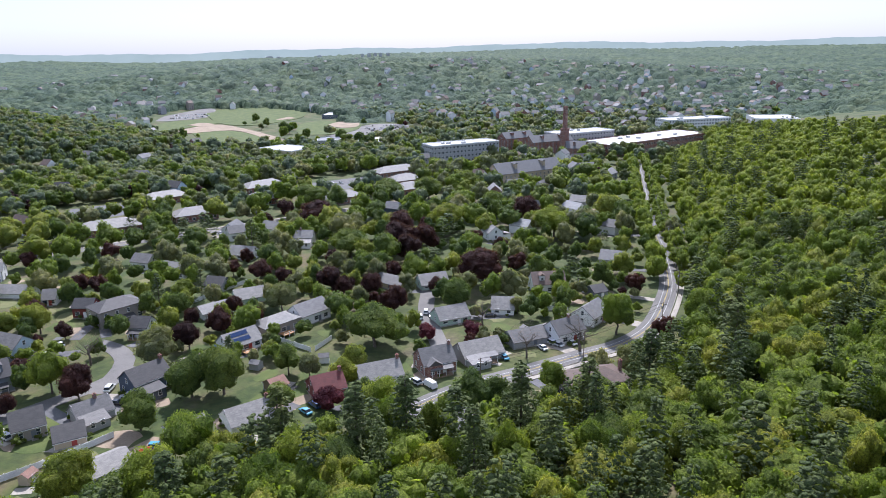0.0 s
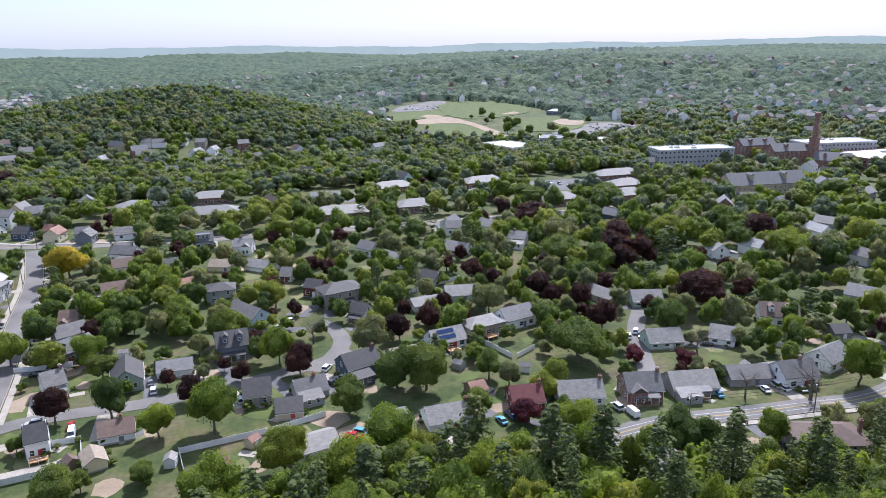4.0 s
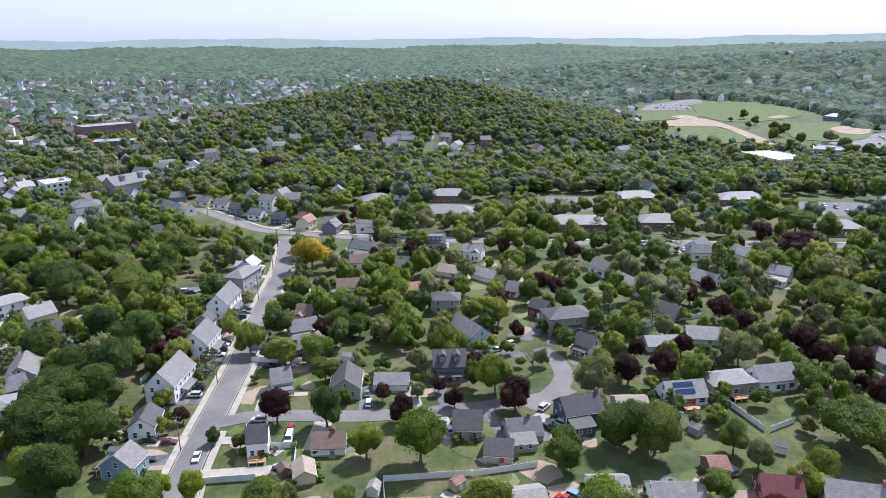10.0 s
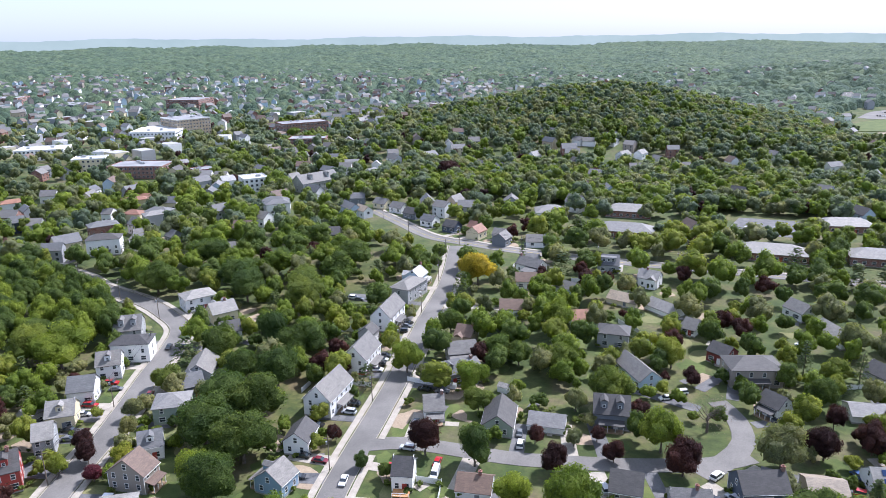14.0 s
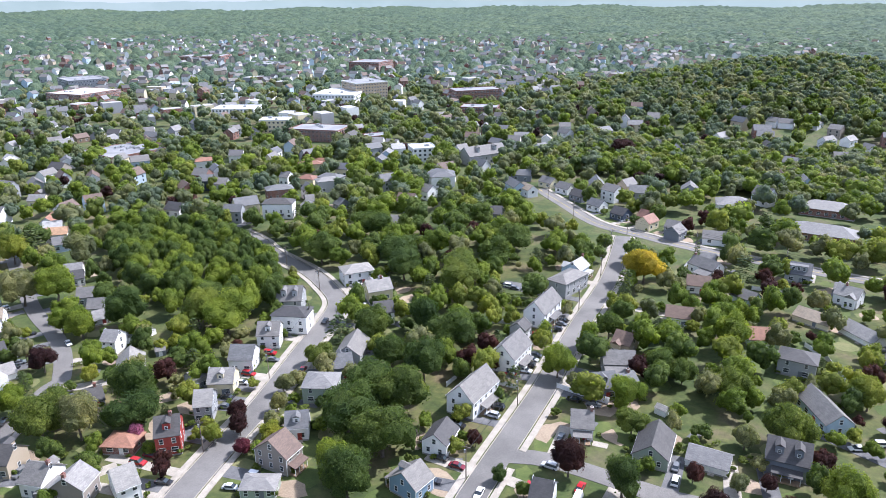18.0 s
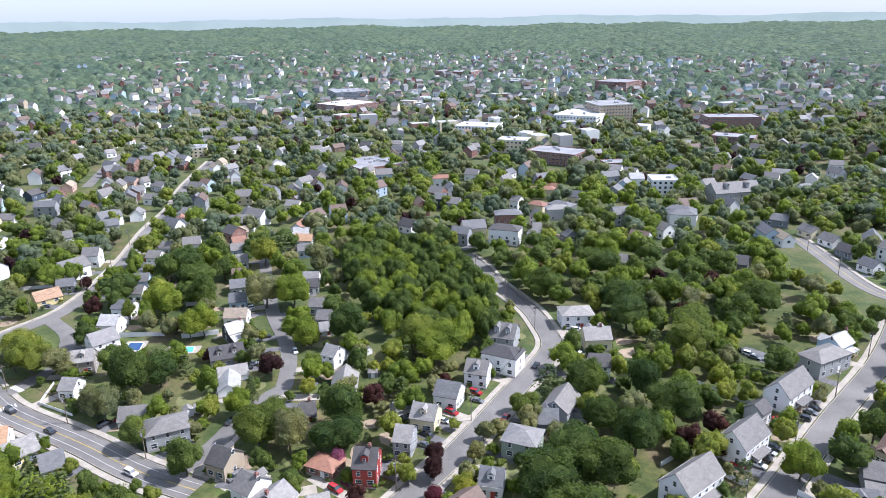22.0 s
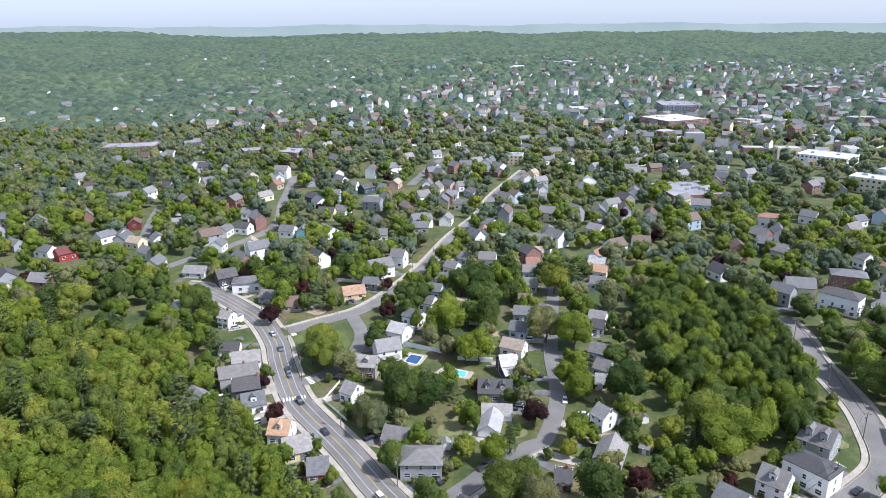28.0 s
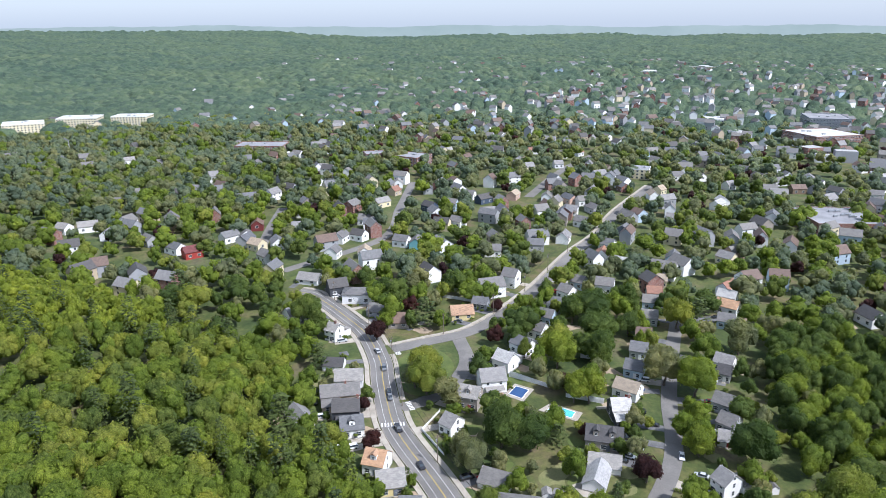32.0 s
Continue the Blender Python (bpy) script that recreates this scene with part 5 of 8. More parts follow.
house(106.7, 145.4, -12, 10.6, 9.5, 7.5, "brick", "grey", lod=0, chimney=1, words="red brick two-storey house with a grey roof")
house(123.0, 144.5, -10, 14.0, 10.0, 6.0, "grey", "lgrey", lod=0, ell=-1, porch=-1)
house(142.9, 144.4, -12, 13.0, 9.0, 5.0, "grey", "grey", lod=1)
house(155.3, 138.6, -5, 11.5, 9.0, 7.5, "white", "grey", lod=1)
house(174.7, 145.1, 18, 12.4, 9.0, 7.0, "white", "lgrey", lod=1)
house(133.9, 104.0, -18, 17.0, 11.0, 8.5, "taupe", "brown", lod=0, style="hip", chimney=1, words="brown mansard-like house beside the road")
house(91.9, 105.6, -92, 7.8, 8.0, 7.0, "teal", "lgrey", lod=0, chimney=2)
house(137.1, 222.3, -70, 14.6, 9.0, 5.0, "tan", "grey", lod=1)
house(149.9, 211.8, -14, 12.0, 9.0, 6.0, "mint", "lgrey", lod=1)
house(133.7, 175.4, -10, 12.0, 9.0, 6.0, "mint", "lgrey", lod=1)
house(155.2, 171.1, -42, 8.4, 9.0, 6.0, "white", "lgrey", lod=1)
house(185.2, 179.6, -28, 13.4, 10.0, 8.0, "white", "brown", lod=1, dormer=-1, words="white half-timbered house with a brown roof")
house(232.4, 187.2, -58, 10.5, 9.0, 7.0, "grey", "lgrey", lod=1)
house(196.5, 162.9, -12, 6.2, 7.0, 4.5, "slate", "dark", lod=1)
house(11.0, 144.5, 13, 11.5, 9.0, 4.5, "white", "lgrey", lod=0)
house(32.1, 150.2, 4, 9.3, 9.0, 5.0, "white", "lgrey", lod=0)
house(47.6, 147.9, 2, 12.2, 9.0, 5.5, "white", "lgrey", lod=0, chimney=1)
house(60.8, 160.9, 9, 5.0, 6.0, 4.2, "brown", "rust", lod=0)
house(-13.0, 140.1, 6, 6.4, 7.0, 4.5, "tan", "rust", lod=0)
house(33.9, 251.6, 15, 16.9, 11.0, 9.0, "taupe", "dark", lod=1, style="hip", porch=-1)
house(38.7, 230.1, -41, 7.0, 7.5, 7.0, "white", "dark", lod=1, porch=-1)
house(25.5, 263.5, -36, 7.7, 7.0, 7.0, "barn", "dark", lod=1)
house(81.9, 241.9, -7, 12.5, 9.0, 5.5, "mint", "lgrey", lod=1)
house(65.4, 235.7, 7, 12.2, 9.0, 4.5, "white", "lgrey", lod=1)
house(76.0, 264.4, -51, 8.7, 8.0, 5.5, "grey", "dark", lod=1)
house(58.0, 315.3, -53, 10.1, 8.0, 7.0, "white", "grey", lod=1)
house(67.4, 294.3, -63, 16.1, 8.0, 6.0, "white", "lgrey", lod=1)
house(101.0, 303.4, -52, 13.2, 9.0, 6.0, "white", "lgrey", lod=1)
house(109.8, 340.7, -5, 8.7, 8.0, 7.5, "white", "grey", lod=2)
house(-2.3, 241.8, -57, 17.0, 8.0, 7.0, "lblue", "grey", lod=1)
house(-12.3, 268.7, 0, 11.3, 9.0, 8.0, "grey", "dark", lod=1, style="hip")
house(16.1, 287.5, -24, 5.4, 8.0, 6.0, "white", "grey", lod=1)
house(5.5, 306.2, -41, 14.4, 8.0, 5.0, "white", "lgrey", lod=1)
house(-10.9, 312.3, -21, 13.3, 8.0, 5.0, "cream", "tanr", lod=1)
house(-54.9, 286.6, 12, 10.2, 8.0, 7.0, "white", "brown", lod=1, words="white house with dark shutters and a brown roof")
house(-56.0, 322.1, 12, 9.6, 8.0, 7.0, "white", "brown", lod=1)
house(-25.7, 284.2, 24, 10.3, 8.0, 6.5, "mint", "rust", lod=1)
house(-37.1, 321.1, -21, 9.7, 7.0, 5.0, "lblue", "grey", lod=1)
house(-21.8, 356.9, 4, 10.1, 10.0, 8.0, "grey", "slate", lod=1, dormer=-2)
house(-62.3, 389.0, 11, 13.5, 8.0, 6.5, "white", "grey", lod=2)
house(-59.5, 356.3, 0, 6.8, 7.0, 5.5, "white", "lgrey", lod=1)
house(-85.2, 396.4, -7, 8.0, 8.0, 6.5, "grey", "grey", lod=2)
house(-180.6, 451.5, -21, 10.9, 8.0, 6.8, "cream", "grey", lod=2)
house(-165.3, 443.0, -21, 10.5, 8.0, 6.8, "white", "grey", lod=2)
house(-151.0, 430.5, -20, 9.9, 8.0, 6.8, "slate", "dark", lod=2)
house(-134.3, 415.5, -20, 9.3, 8.0, 6.8, "white", "slate", lod=2)
house(-117.1, 405.7, -20, 8.8, 8.0, 6.8, "navy", "dark", lod=2)
house(-102.4, 406.8, -20, 8.6, 8.0, 6.8, "tan", "rust", lod=2)
house(-194.0, 428.2, -40, 16.7, 8.0, 8.5, "lblue", "slate", lod=2)
house(-183.5, 425.9, -34, 11.9, 7.0, 7.5, "white", "tanr", lod=2)
house(-248.6, 427.7, 11, 17.0, 10.0, 9.5, "white", "slate", lod=2, style="hip", dormer=-1)
house(-235.1, 389.3, -16, 10.3, 9.0, 9.0, "white", "grey", lod=2, dormer=-1)
house(-177.8, 369.9, 23, 8.3, 9.0, 8.0, "slate", "dark", lod=2, dormer=-1)
house(-219.0, 330.1, 27, 5.2, 8.0, 7.0, "grey", "grey", lod=2)
house(-306.3, 381.6, 11, 16.1, 10.0, 9.5, "grey", "slate", lod=2, style="hip", porch=-1)
house(-318.1, 372.4, 11, 12.1, 9.0, 9.0, "cream", "rust", lod=2, style="hip")
house(-284.9, 336.7, 49, 5.1, 8.0, 8.0, "white", "grey", lod=2)
house(-265.6, 343.1, -21, 7.3, 8.0, 7.0, "slate", "slate", lod=2)
house(-287.1, 313.3, 31, 17.0, 10.0, 11.5, "white", "dark", lod=1, style="hip", porch=-1, words="large white towered house with a dark roof")
house(-310.4, 337.7, 53, 16.2, 10.0, 11.0, "brick", "slate", lod=1, style="hip")
house(-373.4, 335.8, 39, 8.4, 8.5, 10.0, "navy", "slate", lod=2, porch=-1)
house(-360.8, 337.5, 24, 8.1, 8.5, 9.0, "grey", "grey", lod=2)
house(-341.4, 285.9, 8, 11.2, 9.0, 8.0, "white", "dark", lod=2)
house(-274.3, 325.6, -22, 10.0, 8.0, 8.5, "white", "lgrey", lod=2)
house(-301.6, 372.5, 53, 14.5, 9.0, 9.5, "grey", "lgrey", lod=2, style="hip")
house(-326.6, 486.9, 52, 10.7, 9.0, 9.0, "white", "white", lod=2)
house(-243.5, 420.2, 40, 15.6, 10.0, 9.5, "white", "slate", lod=2, style="hip", dormer=-1)
house(-336.6, 371.6, 7, 6.8, 8.0, 9.0, "white", "grey", lod=2)
house(-345.0, 404.9, 40, 17.0, 8.0, 9.0, "cream", "rust", lod=2, style="hip")
house(-319.5, 410.6, 19, 9.1, 9.0, 9.0, "cream", "slate", lod=2)
house(-421.2, 406.2, 29, 10.6, 9.0, 9.0, "white", "grey", lod=2)
house(-421.7, 376.2, 52, 16.0, 9.0, 9.0, "white", "rust", lod=2, style="hip")
house(-253.8, 496.0, 63, 34.2, 15.0, 13.0, "grey", "grey", lod=1, dormer=-1, words="long grey condominium block with gabled dormers")
house(-187.6, 258.1, 54, 13.2, 10.0, 8.5, "white", "lgrey", lod=1, style="hip", words="white hipped house with blue solar panels")
house(-168.7, 248.1, 54, 10.3, 9.0, 8.5, "cream", "lgrey", lod=1, chimney=2, dormer=1)
house(-153.3, 231.0, 44, 7.4, 8.0, 8.5, "white", "dark", lod=1, porch=1)
house(-143.4, 199.9, -67, 13.1, 8.5, 9.0, "grey", "grey", lod=1, ell=1)
house(-141.3, 191.1, 47, 6.8, 8.0, 7.5, "slate", "slate", lod=1, dormer=1)
house(-137.5, 176.9, 29, 10.2, 9.5, 8.0, "green", "lgrey", lod=1, style="hip")
house(-130.2, 158.0, 38, 6.3, 8.0, 7.5, "white", "slate", lod=0, dormer=-1)
house(-124.6, 144.5, 95, 6.5, 10.5, 9.5, "taupe", "brown", lod=0, words="brown-roofed taupe house facing the street", porch=-1)
house(-120.6, 133.7, 30, 8.7, 6.0, 4.5, "green", "lgrey", lod=0, style="hip")
house(-192.2, 221.8, 32, 9.8, 11.0, 10.0, "grey", "grey", lod=1, dormer=-1, porch=1)
house(-178.7, 208.1, 24, 13.3, 9.0, 9.5, "white", "dark", lod=1, style="hip", porch=1)
house(-177.3, 194.8, 34, 7.8, 9.0, 9.0, "white", "grey", lod=1, dormer=-1)
house(-172.7, 177.9, 30, 8.0, 9.0, 8.5, "white", "slate", lod=1, porch=1)
house(-167.2, 163.8, 34, 7.9, 8.5, 8.0, "cream", "lgrey", lod=1, dormer=-1)
house(-160.3, 150.7, 39, 5.2, 8.5, 9.0, "grey", "lgrey", lod=1, porch=1)
house(-156.7, 135.0, 46, 6.5, 9.5, 10.0, "red", "dark", lod=1, chimney=2, dormer=-1, porch=1, words="bright red Victorian house with blue trim and a dark roof")
house(-167.2, 127.6, 27, 8.8, 7.0, 4.5, "brick", "rust", lod=1, style="hip")
house(-176.0, 160.1, 81, 5.0, 5.0, 6.5, "grey", "grey", lod=1)
house(-148.8, 115.2, 69, 5.4, 9.0, 9.0, "white", "lgrey", lod=0, porch=1)
house(-158.9, 108.3, -63, 7.2, 8.5, 8.5, "taupe", "lgrey", lod=0)
house(-169.3, 106.1, 19, 6.4, 8.5, 8.0, "white", "grey", lod=0)
house(-185.4, 105.5, 26, 6.7, 8.5, 8.0, "tan", "dark", lod=1, dormer=1)
house(-221.9, 162.7, 22, 5.6, 7.5, 8.2, "white", "lgrey", lod=1, ell=1, words="plain white gabled house with a low wing")
house(-204.5, 156.8, -37, 12.0, 8.5, 6.0, "slate", "lgrey", lod=1)
house(-196.3, 137.7, 65, 5.0, 8.0, 5.5, "white", "dark", lod=1, chimney=2)
house(-237.4, 129.8, 72, 10.3, 8.0, 4.8, "white", "lgrey", lod=1)
house(-230.0, 125.4, -25, 12.0, 7.0, 4.8, "white", "white", lod=1)
house(-249.8, 132.9, 73, 12.1, 9.0, 7.5, "taupe", "dark", lod=1, dormer=-1)
house(-267.8, 143.5, 89, 7.1, 8.0, 7.5, "black", "white", lod=1, chimney=1)
house(-281.8, 150.9, 50, 9.5, 7.5, 7.0, "white", "tanr", lod=1)
house(-298.1, 158.6, 60, 7.4, 7.5, 7.0, "lblue", "slate", lod=1)
house(-314.6, 165.7, 66, 7.2, 7.5, 7.0, "grey", "slate", lod=1)
house(-329.1, 172.4, 72, 6.7, 7.0, 7.0, "white", "brown", lod=2)
house(-349.2, 181.7, 73, 7.6, 7.5, 7.0, "grey", "grey", lod=2)
house(-368.1, 189.0, 72, 8.2, 7.5, 7.0, "lblue", "grey", lod=2)
house(-379.8, 194.4, 78, 7.4, 7.0, 7.0, "grey", "rust", lod=2)
house(-397.7, 204.6, 69, 6.2, 7.0, 7.0, "cream", "tanr", lod=2)
house(-269.5, 183.1, 46, 6.8, 7.5, 7.0, "grey", "grey", lod=1)
house(-256.6, 179.2, 40, 6.2, 7.5, 6.5, "grey", "grey", lod=1)
house(-248.5, 174.7, 67, 5.4, 7.0, 5.0, "white", "lgrey", lod=1)
house(-300.9, 197.1, 50, 7.4, 7.5, 7.0, "white", "lgrey", lod=2)
house(-292.7, 193.5, 56, 5.1, 7.0, 6.5, "grey", "dark", lod=1)
house(-342.7, 216.2, 62, 7.5, 7.5, 7.0, "lblue", "grey", lod=2)
house(-359.3, 224.6, 46, 10.5, 7.5, 7.0, "white", "orange", lod=2)
house(-372.2, 230.0, 51, 9.1, 7.5, 7.0, "white", "white", lod=2)
house(-385.0, 235.6, 130, 11.5, 7.0, 7.0, "white", "rust", lod=2)
house(-290.7, 99.5, 97, 10.0, 9.0, 9.0, "white", "lgrey", lod=1, porch=-1, words="large white house beside a swimming pool")
house(-278.4, 89.9, 68, 7.9, 8.0, 8.5, "taupe", "lgrey", lod=1, dormer=-1)
house(-261.2, 82.0, 45, 5.5, 7.5, 7.0, "white", "lgrey", lod=1)
house(-307.4, 107.3, 48, 7.8, 8.0, 8.0, "white", "white", lod=1, ell=1)
house(-321.7, 116.9, 39, 9.3, 7.5, 7.5, "white", "slate", lod=1, ell=1)
house(-337.1, 126.5, 49, 7.0, 7.5, 7.5, "white", "grey", lod=2)
house(-352.0, 133.4, 55, 7.1, 7.5, 7.5, "lblue", "grey", lod=2)
house(-367.9, 141.2, 57, 7.2, 7.0, 7.0, "white", "slate", lod=2)
house(-383.6, 149.8, 40, 7.6, 7.5, 7.5, "white", "grey", lod=2)
house(-398.6, 159.6, 50, 8.0, 7.5, 7.0, "lblue", "grey", lod=2)
house(-390.0, 110.5, 106, 13.7, 10.0, 10.0, "white", "grey", lod=2, porch=-1, dormer=-1)
house(-403.9, 123.5, 59, 8.1, 9.0, 10.0, "white", "grey", lod=2)
house(-373.3, 103.8, 67, 7.8, 7.0, 6.0, "slate", "slate", lod=2)
house(-361.7, 93.2, 96, 11.0, 8.5, 6.5, "yellow", "orange", lod=2)
house(-340.3, 33.8, 57, 5.9, 7.0, 8.0, "white", "lgrey", lod=1)
house(-397.9, 29.8, 110, 10.1, 9.0, 8.5, "black", "dark", lod=2, solar=-1, words="near-black house with solar panels on its roof")
house(-386.7, 42.1, 86, 16.2, 10.0, 7.5, "white", "grey", lod=2, style="hip")
house(-415.1, 13.2, 69, 12.6, 8.0, 6.0, "white", "lgrey", lod=2)
house(-367.4, 52.8, 62, 9.4, 8.0, 6.0, "grey", "grey", lod=2)
house(-354.3, 62.9, 86, 9.7, 9.0, 6.5, "taupe", "brown", lod=2)
house(-362.9, 11.1, 127, 5.8, 8.0, 7.0, "white", "lgrey", lod=2)
house(-312.0, 36.2, 82, 8.6, 7.0, 4.8, "white", "dark", lod=1)
house(-297.2, 43.6, 91, 10.9, 8.0, 7.0, "white", "lgrey", lod=1)
house(-284.5, 41.1, 98, 14.6, 8.0, 7.5, "tan", "grey", lod=1)
house(-272.3, 44.4, 93, 9.7, 8.0, 8.0, "black", "dark", lod=1)
house(-262.3, 47.0, 99, 8.0, 8.5, 7.0, "white", "slate", lod=1, dormer=-1)
house(-266.8, 28.4, 31, 9.2, 7.5, 7.0, "white", "lgrey", lod=1)
house(-254.4, 39.9, 38, 7.0, 7.0, 6.0, "white", "lgrey", lod=1)
house(-240.6, 56.7, 70, 7.0, 8.5, 7.5, "white", "orange", lod=1, dormer=-1)
house(-230.4, 61.0, 99, 8.6, 9.0, 7.0, "yellow", "lgrey", lod=1)
house(-217.8, 67.2, 85, 6.3, 8.5, 6.5, "green", "slate", lod=1)
house(-230.1, 94.1, 61, 9.6, 8.5, 5.5, "white", "grey", lod=1)
house(-212.4, 98.1, 76, 12.4, 10.0, 8.0, "grey", "grey", lod=1, style="hip", porch=1)
house(-500.4, -39.8, 20, 10.0, 8.0, 7.5, "white", "grey", lod=2)
house(-496.7, -49.8, 138, 12.0, 8.0, 7.5, "white", "slate", lod=2)
house(-478.3, -28.1, 54, 10.0, 8.0, 7.5, "cream", "tanr", lod=2)
house(-473.6, -77.7, 51, 13.0, 8.0, 7.5, "white", "slate", lod=2)
house(-465.0, -64.9, 125, 11.0, 8.0, 7.5, "red", "red", lod=2)
house(-481.6, -15.8, 19, 11.0, 8.0, 7.5, "white", "slate", lod=2)
house(-558.4, -9.7, 168, 12.0, 8.0, 7.5, "white", "grey", lod=2)
house(-665.9, -12.8, 39, 11.0, 8.0, 7.5, "white", "lgrey", lod=2)
house(-681.4, -1.2, 73, 11.0, 8.0, 7.5, "white", "grey", lod=2)
house(-706.7, 12.0, 160, 10.0, 8.0, 7.5, "white", "grey", lod=2)
house(-583.8, 47.4, 130, 13.0, 8.0, 7.5, "cream", "lgrey", lod=2)
house(-533.4, 38.4, 73, 11.0, 8.0, 7.5, "white", "grey", lod=2)
house(-523.0, 42.8, 93, 12.0, 8.0, 7.5, "white", "slate", lod=2)
house(-623.0, 57.1, 145, 9.0, 8.0, 7.5, "tan", "rust", lod=2)
house(-652.6, 59.9, 1, 10.0, 8.0, 7.5, "white", "lgrey", lod=2)
house(-628.1, 85.2, 0, 11.0, 8.0, 7.5, "grey", "slate", lod=2)
house(-569.0, 84.8, 42, 11.0, 8.0, 7.5, "navy", "dark", lod=2)
house(-829.7, -69.0, 69, 13.0, 8.0, 7.5, "white", "grey", lod=2)
house(-804.1, -49.0, 59, 11.0, 8.0, 7.5, "white", "grey", lod=2)
house(-727.2, -12.9, 77, 9.0, 8.0, 7.5, "white", "lgrey", lod=2)
house(-491.7, 23.6, 158, 11.0, 8.0, 7.5, "white", "grey", lod=2)
house(-495.3, 35.5, 56, 10.0, 8.0, 7.5, "white", "dark", lod=2)
house(-480.3, 63.8, 63, 10.0, 8.0, 7.5, "white", "grey", lod=2)
house(-475.5, 73.3, 170, 11.0, 8.0, 7.5, "teal", "grey", lod=2)
house(-457.9, 41.2, 1, 9.0, 8.0, 7.5, "white", "tanr", lod=2)
house(-459.2, 21.8, 163, 9.0, 8.0, 7.5, "white", "grey", lod=2)
house(-454.4, -17.8, 41, 10.0, 8.0, 7.5, "white", "grey", lod=2)
house(-491.5, -99.7, 45, 10.0, 8.0, 7.5, "grey", "grey", lod=2)
house(-506.7, -131.6, 179, 10.0, 8.0, 7.5, "white", "lgrey", lod=2)
house(-523.0, -167.9, 64, 10.0, 8.0, 7.5, "white", "lgrey", lod=2)
house(-526.8, -153.3, 113, 13.0, 8.0, 7.5, "white", "lgrey", lod=2)
house(-670.2, -70.9, 68, 10.0, 8.0, 7.5, "tan", "grey", lod=2)
house(-764.8, -110.8, 108, 10.0, 8.0, 7.5, "white", "grey", lod=2)
house(-752.3, -82.2, 170, 11.0, 8.0, 7.5, "white", "grey", lod=2)
house(-773.0, -215.6, 119, 12.0, 8.0, 7.5, "white", "lgrey", lod=2)
house(-759.9, -179.7, 143, 11.0, 8.0, 7.5, "white", "grey", lod=2)
house(-769.3, -167.9, 43, 10.0, 8.0, 7.5, "white", "grey", lod=2)
house(-767.8, -148.8, 13, 13.0, 8.0, 7.5, "white", "slate", lod=2)
house(-760.4, -316.3, 112, 9.0, 8.0, 7.5, "white", "lgrey", lod=2)
house(-748.3, -287.1, 106, 11.0, 8.0, 7.5, "white", "grey", lod=2)
house(-778.5, -286.6, 171, 9.0, 8.0, 7.5, "grey", "slate", lod=2)
house(-698.9, -233.8, 149, 9.0, 8.0, 7.5, "grey", "grey", lod=2)
house(-604.7, 118.1, 65, 10.0, 8.0, 7.5, "white", "grey", lod=2)
house(-590.7, 128.8, 126, 13.0, 8.0, 7.5, "navy", "dark", lod=2)
house(-548.6, 128.4, 96, 9.0, 8.0, 7.5, "white", "lgrey", lod=2)
house(-602.0, 154.3, 153, 12.0, 8.0, 7.5, "pinky", "tanr", lod=2)
house(-593.5, 180.1, 163, 12.0, 8.0, 7.5, "white", "grey", lod=2)
house(-585.8, 196.5, 22, 13.0, 8.0, 7.5, "pinky", "slate", lod=2)
house(-578.7, 206.1, 103, 11.0, 8.0, 7.5, "white", "grey", lod=2)
house(-549.9, 189.8, 68, 10.0, 8.0, 7.5, "white", "lgrey", lod=2)
house(-554.3, 207.8, 18, 13.0, 8.0, 7.5, "grey", "grey", lod=2)
house(-517.7, 190.4, 40, 10.0, 8.0, 7.5, "white", "grey", lod=2)
house(-623.2, 251.2, 12, 10.0, 8.0, 7.5, "brick", "slate", lod=2)
house(-593.8, 266.9, 175, 13.0, 8.0, 7.5, "white", "tanr", lod=2)
house(-666.2, 314.0, 99, 11.0, 8.0, 7.5, "white", "grey", lod=2)
house(-722.2, 305.1, 82, 12.0, 8.0, 7.5, "white", "grey", lod=2)
house(-623.8, 343.5, 115, 9.0, 8.0, 7.5, "white", "lgrey", lod=2)
house(-687.1, 388.0, 35, 13.0, 8.0, 7.5, "grey", "grey", lod=2)
house(-635.5, 393.6, 99, 12.0, 8.0, 7.5, "white", "grey", lod=2)
house(-605.4, 393.9, 90, 12.0, 8.0, 7.5, "brown", "brown", lod=2)
house(-604.4, 407.7, 137, 9.0, 8.0, 7.5, "grey", "slate", lod=2)
house(-580.9, 445.0, 66, 11.0, 8.0, 7.5, "white", "grey", lod=2)
house(-559.2, 305.7, 133, 12.0, 8.0, 7.5, "white", "white", lod=2)
house(-781.6, 232.7, 70, 11.0, 8.0, 7.5, "white", "grey", lod=2)
house(-791.7, 253.0, 126, 9.0, 8.0, 7.5, "white", "rust", lod=2)
house(-729.0, 217.6, 95, 9.0, 8.0, 7.5, "white", "lgrey", lod=2)
house(-894.8, 312.0, 26, 12.0, 8.0, 7.5, "white", "grey", lod=2)
house(-807.5, 207.4, 93, 13.0, 8.0, 7.5, "white", "rust", lod=2)
house(-752.4, 182.4, 174, 10.0, 8.0, 7.5, "white", "grey", lod=2)
house(-921.0, 185.3, 39, 11.0, 8.0, 7.5, "white", "grey", lod=2)
house(-1028.7, 170.8, 35, 11.0, 8.0, 7.5, "white", "rust", lod=2)
house(-814.8, 116.0, 136, 13.0, 8.0, 7.5, "white", "lgrey", lod=2)
house(-466.3, 148.3, 80, 10.0, 8.0, 7.5, "grey", "slate", lod=2)
house(-481.7, 169.4, 156, 11.0, 8.0, 7.5, "white", "lgrey", lod=2)
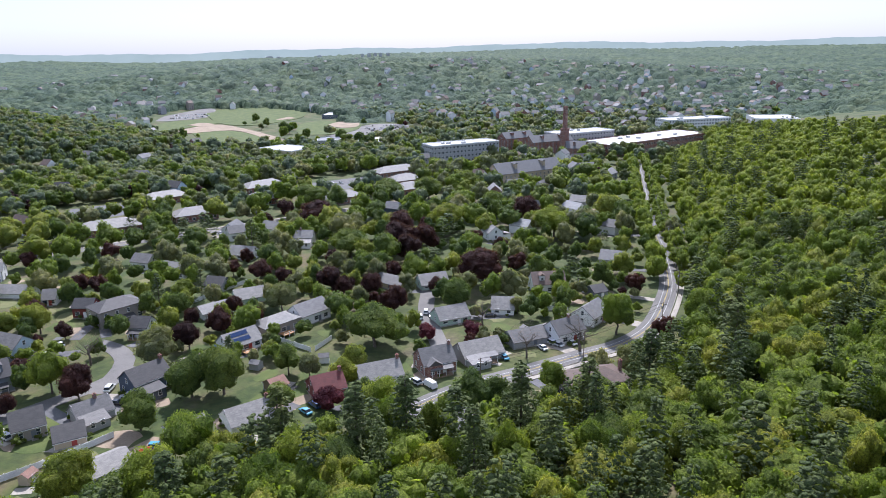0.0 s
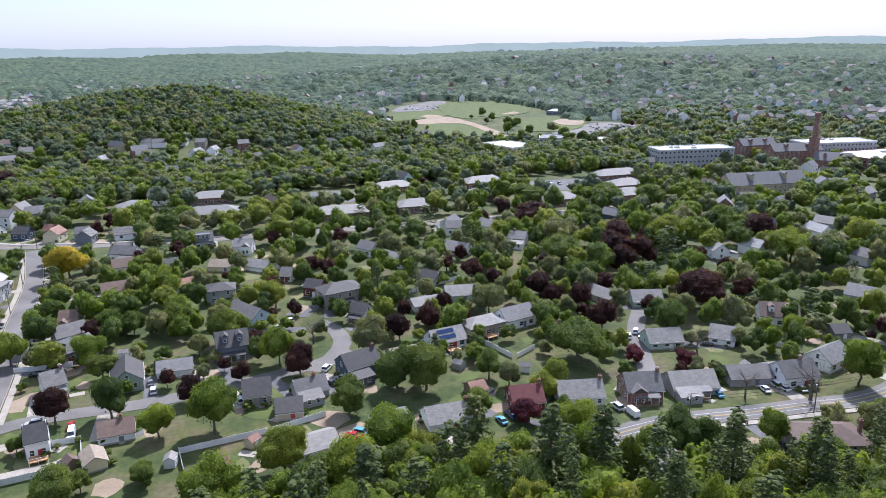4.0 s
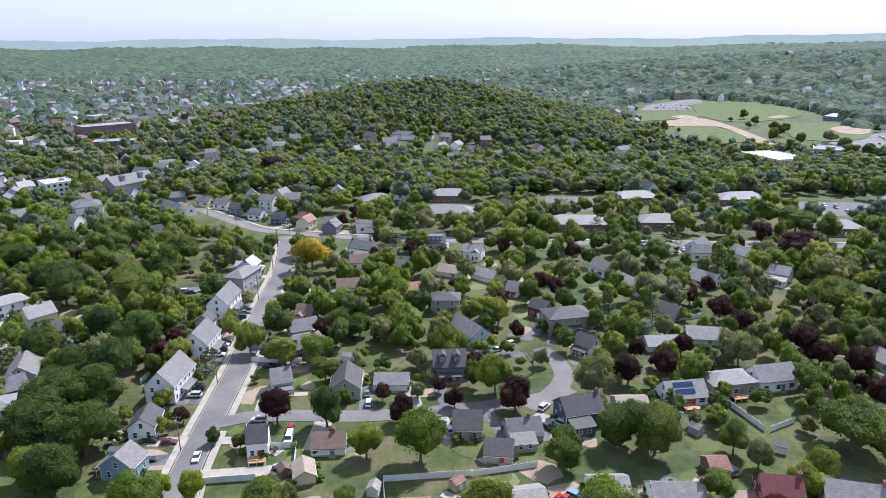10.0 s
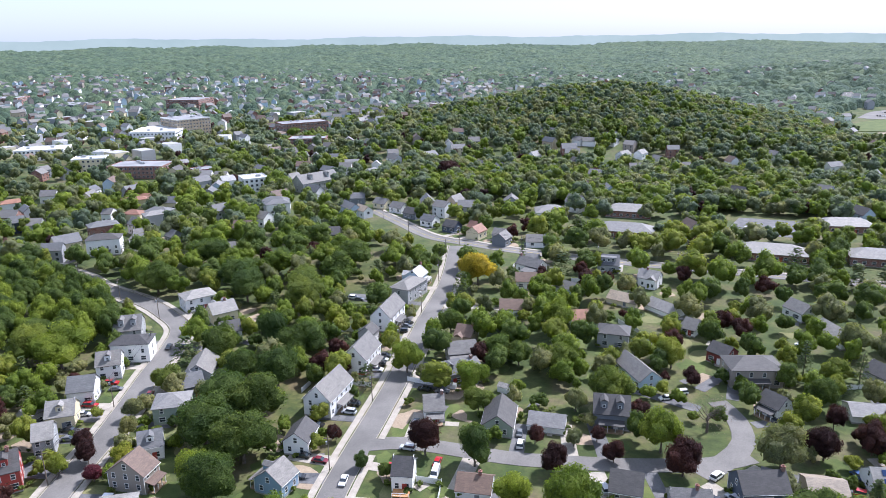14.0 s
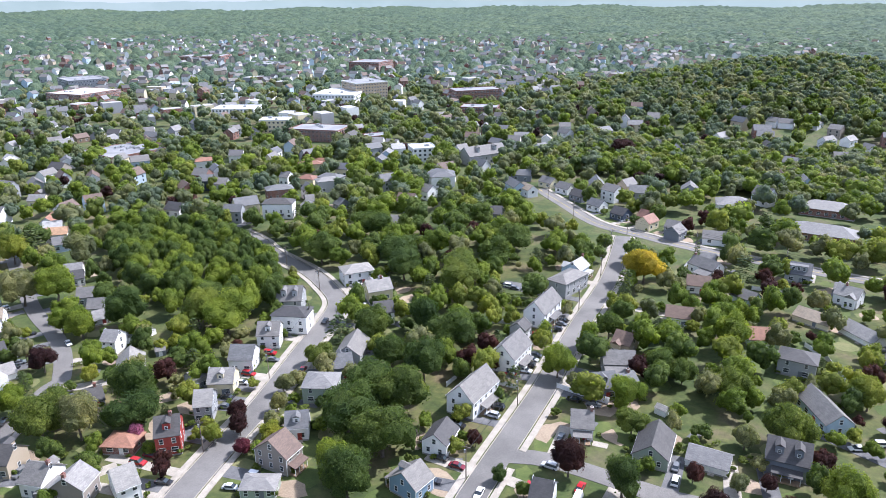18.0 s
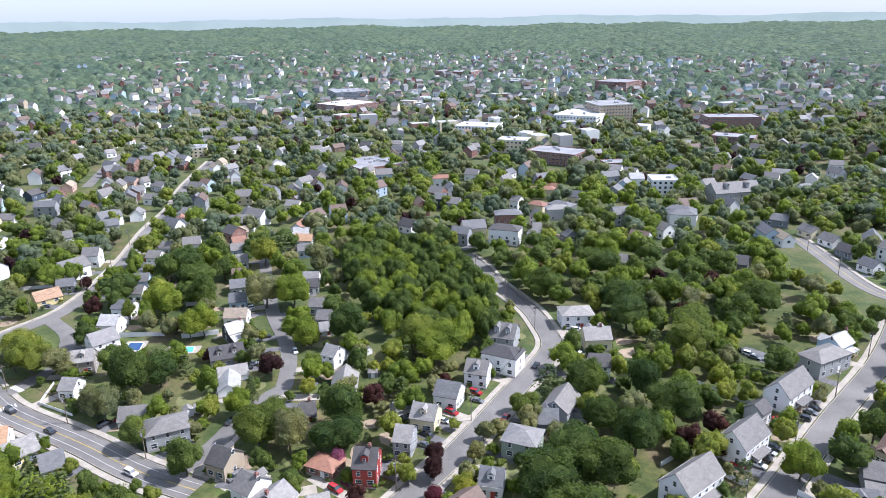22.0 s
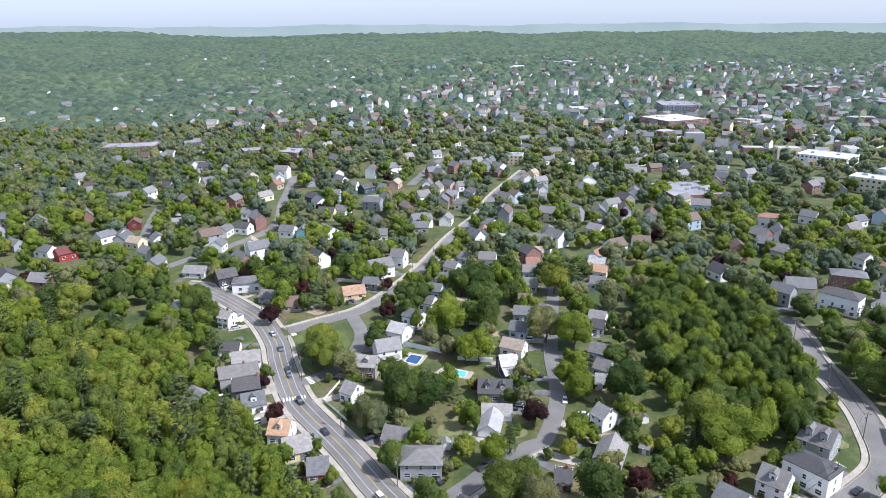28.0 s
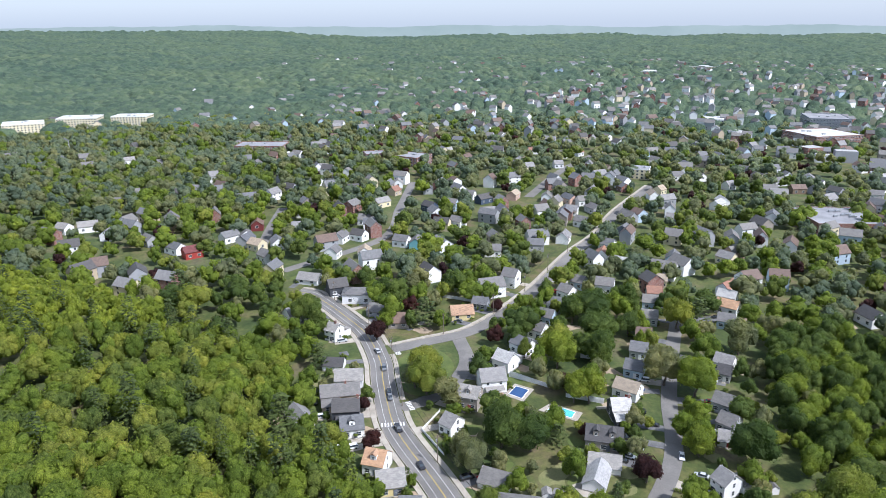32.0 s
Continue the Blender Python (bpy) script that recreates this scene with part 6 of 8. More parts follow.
house(-456.4, 120.0, 81, 10.0, 8.0, 7.5, "white", "grey", lod=2)
house(-523.8, 103.1, 49, 10.0, 8.0, 7.5, "white", "grey", lod=2)
house(-496.6, 214.5, 145, 12.0, 8.0, 7.5, "slate", "slate", lod=2)
house(-463.3, 193.7, 45, 9.0, 8.0, 7.5, "white", "slate", lod=2)
house(-444.5, 185.1, 157, 10.0, 8.0, 7.5, "white", "rust", lod=2)
house(-426.2, 192.1, 49, 10.0, 8.0, 7.5, "white", "white", lod=2)
house(-434.5, 224.8, 155, 11.0, 8.0, 7.5, "lblue", "slate", lod=2)
house(-432.4, 256.4, 33, 10.0, 8.0, 7.5, "cream", "lgrey", lod=2)
house(-442.8, 265.7, 107, 9.0, 8.0, 7.5, "pinky", "grey", lod=2)
house(-488.8, -37.4, 163, 12.0, 8.0, 7.5, "grey", "slate", lod=2)
house(-525.4, -37.1, 7, 11.0, 8.0, 7.5, "barn", "brown", lod=2)
house(-99.5, 396.3, 75, 10.0, 8.0, 7.5, "cream", "rust", lod=2)
house(-82.1, 386.1, 78, 9.0, 8.0, 7.5, "slate", "grey", lod=2)
house(-57.6, 343.3, 156, 13.0, 8.0, 7.5, "white", "grey", lod=1)
house(-1.4, 338.9, 164, 9.0, 8.0, 7.5, "white", "lgrey", lod=1)
house(-120.4, 723.5, 108, 9.0, 8.0, 7.5, "white", "slate", lod=2)
house(-92.3, 740.8, 9, 12.0, 8.0, 7.5, "white", "grey", lod=2)
house(-79.3, 694.8, 149, 10.0, 8.0, 7.5, "white", "grey", lod=2)
house(-50.4, 710.8, 35, 10.0, 8.0, 7.5, "white", "slate", lod=2)
house(-34.7, 653.3, 61, 13.0, 8.0, 7.5, "white", "grey", lod=2)
house(-20.3, 660.1, 65, 11.0, 8.0, 7.5, "white", "lgrey", lod=2)
house(-227.9, 829.2, 157, 13.0, 8.0, 7.5, "white", "grey", lod=2)
house(-264.9, 1077.4, 145, 13.0, 8.0, 7.5, "white", "white", lod=2)
house(-240.8, 928.0, 122, 9.0, 8.0, 7.5, "white", "rust", lod=2)
house(-5.7, 642.5, 133, 10.0, 8.0, 7.5, "white", "grey", lod=2)
house(131.7, 656.1, 34, 13.0, 8.0, 7.5, "white", "slate", lod=2)
house(90.7, 686.1, 128, 10.0, 8.0, 7.5, "white", "grey", lod=2)
house(111.7, 351.3, 49, 12.0, 8.0, 7.5, "white", "slate", lod=2)
house(129.1, 337.8, 113, 11.0, 8.0, 7.5, "white", "lgrey", lod=2)
house(134.7, 308.4, 144, 10.0, 8.0, 7.5, "white", "lgrey", lod=1)
house(207.7, 338.0, 115, 13.0, 8.0, 7.5, "navy", "slate", lod=2)
house(324.6, 336.5, 21, 12.0, 8.0, 7.5, "white", "grey", lod=2)
house(276.4, 290.1, 5, 10.0, 8.0, 7.5, "white", "lgrey", lod=2)
house(218.2, 257.6, 76, 10.0, 8.0, 7.5, "white", "lgrey", lod=1)
house(238.8, 257.8, 112, 11.0, 8.0, 7.5, "white", "white", lod=2)
house(291.4, 271.7, 91, 13.0, 8.0, 7.5, "white", "white", lod=2)
house(308.1, 283.9, 119, 10.0, 8.0, 7.5, "grey", "lgrey", lod=2)
house(275.4, 228.1, 103, 10.0, 8.0, 7.5, "white", "grey", lod=2)
house(-204.0, 459.4, 17, 13.0, 8.0, 7.5, "slate", "slate", lod=2)
house(-108.0, 721.3, 131, 13.0, 8.0, 7.5, "white", "grey", lod=2)
house(-87.7, 726.2, 70, 13.0, 8.0, 7.5, "white", "slate", lod=2)
house(-170.0, 801.5, 111, 11.0, 8.0, 7.5, "white", "grey", lod=2)
house(-162.4, 600.6, 101, 11.0, 8.0, 7.5, "white", "rust", lod=2)
house(-151.2, 600.2, 155, 10.0, 8.0, 7.5, "white", "grey", lod=2)
house(-133.9, 593.8, 7, 9.0, 8.0, 7.5, "grey", "slate", lod=2)
house(-122.8, 593.5, 40, 12.0, 8.0, 7.5, "white", "grey", lod=2)
house(-230.6, 840.0, 161, 9.0, 8.0, 7.5, "white", "grey", lod=2)
house(-225.4, 720.1, 78, 11.0, 8.0, 7.5, "white", "lgrey", lod=2)
house(-246.7, 638.9, 30, 10.0, 8.0, 7.5, "white", "grey", lod=2)
house(-240.3, 583.8, 110, 9.0, 8.0, 7.5, "white", "white", lod=2)
house(-69.2, 692.8, 178, 12.0, 8.0, 7.5, "white", "grey", lod=2)
house(-47.6, 697.2, 72, 12.0, 8.0, 7.5, "white", "slate", lod=2)
house(-33.9, 642.9, 72, 11.0, 8.0, 7.5, "white", "slate", lod=2)
house(-649.9, 359.7, 63, 11.0, 8.0, 7.5, "white", "grey", lod=2)
house(-863.4, 494.6, 168, 11.0, 8.0, 7.5, "white", "slate", lod=2)
house(-659.0, 332.5, 18, 9.0, 8.0, 7.5, "white", "grey", lod=2)
house(-716.4, 341.3, 14, 9.0, 8.0, 7.5, "white", "slate", lod=2)
house(-659.3, 413.0, 178, 9.0, 8.0, 7.5, "white", "grey", lod=2)
house(-625.4, 421.4, 30, 13.0, 8.0, 7.5, "white", "slate", lod=2)
house(-601.7, 461.1, 121, 12.0, 8.0, 7.5, "white", "grey", lod=2)
house(-555.1, 441.0, 147, 10.0, 8.0, 7.5, "white", "grey", lod=2)
house(-746.0, 526.4, 68, 10.0, 8.0, 7.5, "brown", "slate", lod=2)
house(-568.7, 313.4, 178, 11.0, 8.0, 7.5, "white", "white", lod=2)
house(-610.5, 278.4, 132, 9.0, 8.0, 7.5, "cream", "tanr", lod=2)
house(-1027.8, 506.7, 55, 12.0, 8.0, 7.5, "white", "white", lod=2)
house(-973.1, 450.4, 48, 13.0, 8.0, 7.5, "white", "grey", lod=2)
house(-407.7, 432.5, 102, 10.0, 8.0, 7.5, "white", "slate", lod=2)
house(-349.7, 420.5, 18, 12.0, 8.0, 7.5, "brown", "rust", lod=2)
block(-504.5, 366.3, 84, 44.7, 46.0, 8.0, "brick", "flat-roofed brick school building with roof machines", "gravel", floors=1, units=6)
block(-841.5, 550.2, 100, 61.6, 57.4, 14.0, "brick", "red brick four-storey block with a white roof", "membrane", floors=4, units=3)
block(-968.9, 628.7, 72, 49.4, 60.0, 16.0, "slate", "dark grey apartment block with balconies", "gravel", floors=4, units=3)
block(-551.2, 736.3, 63, 42.0, 43.4, 22.0, "tbrick", "tan brick mid-rise apartment tower", "gravel", floors=6, units=3)
block(-558.9, 698.7, 23, 49.9, 59.7, 13.0, "white", "white three-storey commercial block", "membrane", floors=3, units=4)
block(-409.2, 761.4, 47, 55.0, 29.8, 16.0, "brick", "dark brown brick apartment block", "gravel", floors=4, units=3)
block(-755.6, 1020.3, 12, 55.0, 60.0, 18.0, "brick", "dark brick mid-rise far off in town", "gravel", floors=5, units=1)
block(-426.6, 510.0, 16, 47.0, 30.4, 10.0, "brick", "row of red brick flats with flat roofs", "gravel", floors=3, units=3)
block(-487.2, 516.8, 31, 27.7, 19.6, 12.0, "cream", "cream three-storey apartment block", "membrane", floors=3, units=2)
block(-364.5, 509.4, 57, 19.9, 16.2, 9.0, "brick", "red brick flats with a flat roof", "gravel", floors=2, units=1)
block(-589.6, 563.5, 31, 44.5, 33.0, 10.0, "white", "white apartment block with balconies", "membrane", floors=3, units=2)
block(-1199.6, 1046.6, 26, 88.9, 60.0, 10.0, "brick", "long brick commercial block far off", "gravel", floors=2, units=1)
block(-1906.2, 1331.1, 23, 127.9, 60.0, 10.0, "grey", "long commercial block far off in town", "membrane", floors=2, units=1)
block(-986.4, 990.7, 4, 77.0, 54.4, 9.0, "slate", "dark flat-roofed commercial block", "gravel", floors=2, units=1)
block(-359.2, 683.1, 20, 38.0, 24.8, 10.0, "brick", "brick flats with flat roof", "gravel", floors=3, units=1)
block(-300.1, 482.6, 46, 18.7, 19.6, 10.0, "white", "white three-storey house block with flat roof", "membrane", floors=3, units=1)
block(364.2, 486.7, -7, 66.1, 22.1, 16.0, "grey", "grey four-storey apartment block with pale roof", "membrane", floors=4, units=4)
block(504.1, 479.6, -6, 66.4, 26.1, 16.0, "grey", "long grey apartment block beside the mill", "membrane", floors=4, units=3)
block(551.8, 436.9, 1, 145.7, 41.7, 10.0, "brick", "low brick mill building with a white roof", "membrane", floors=2, units=6)
block(708.0, 498.6, -19, 82.2, 28.3, 14.0, "white", "white four-storey apartment block", "membrane", floors=4, units=3)
block(796.5, 453.5, -44, 47.7, 48.8, 8.0, "white", "long white warehouse roof", "membrane", floors=1, units=1)
block(246.3, 599.4, 20, 31.5, 43.9, 10.0, "cream", "pale windowless ice rink building with a white roof", "membrane", floors=1, units=0)
block(469.0, 960.2, -38, 24.2, 49.9, 5.0, "slate", "low pavilion beside the ball field", "membrane", floors=1, units=0)
block(324.9, 675.6, -25, 24.8, 28.2, 5.0, "grey", "low grey service building", "gravel", floors=1, units=2)
block(345.3, 631.0, -20, 38.9, 46.7, 6.0, "tan", "low commercial building with a pale roof", "membrane", floors=1, units=3)
block(-969.0, -416.0, 115, 46.4, 37.4, 14.0, "cream", "long cream five-storey apartment slab in the woods", "membrane", floors=5, units=2)
block(-1026.4, -370.5, 98, 50.4, 38.2, 14.0, "cream", "long cream five-storey apartment slab in the woods", "membrane", floors=5, units=2)
block(-1045.3, -308.1, 90, 46.6, 33.3, 14.0, "cream", "long cream five-storey apartment slab in the woods", "membrane", floors=5, units=2)
block(-830.3, -91.2, 85, 52.8, 30.1, 10.0, "brick", "red brick apartment block among trees", "gravel", floors=3, units=2)
block(-776.0, 34.8, 103, 21.3, 20.3, 9.0, "brick", "red brick flats among houses", "gravel", floors=3, units=1)
block(-758.5, 74.3, 55, 28.3, 28.3, 9.0, "brick", "red brick flats among houses", "gravel", floors=3, units=1)
block(-1805.4, 633.0, 69, 101.0, 60.0, 8.0, "white", "long low white building far off", "membrane", floors=1, units=0)
block(-1961.7, 843.1, 63, 131.8, 60.0, 9.0, "cream", "long low factory building far off", "membrane", floors=2, units=0)
block(-676.1, 283.3, 67, 16.4, 17.2, 9.0, "cream", "pale three-storey flats on a street", "gravel", floors=3, units=1)
block(-1016.0, 496.4, 68, 26.4, 37.5, 9.0, "white", "white flat-roofed block in town", "membrane", floors=2, units=1)
house(56.4, 399.2, -1, 33.9, 16.0, 8.0, "brick", "lgrey", style="hip", lod=1, words="long brick garden apartment building with a pale hipped roof", group="garden apartment buildings")
house(103.4, 466.4, 8, 30.2, 15.0, 8.0, "brick", "lgrey", style="hip", lod=1, words="long brick garden apartment building with a pale hipped roof", group="garden apartment buildings")
house(105.0, 402.8, -1, 24.9, 15.0, 8.0, "brick", "lgrey", style="hip", lod=1, words="long brick garden apartment building with a pale hipped roof", group="garden apartment buildings")
house(171.4, 464.6, 8, 31.3, 15.0, 8.0, "brick", "lgrey", style="hip", lod=1, words="long brick garden apartment building with a pale hipped roof", group="garden apartment buildings")
house(154.7, 422.5, -11, 20.4, 16.0, 8.0, "brick", "lgrey", style="hip", lod=1, words="long brick garden apartment building with a pale hipped roof", group="garden apartment buildings")
house(197.5, 391.6, -1, 27.5, 15.0, 8.0, "brick", "lgrey", style="hip", lod=1, words="long brick garden apartment building with a pale hipped roof", group="garden apartment buildings")
house(279.5, 459.4, 1, 37.9, 16.0, 8.0, "brick", "lgrey", style="hip", lod=1, words="long brick garden apartment building with a pale hipped roof", group="garden apartment buildings")
house(264.8, 421.0, -1, 24.9, 16.0, 8.0, "brick", "lgrey", style="hip", lod=1, words="long brick garden apartment building with a pale hipped roof", group="garden apartment buildings")
house(248.9, 390.5, -1, 23.7, 16.0, 8.0, "brick", "lgrey", style="hip", lod=1, words="long brick garden apartment building with a pale hipped roof", group="garden apartment buildings")
house(-19.0, 471.3, -1, 27.8, 15.0, 8.0, "brick", "lgrey", style="hip", lod=1, words="long brick garden apartment building with a pale hipped roof", group="garden apartment buildings")
house(-18.4, 423.4, -1, 33.2, 16.0, 8.0, "brick", "lgrey", style="hip", lod=1, words="long brick garden apartment building with a pale hipped roof", group="garden apartment buildings")
house(-66.3, 456.0, 15, 19.8, 15.0, 8.0, "white", "lgrey", style="hip", lod=1, words="long brick garden apartment building with a pale hipped roof", group="garden apartment buildings")
house(444.3, 506.1, -3, 34.1, 14.0, 18.0, "brick", "slate", lod=1, floors=4, dormer=-1, words="old brick mill wing with a slate gabled roof", group="mill buildings")
house(458.0, 474.3, -9, 44.8, 15.0, 17.0, "brick", "slate", lod=1, floors=4, dormer=-1, words="old brick mill wing with a slate gabled roof", group="mill buildings")
house(461.5, 435.7, -43, 26.5, 15.0, 14.0, "brick", "slate", lod=1, floors=4, dormer=-1, words="old brick mill wing with a slate gabled roof", group="mill buildings")
house(347.4, 380.7, -4, 58.6, 18.0, 14.0, "tbrick", "slate", lod=1, floors=4, dormer=-1, words="old brick mill wing with a slate gabled roof", group="mill buildings")

# ---------------------------------------------------------------- vehicles
car(-93.4, 265.6, 4, "black", "sedan", 0.12)
car(-92.7, 262.3, 3, "grey", "sedan", 0.12)
car(-92.6, 256.9, 191, "black", "suv", 0.12)
car(-90.9, 234.7, 9, "grey", "sedan", 0.12)
car(-90.6, 231.3, 5, "silver", "sedan", 0.12)
car(-89.9, 227.0, 191, "black", "suv", 0.12)
car(-89.3, 223.0, 6, "white", "suv", 0.12)
car(-87.0, 198.6, 188, "black", "suv", 0.12)
car(-86.3, 193.9, 182, "silver", "suv", 0.12)
car(-92.4, 184.1, 6, "black", "suv", 0.12)
car(-68.7, 214.4, 183, "black", "sedan", 0.12)
car(-62.4, 214.7, 6, "grey", "suv", 0.12)
car(-75.1, 246.3, 189, "silver", "suv", 0.12)
car(-61.8, 180.1, 182, "silver", "suv", 0.2)
car(-82.9, 167.7, 6, "wine", "sedan", 0.12)
car(-172.1, 218.5, 292, "black", "sedan", 0.2)
car(-166.4, 220.4, 21, "black", "sedan", 0.12)
car(-170.1, 238.1, 28, "white", "sedan", 0.12)
car(-171.8, 188.6, 20, "red", "suv", 0.12)
car(-167.4, 185.6, 23, "grey", "sedan", 0.12)
car(-153.5, 185.3, 294, "red", "sedan", 0.2)
car(-165.1, 169.2, 24, "silver", "sedan", 0.12)
car(-130.4, 285.5, 185, "black", "sedan", 0.12)
car(-126.4, 285.7, 5, "white", "suv", 0.12)
car(-123.6, 285.0, 7, "grey", "sedan", 0.12)
car(-118.9, 287.0, 190, "white", "suv", 0.12)
car(-115.5, 285.4, 11, "grey", "suv", 0.12)
car(-113.0, 286.3, 191, "white", "sedan", 0.12)
car(-325.7, 53.6, 198, "silver", "sedan", 0.2)
car(-309.4, 57.0, 4, "grey", "suv", 0.2)
car(-289.4, 59.4, 4, "black", "sedan", 0.2)
car(-233.7, 85.0, 110, "black", "suv", 0.12)
car(-282.1, 30.6, 274, "black", "sedan", 0.12)
car(-285.3, 59.9, 5, "grey", "sedan", 0.2)
car(-262.9, 63.2, 19, "black", "suv", 0.2)
car(-240.7, 70.7, 20, "black", "sedan", 0.2)
car(-201.5, 83.9, 19, "white", "suv", 0.2)
car(-217.8, 106.3, 39, "black", "sedan", 0.12)
car(-213.6, 105.4, 37, "silver", "sedan", 0.12)
car(-205.8, 101.6, 27, "black", "suv", 0.12)
car(-209.0, 116.6, 301, "black", "sedan", 0.2)
car(20.5, 190.6, 57, "white", "suv", 0.2)
car(20.5, 179.6, 320, "black", "sedan", 0.12)
car(55.6, 201.1, 302, "blue", "sedan", 0.12)
car(105.2, 208.4, 324, "silver", "suv", 0.12)
car(125.9, 183.9, 66, "white", "suv", 0.2)
car(21.9, 146.7, 145, "red", "pickup", 0.12)
car(24.2, 148.2, 324, "sky", "suv", 0.12)
car(62.2, 143.1, 99, "sky", "sedan", 0.12)
car(54.4, 285.8, 206, "white", "suv", 0.12)
car(11.7, 234.9, 208, "white", "suv", 0.12)
car(7.1, 230.1, 209, "white", "sedan", 0.12)
car(99.5, 218.3, 150, "grey", "sedan", 0.12)
car(-51.7, 176.2, 93, "red", "sedan", 0.12)
car(-50.6, 170.9, 275, "white", "van", 0.12)
car(-72.6, 161.0, 280, "white", "sedan", 0.2)
car(-31.8, 191.1, 95, "white", "suv", 0.12)
car(96.3, 140.3, 96, "silver", "suv", 0.12)
car(98.6, 136.0, 94, "white", "van", 0.12)
car(65.9, 144.9, 96, "blue", "suv", 0.12)
car(143.6, 136.4, 81, "white", "sedan", 0.12)
car(148.7, 138.1, 88, "white", "suv", 0.12)
car(154.1, 133.6, 84, "white", "sedan", 0.12)
car(128.7, 138.2, 80, "sky", "sedan", 0.12)
car(130.7, 187.0, 53, "white", "suv", 0.2)
car(130.4, 183.6, 248, "grey", "sedan", 0.2)
car(-240.8, 156.5, 342, "white", "sedan", 0.2)
car(-246.6, 143.3, 249, "white", "suv", 0.12)
car(-144.7, 123.1, 21, "black", "sedan", 0.12)
car(-128.1, 130.6, 21, "silver", "sedan", 0.12)
car(-157.3, 128.8, 15, "wine", "sedan", 0.12)
car(-230.3, 158.8, 240, "silver", "sedan", 0.12)
car(-241.9, 139.3, 58, "white", "sedan", 0.12)
car(-260.5, 153.5, 70, "black", "sedan", 0.12)
car(-269.0, 151.5, 252, "black", "suv", 0.12)
car(-378.1, 136.6, 237, "silver", "suv", 0.12)
car(54.7, 458.3, 91, "black", "sedan", 0.12)
car(57.4, 450.5, 268, "silver", "suv", 0.12)
car(61.9, 447.2, 87, "black", "suv", 0.12)
car(65.8, 458.1, 265, "white", "sedan", 0.12)
car(49.3, 454.0, 86, "white", "suv", 0.12)
car(222.9, 457.8, 271, "white", "sedan", 0.12)
car(227.6, 452.1, 267, "silver", "suv", 0.12)
car(215.5, 446.9, 88, "black", "suv", 0.12)
car(229.6, 441.2, 269, "white", "sedan", 0.12)
car(240.1, 443.1, 94, "silver", "sedan", 0.12)
car(231.8, 435.9, 93, "grey", "suv", 0.12)
car(46.0, 445.4, 269, "red", "sedan", 0.12)
car(429.5, 783.6, 138, "white", "sedan", 0.12)
car(421.5, 753.3, 131, "grey", "suv", 0.12)
car(441.3, 767.5, 136, "silver", "suv", 0.12)
car(436.8, 738.3, 133, "white", "suv", 0.12)
car(465.0, 766.6, 135, "black", "sedan", 0.12)
car(385.0, 720.8, 313, "white", "suv", 0.12)
car(403.1, 712.1, 135, "silver", "sedan", 0.12)
car(295.0, 1085.2, 270, "white", "suv", 0.12)
car(315.5, 1108.3, 269, "grey", "suv", 0.12)
car(286.8, 1097.6, 88, "black", "sedan", 0.12)
car(329.3, 1126.4, 315, "silver", "suv", 0.12)

# ---------------------------------------------------------------- fences and hedges
fence([(-129.8, 250.9), (-106.7, 252.5)])
fence([(-70.2, 219.7), (-58.9, 219.0)])
fence([(-0.4, 156.4), (-22.3, 153.0), (-20.6, 142.6)])
fence([(-54.5, 166.9), (-47.7, 167.2), (-45.4, 154.8)])
fence([(-67.4, 150.3), (-54.3, 152.5)])
fence([(-76.2, 218.9), (-58.9, 217.8)])
fence([(-0.3, 156.0), (16.3, 160.9)])
fence([(73.2, 201.0), (77.0, 190.1), (80.5, 180.2)])
fence([(82.1, 180.2), (90.8, 185.5)])
fence([(-26.9, 267.3), (-17.3, 280.9)])
fence([(-11.9, 289.3), (-4.1, 281.7), (2.0, 268.2)])
fence([(72.9, 258.0), (89.2, 264.6)])
fence([(61.6, 252.1), (72.7, 257.4)])
fence([(-281.8, 128.6), (-277.4, 140.7)])
fence([(-301.4, 108.3), (-289.2, 122.7)])
fence([(-314.9, 140.7), (-310.9, 149.6)])
fence([(-282.2, 127.1), (-276.4, 140.2)])
fence([(-299.9, 107.8), (-289.7, 122.5)])
fence([(-274.5, 78.5), (-262.0, 71.5), (-246.5, 78.5)], h=1.1)
fence([(-242.5, 40.0), (-245.5, 48.3)])
fence([(203.7, 180.4), (194.0, 168.3), (198.7, 161.5)])
fence([(168.3, 162.8), (175.7, 157.3)])
fence([(-106.9, 201.7), (-106.7, 207.9)])
fence([(-94.0, 211.2), (-86.1, 211.6)])
fence([(-67.8, 337.2), (-66.7, 364.7)])
fence([(-46.9, 319.2), (-36.0, 318.3)])
fence([(-36.8, 334.7), (-25.1, 336.2)])
fence([(-243.9, 39.1), (-246.4, 48.0)])
fence([(-388.3, 85.5), (-381.2, 99.5)])
hedge([(-123.4, 267.6), (-110.4, 270.5)])
hedge([(-123.8, 276.5), (-110.8, 280.8)])
hedge([(-223.9, 147.3), (-219.6, 155.1)])
hedge([(-125.2, 275.4), (-111.3, 273.4)])
hedge([(-38.3, 203.6), (-31.6, 204.7), (-25.5, 214.5)])
shed(-43.5, 221.2, 164, 3.4, 2.8, "white", "lgrey")
shed(-24.0, 148.5, 83, 3.4, 2.8, "white", "lgrey")
shed(-223.0, 108.2, 173, 3.4, 2.8, "white", "lgrey")
shed(-222.4, 112.0, 49, 3.4, 2.8, "white", "lgrey")
shed(-47.8, 155.0, 124, 3.4, 2.8, "brown", "brown")
shed(-206.2, 170.8, 124, 3.4, 2.8, "slate", "grey")
shed(10.8, 176.3, 133, 3.4, 2.8, "white", "white")
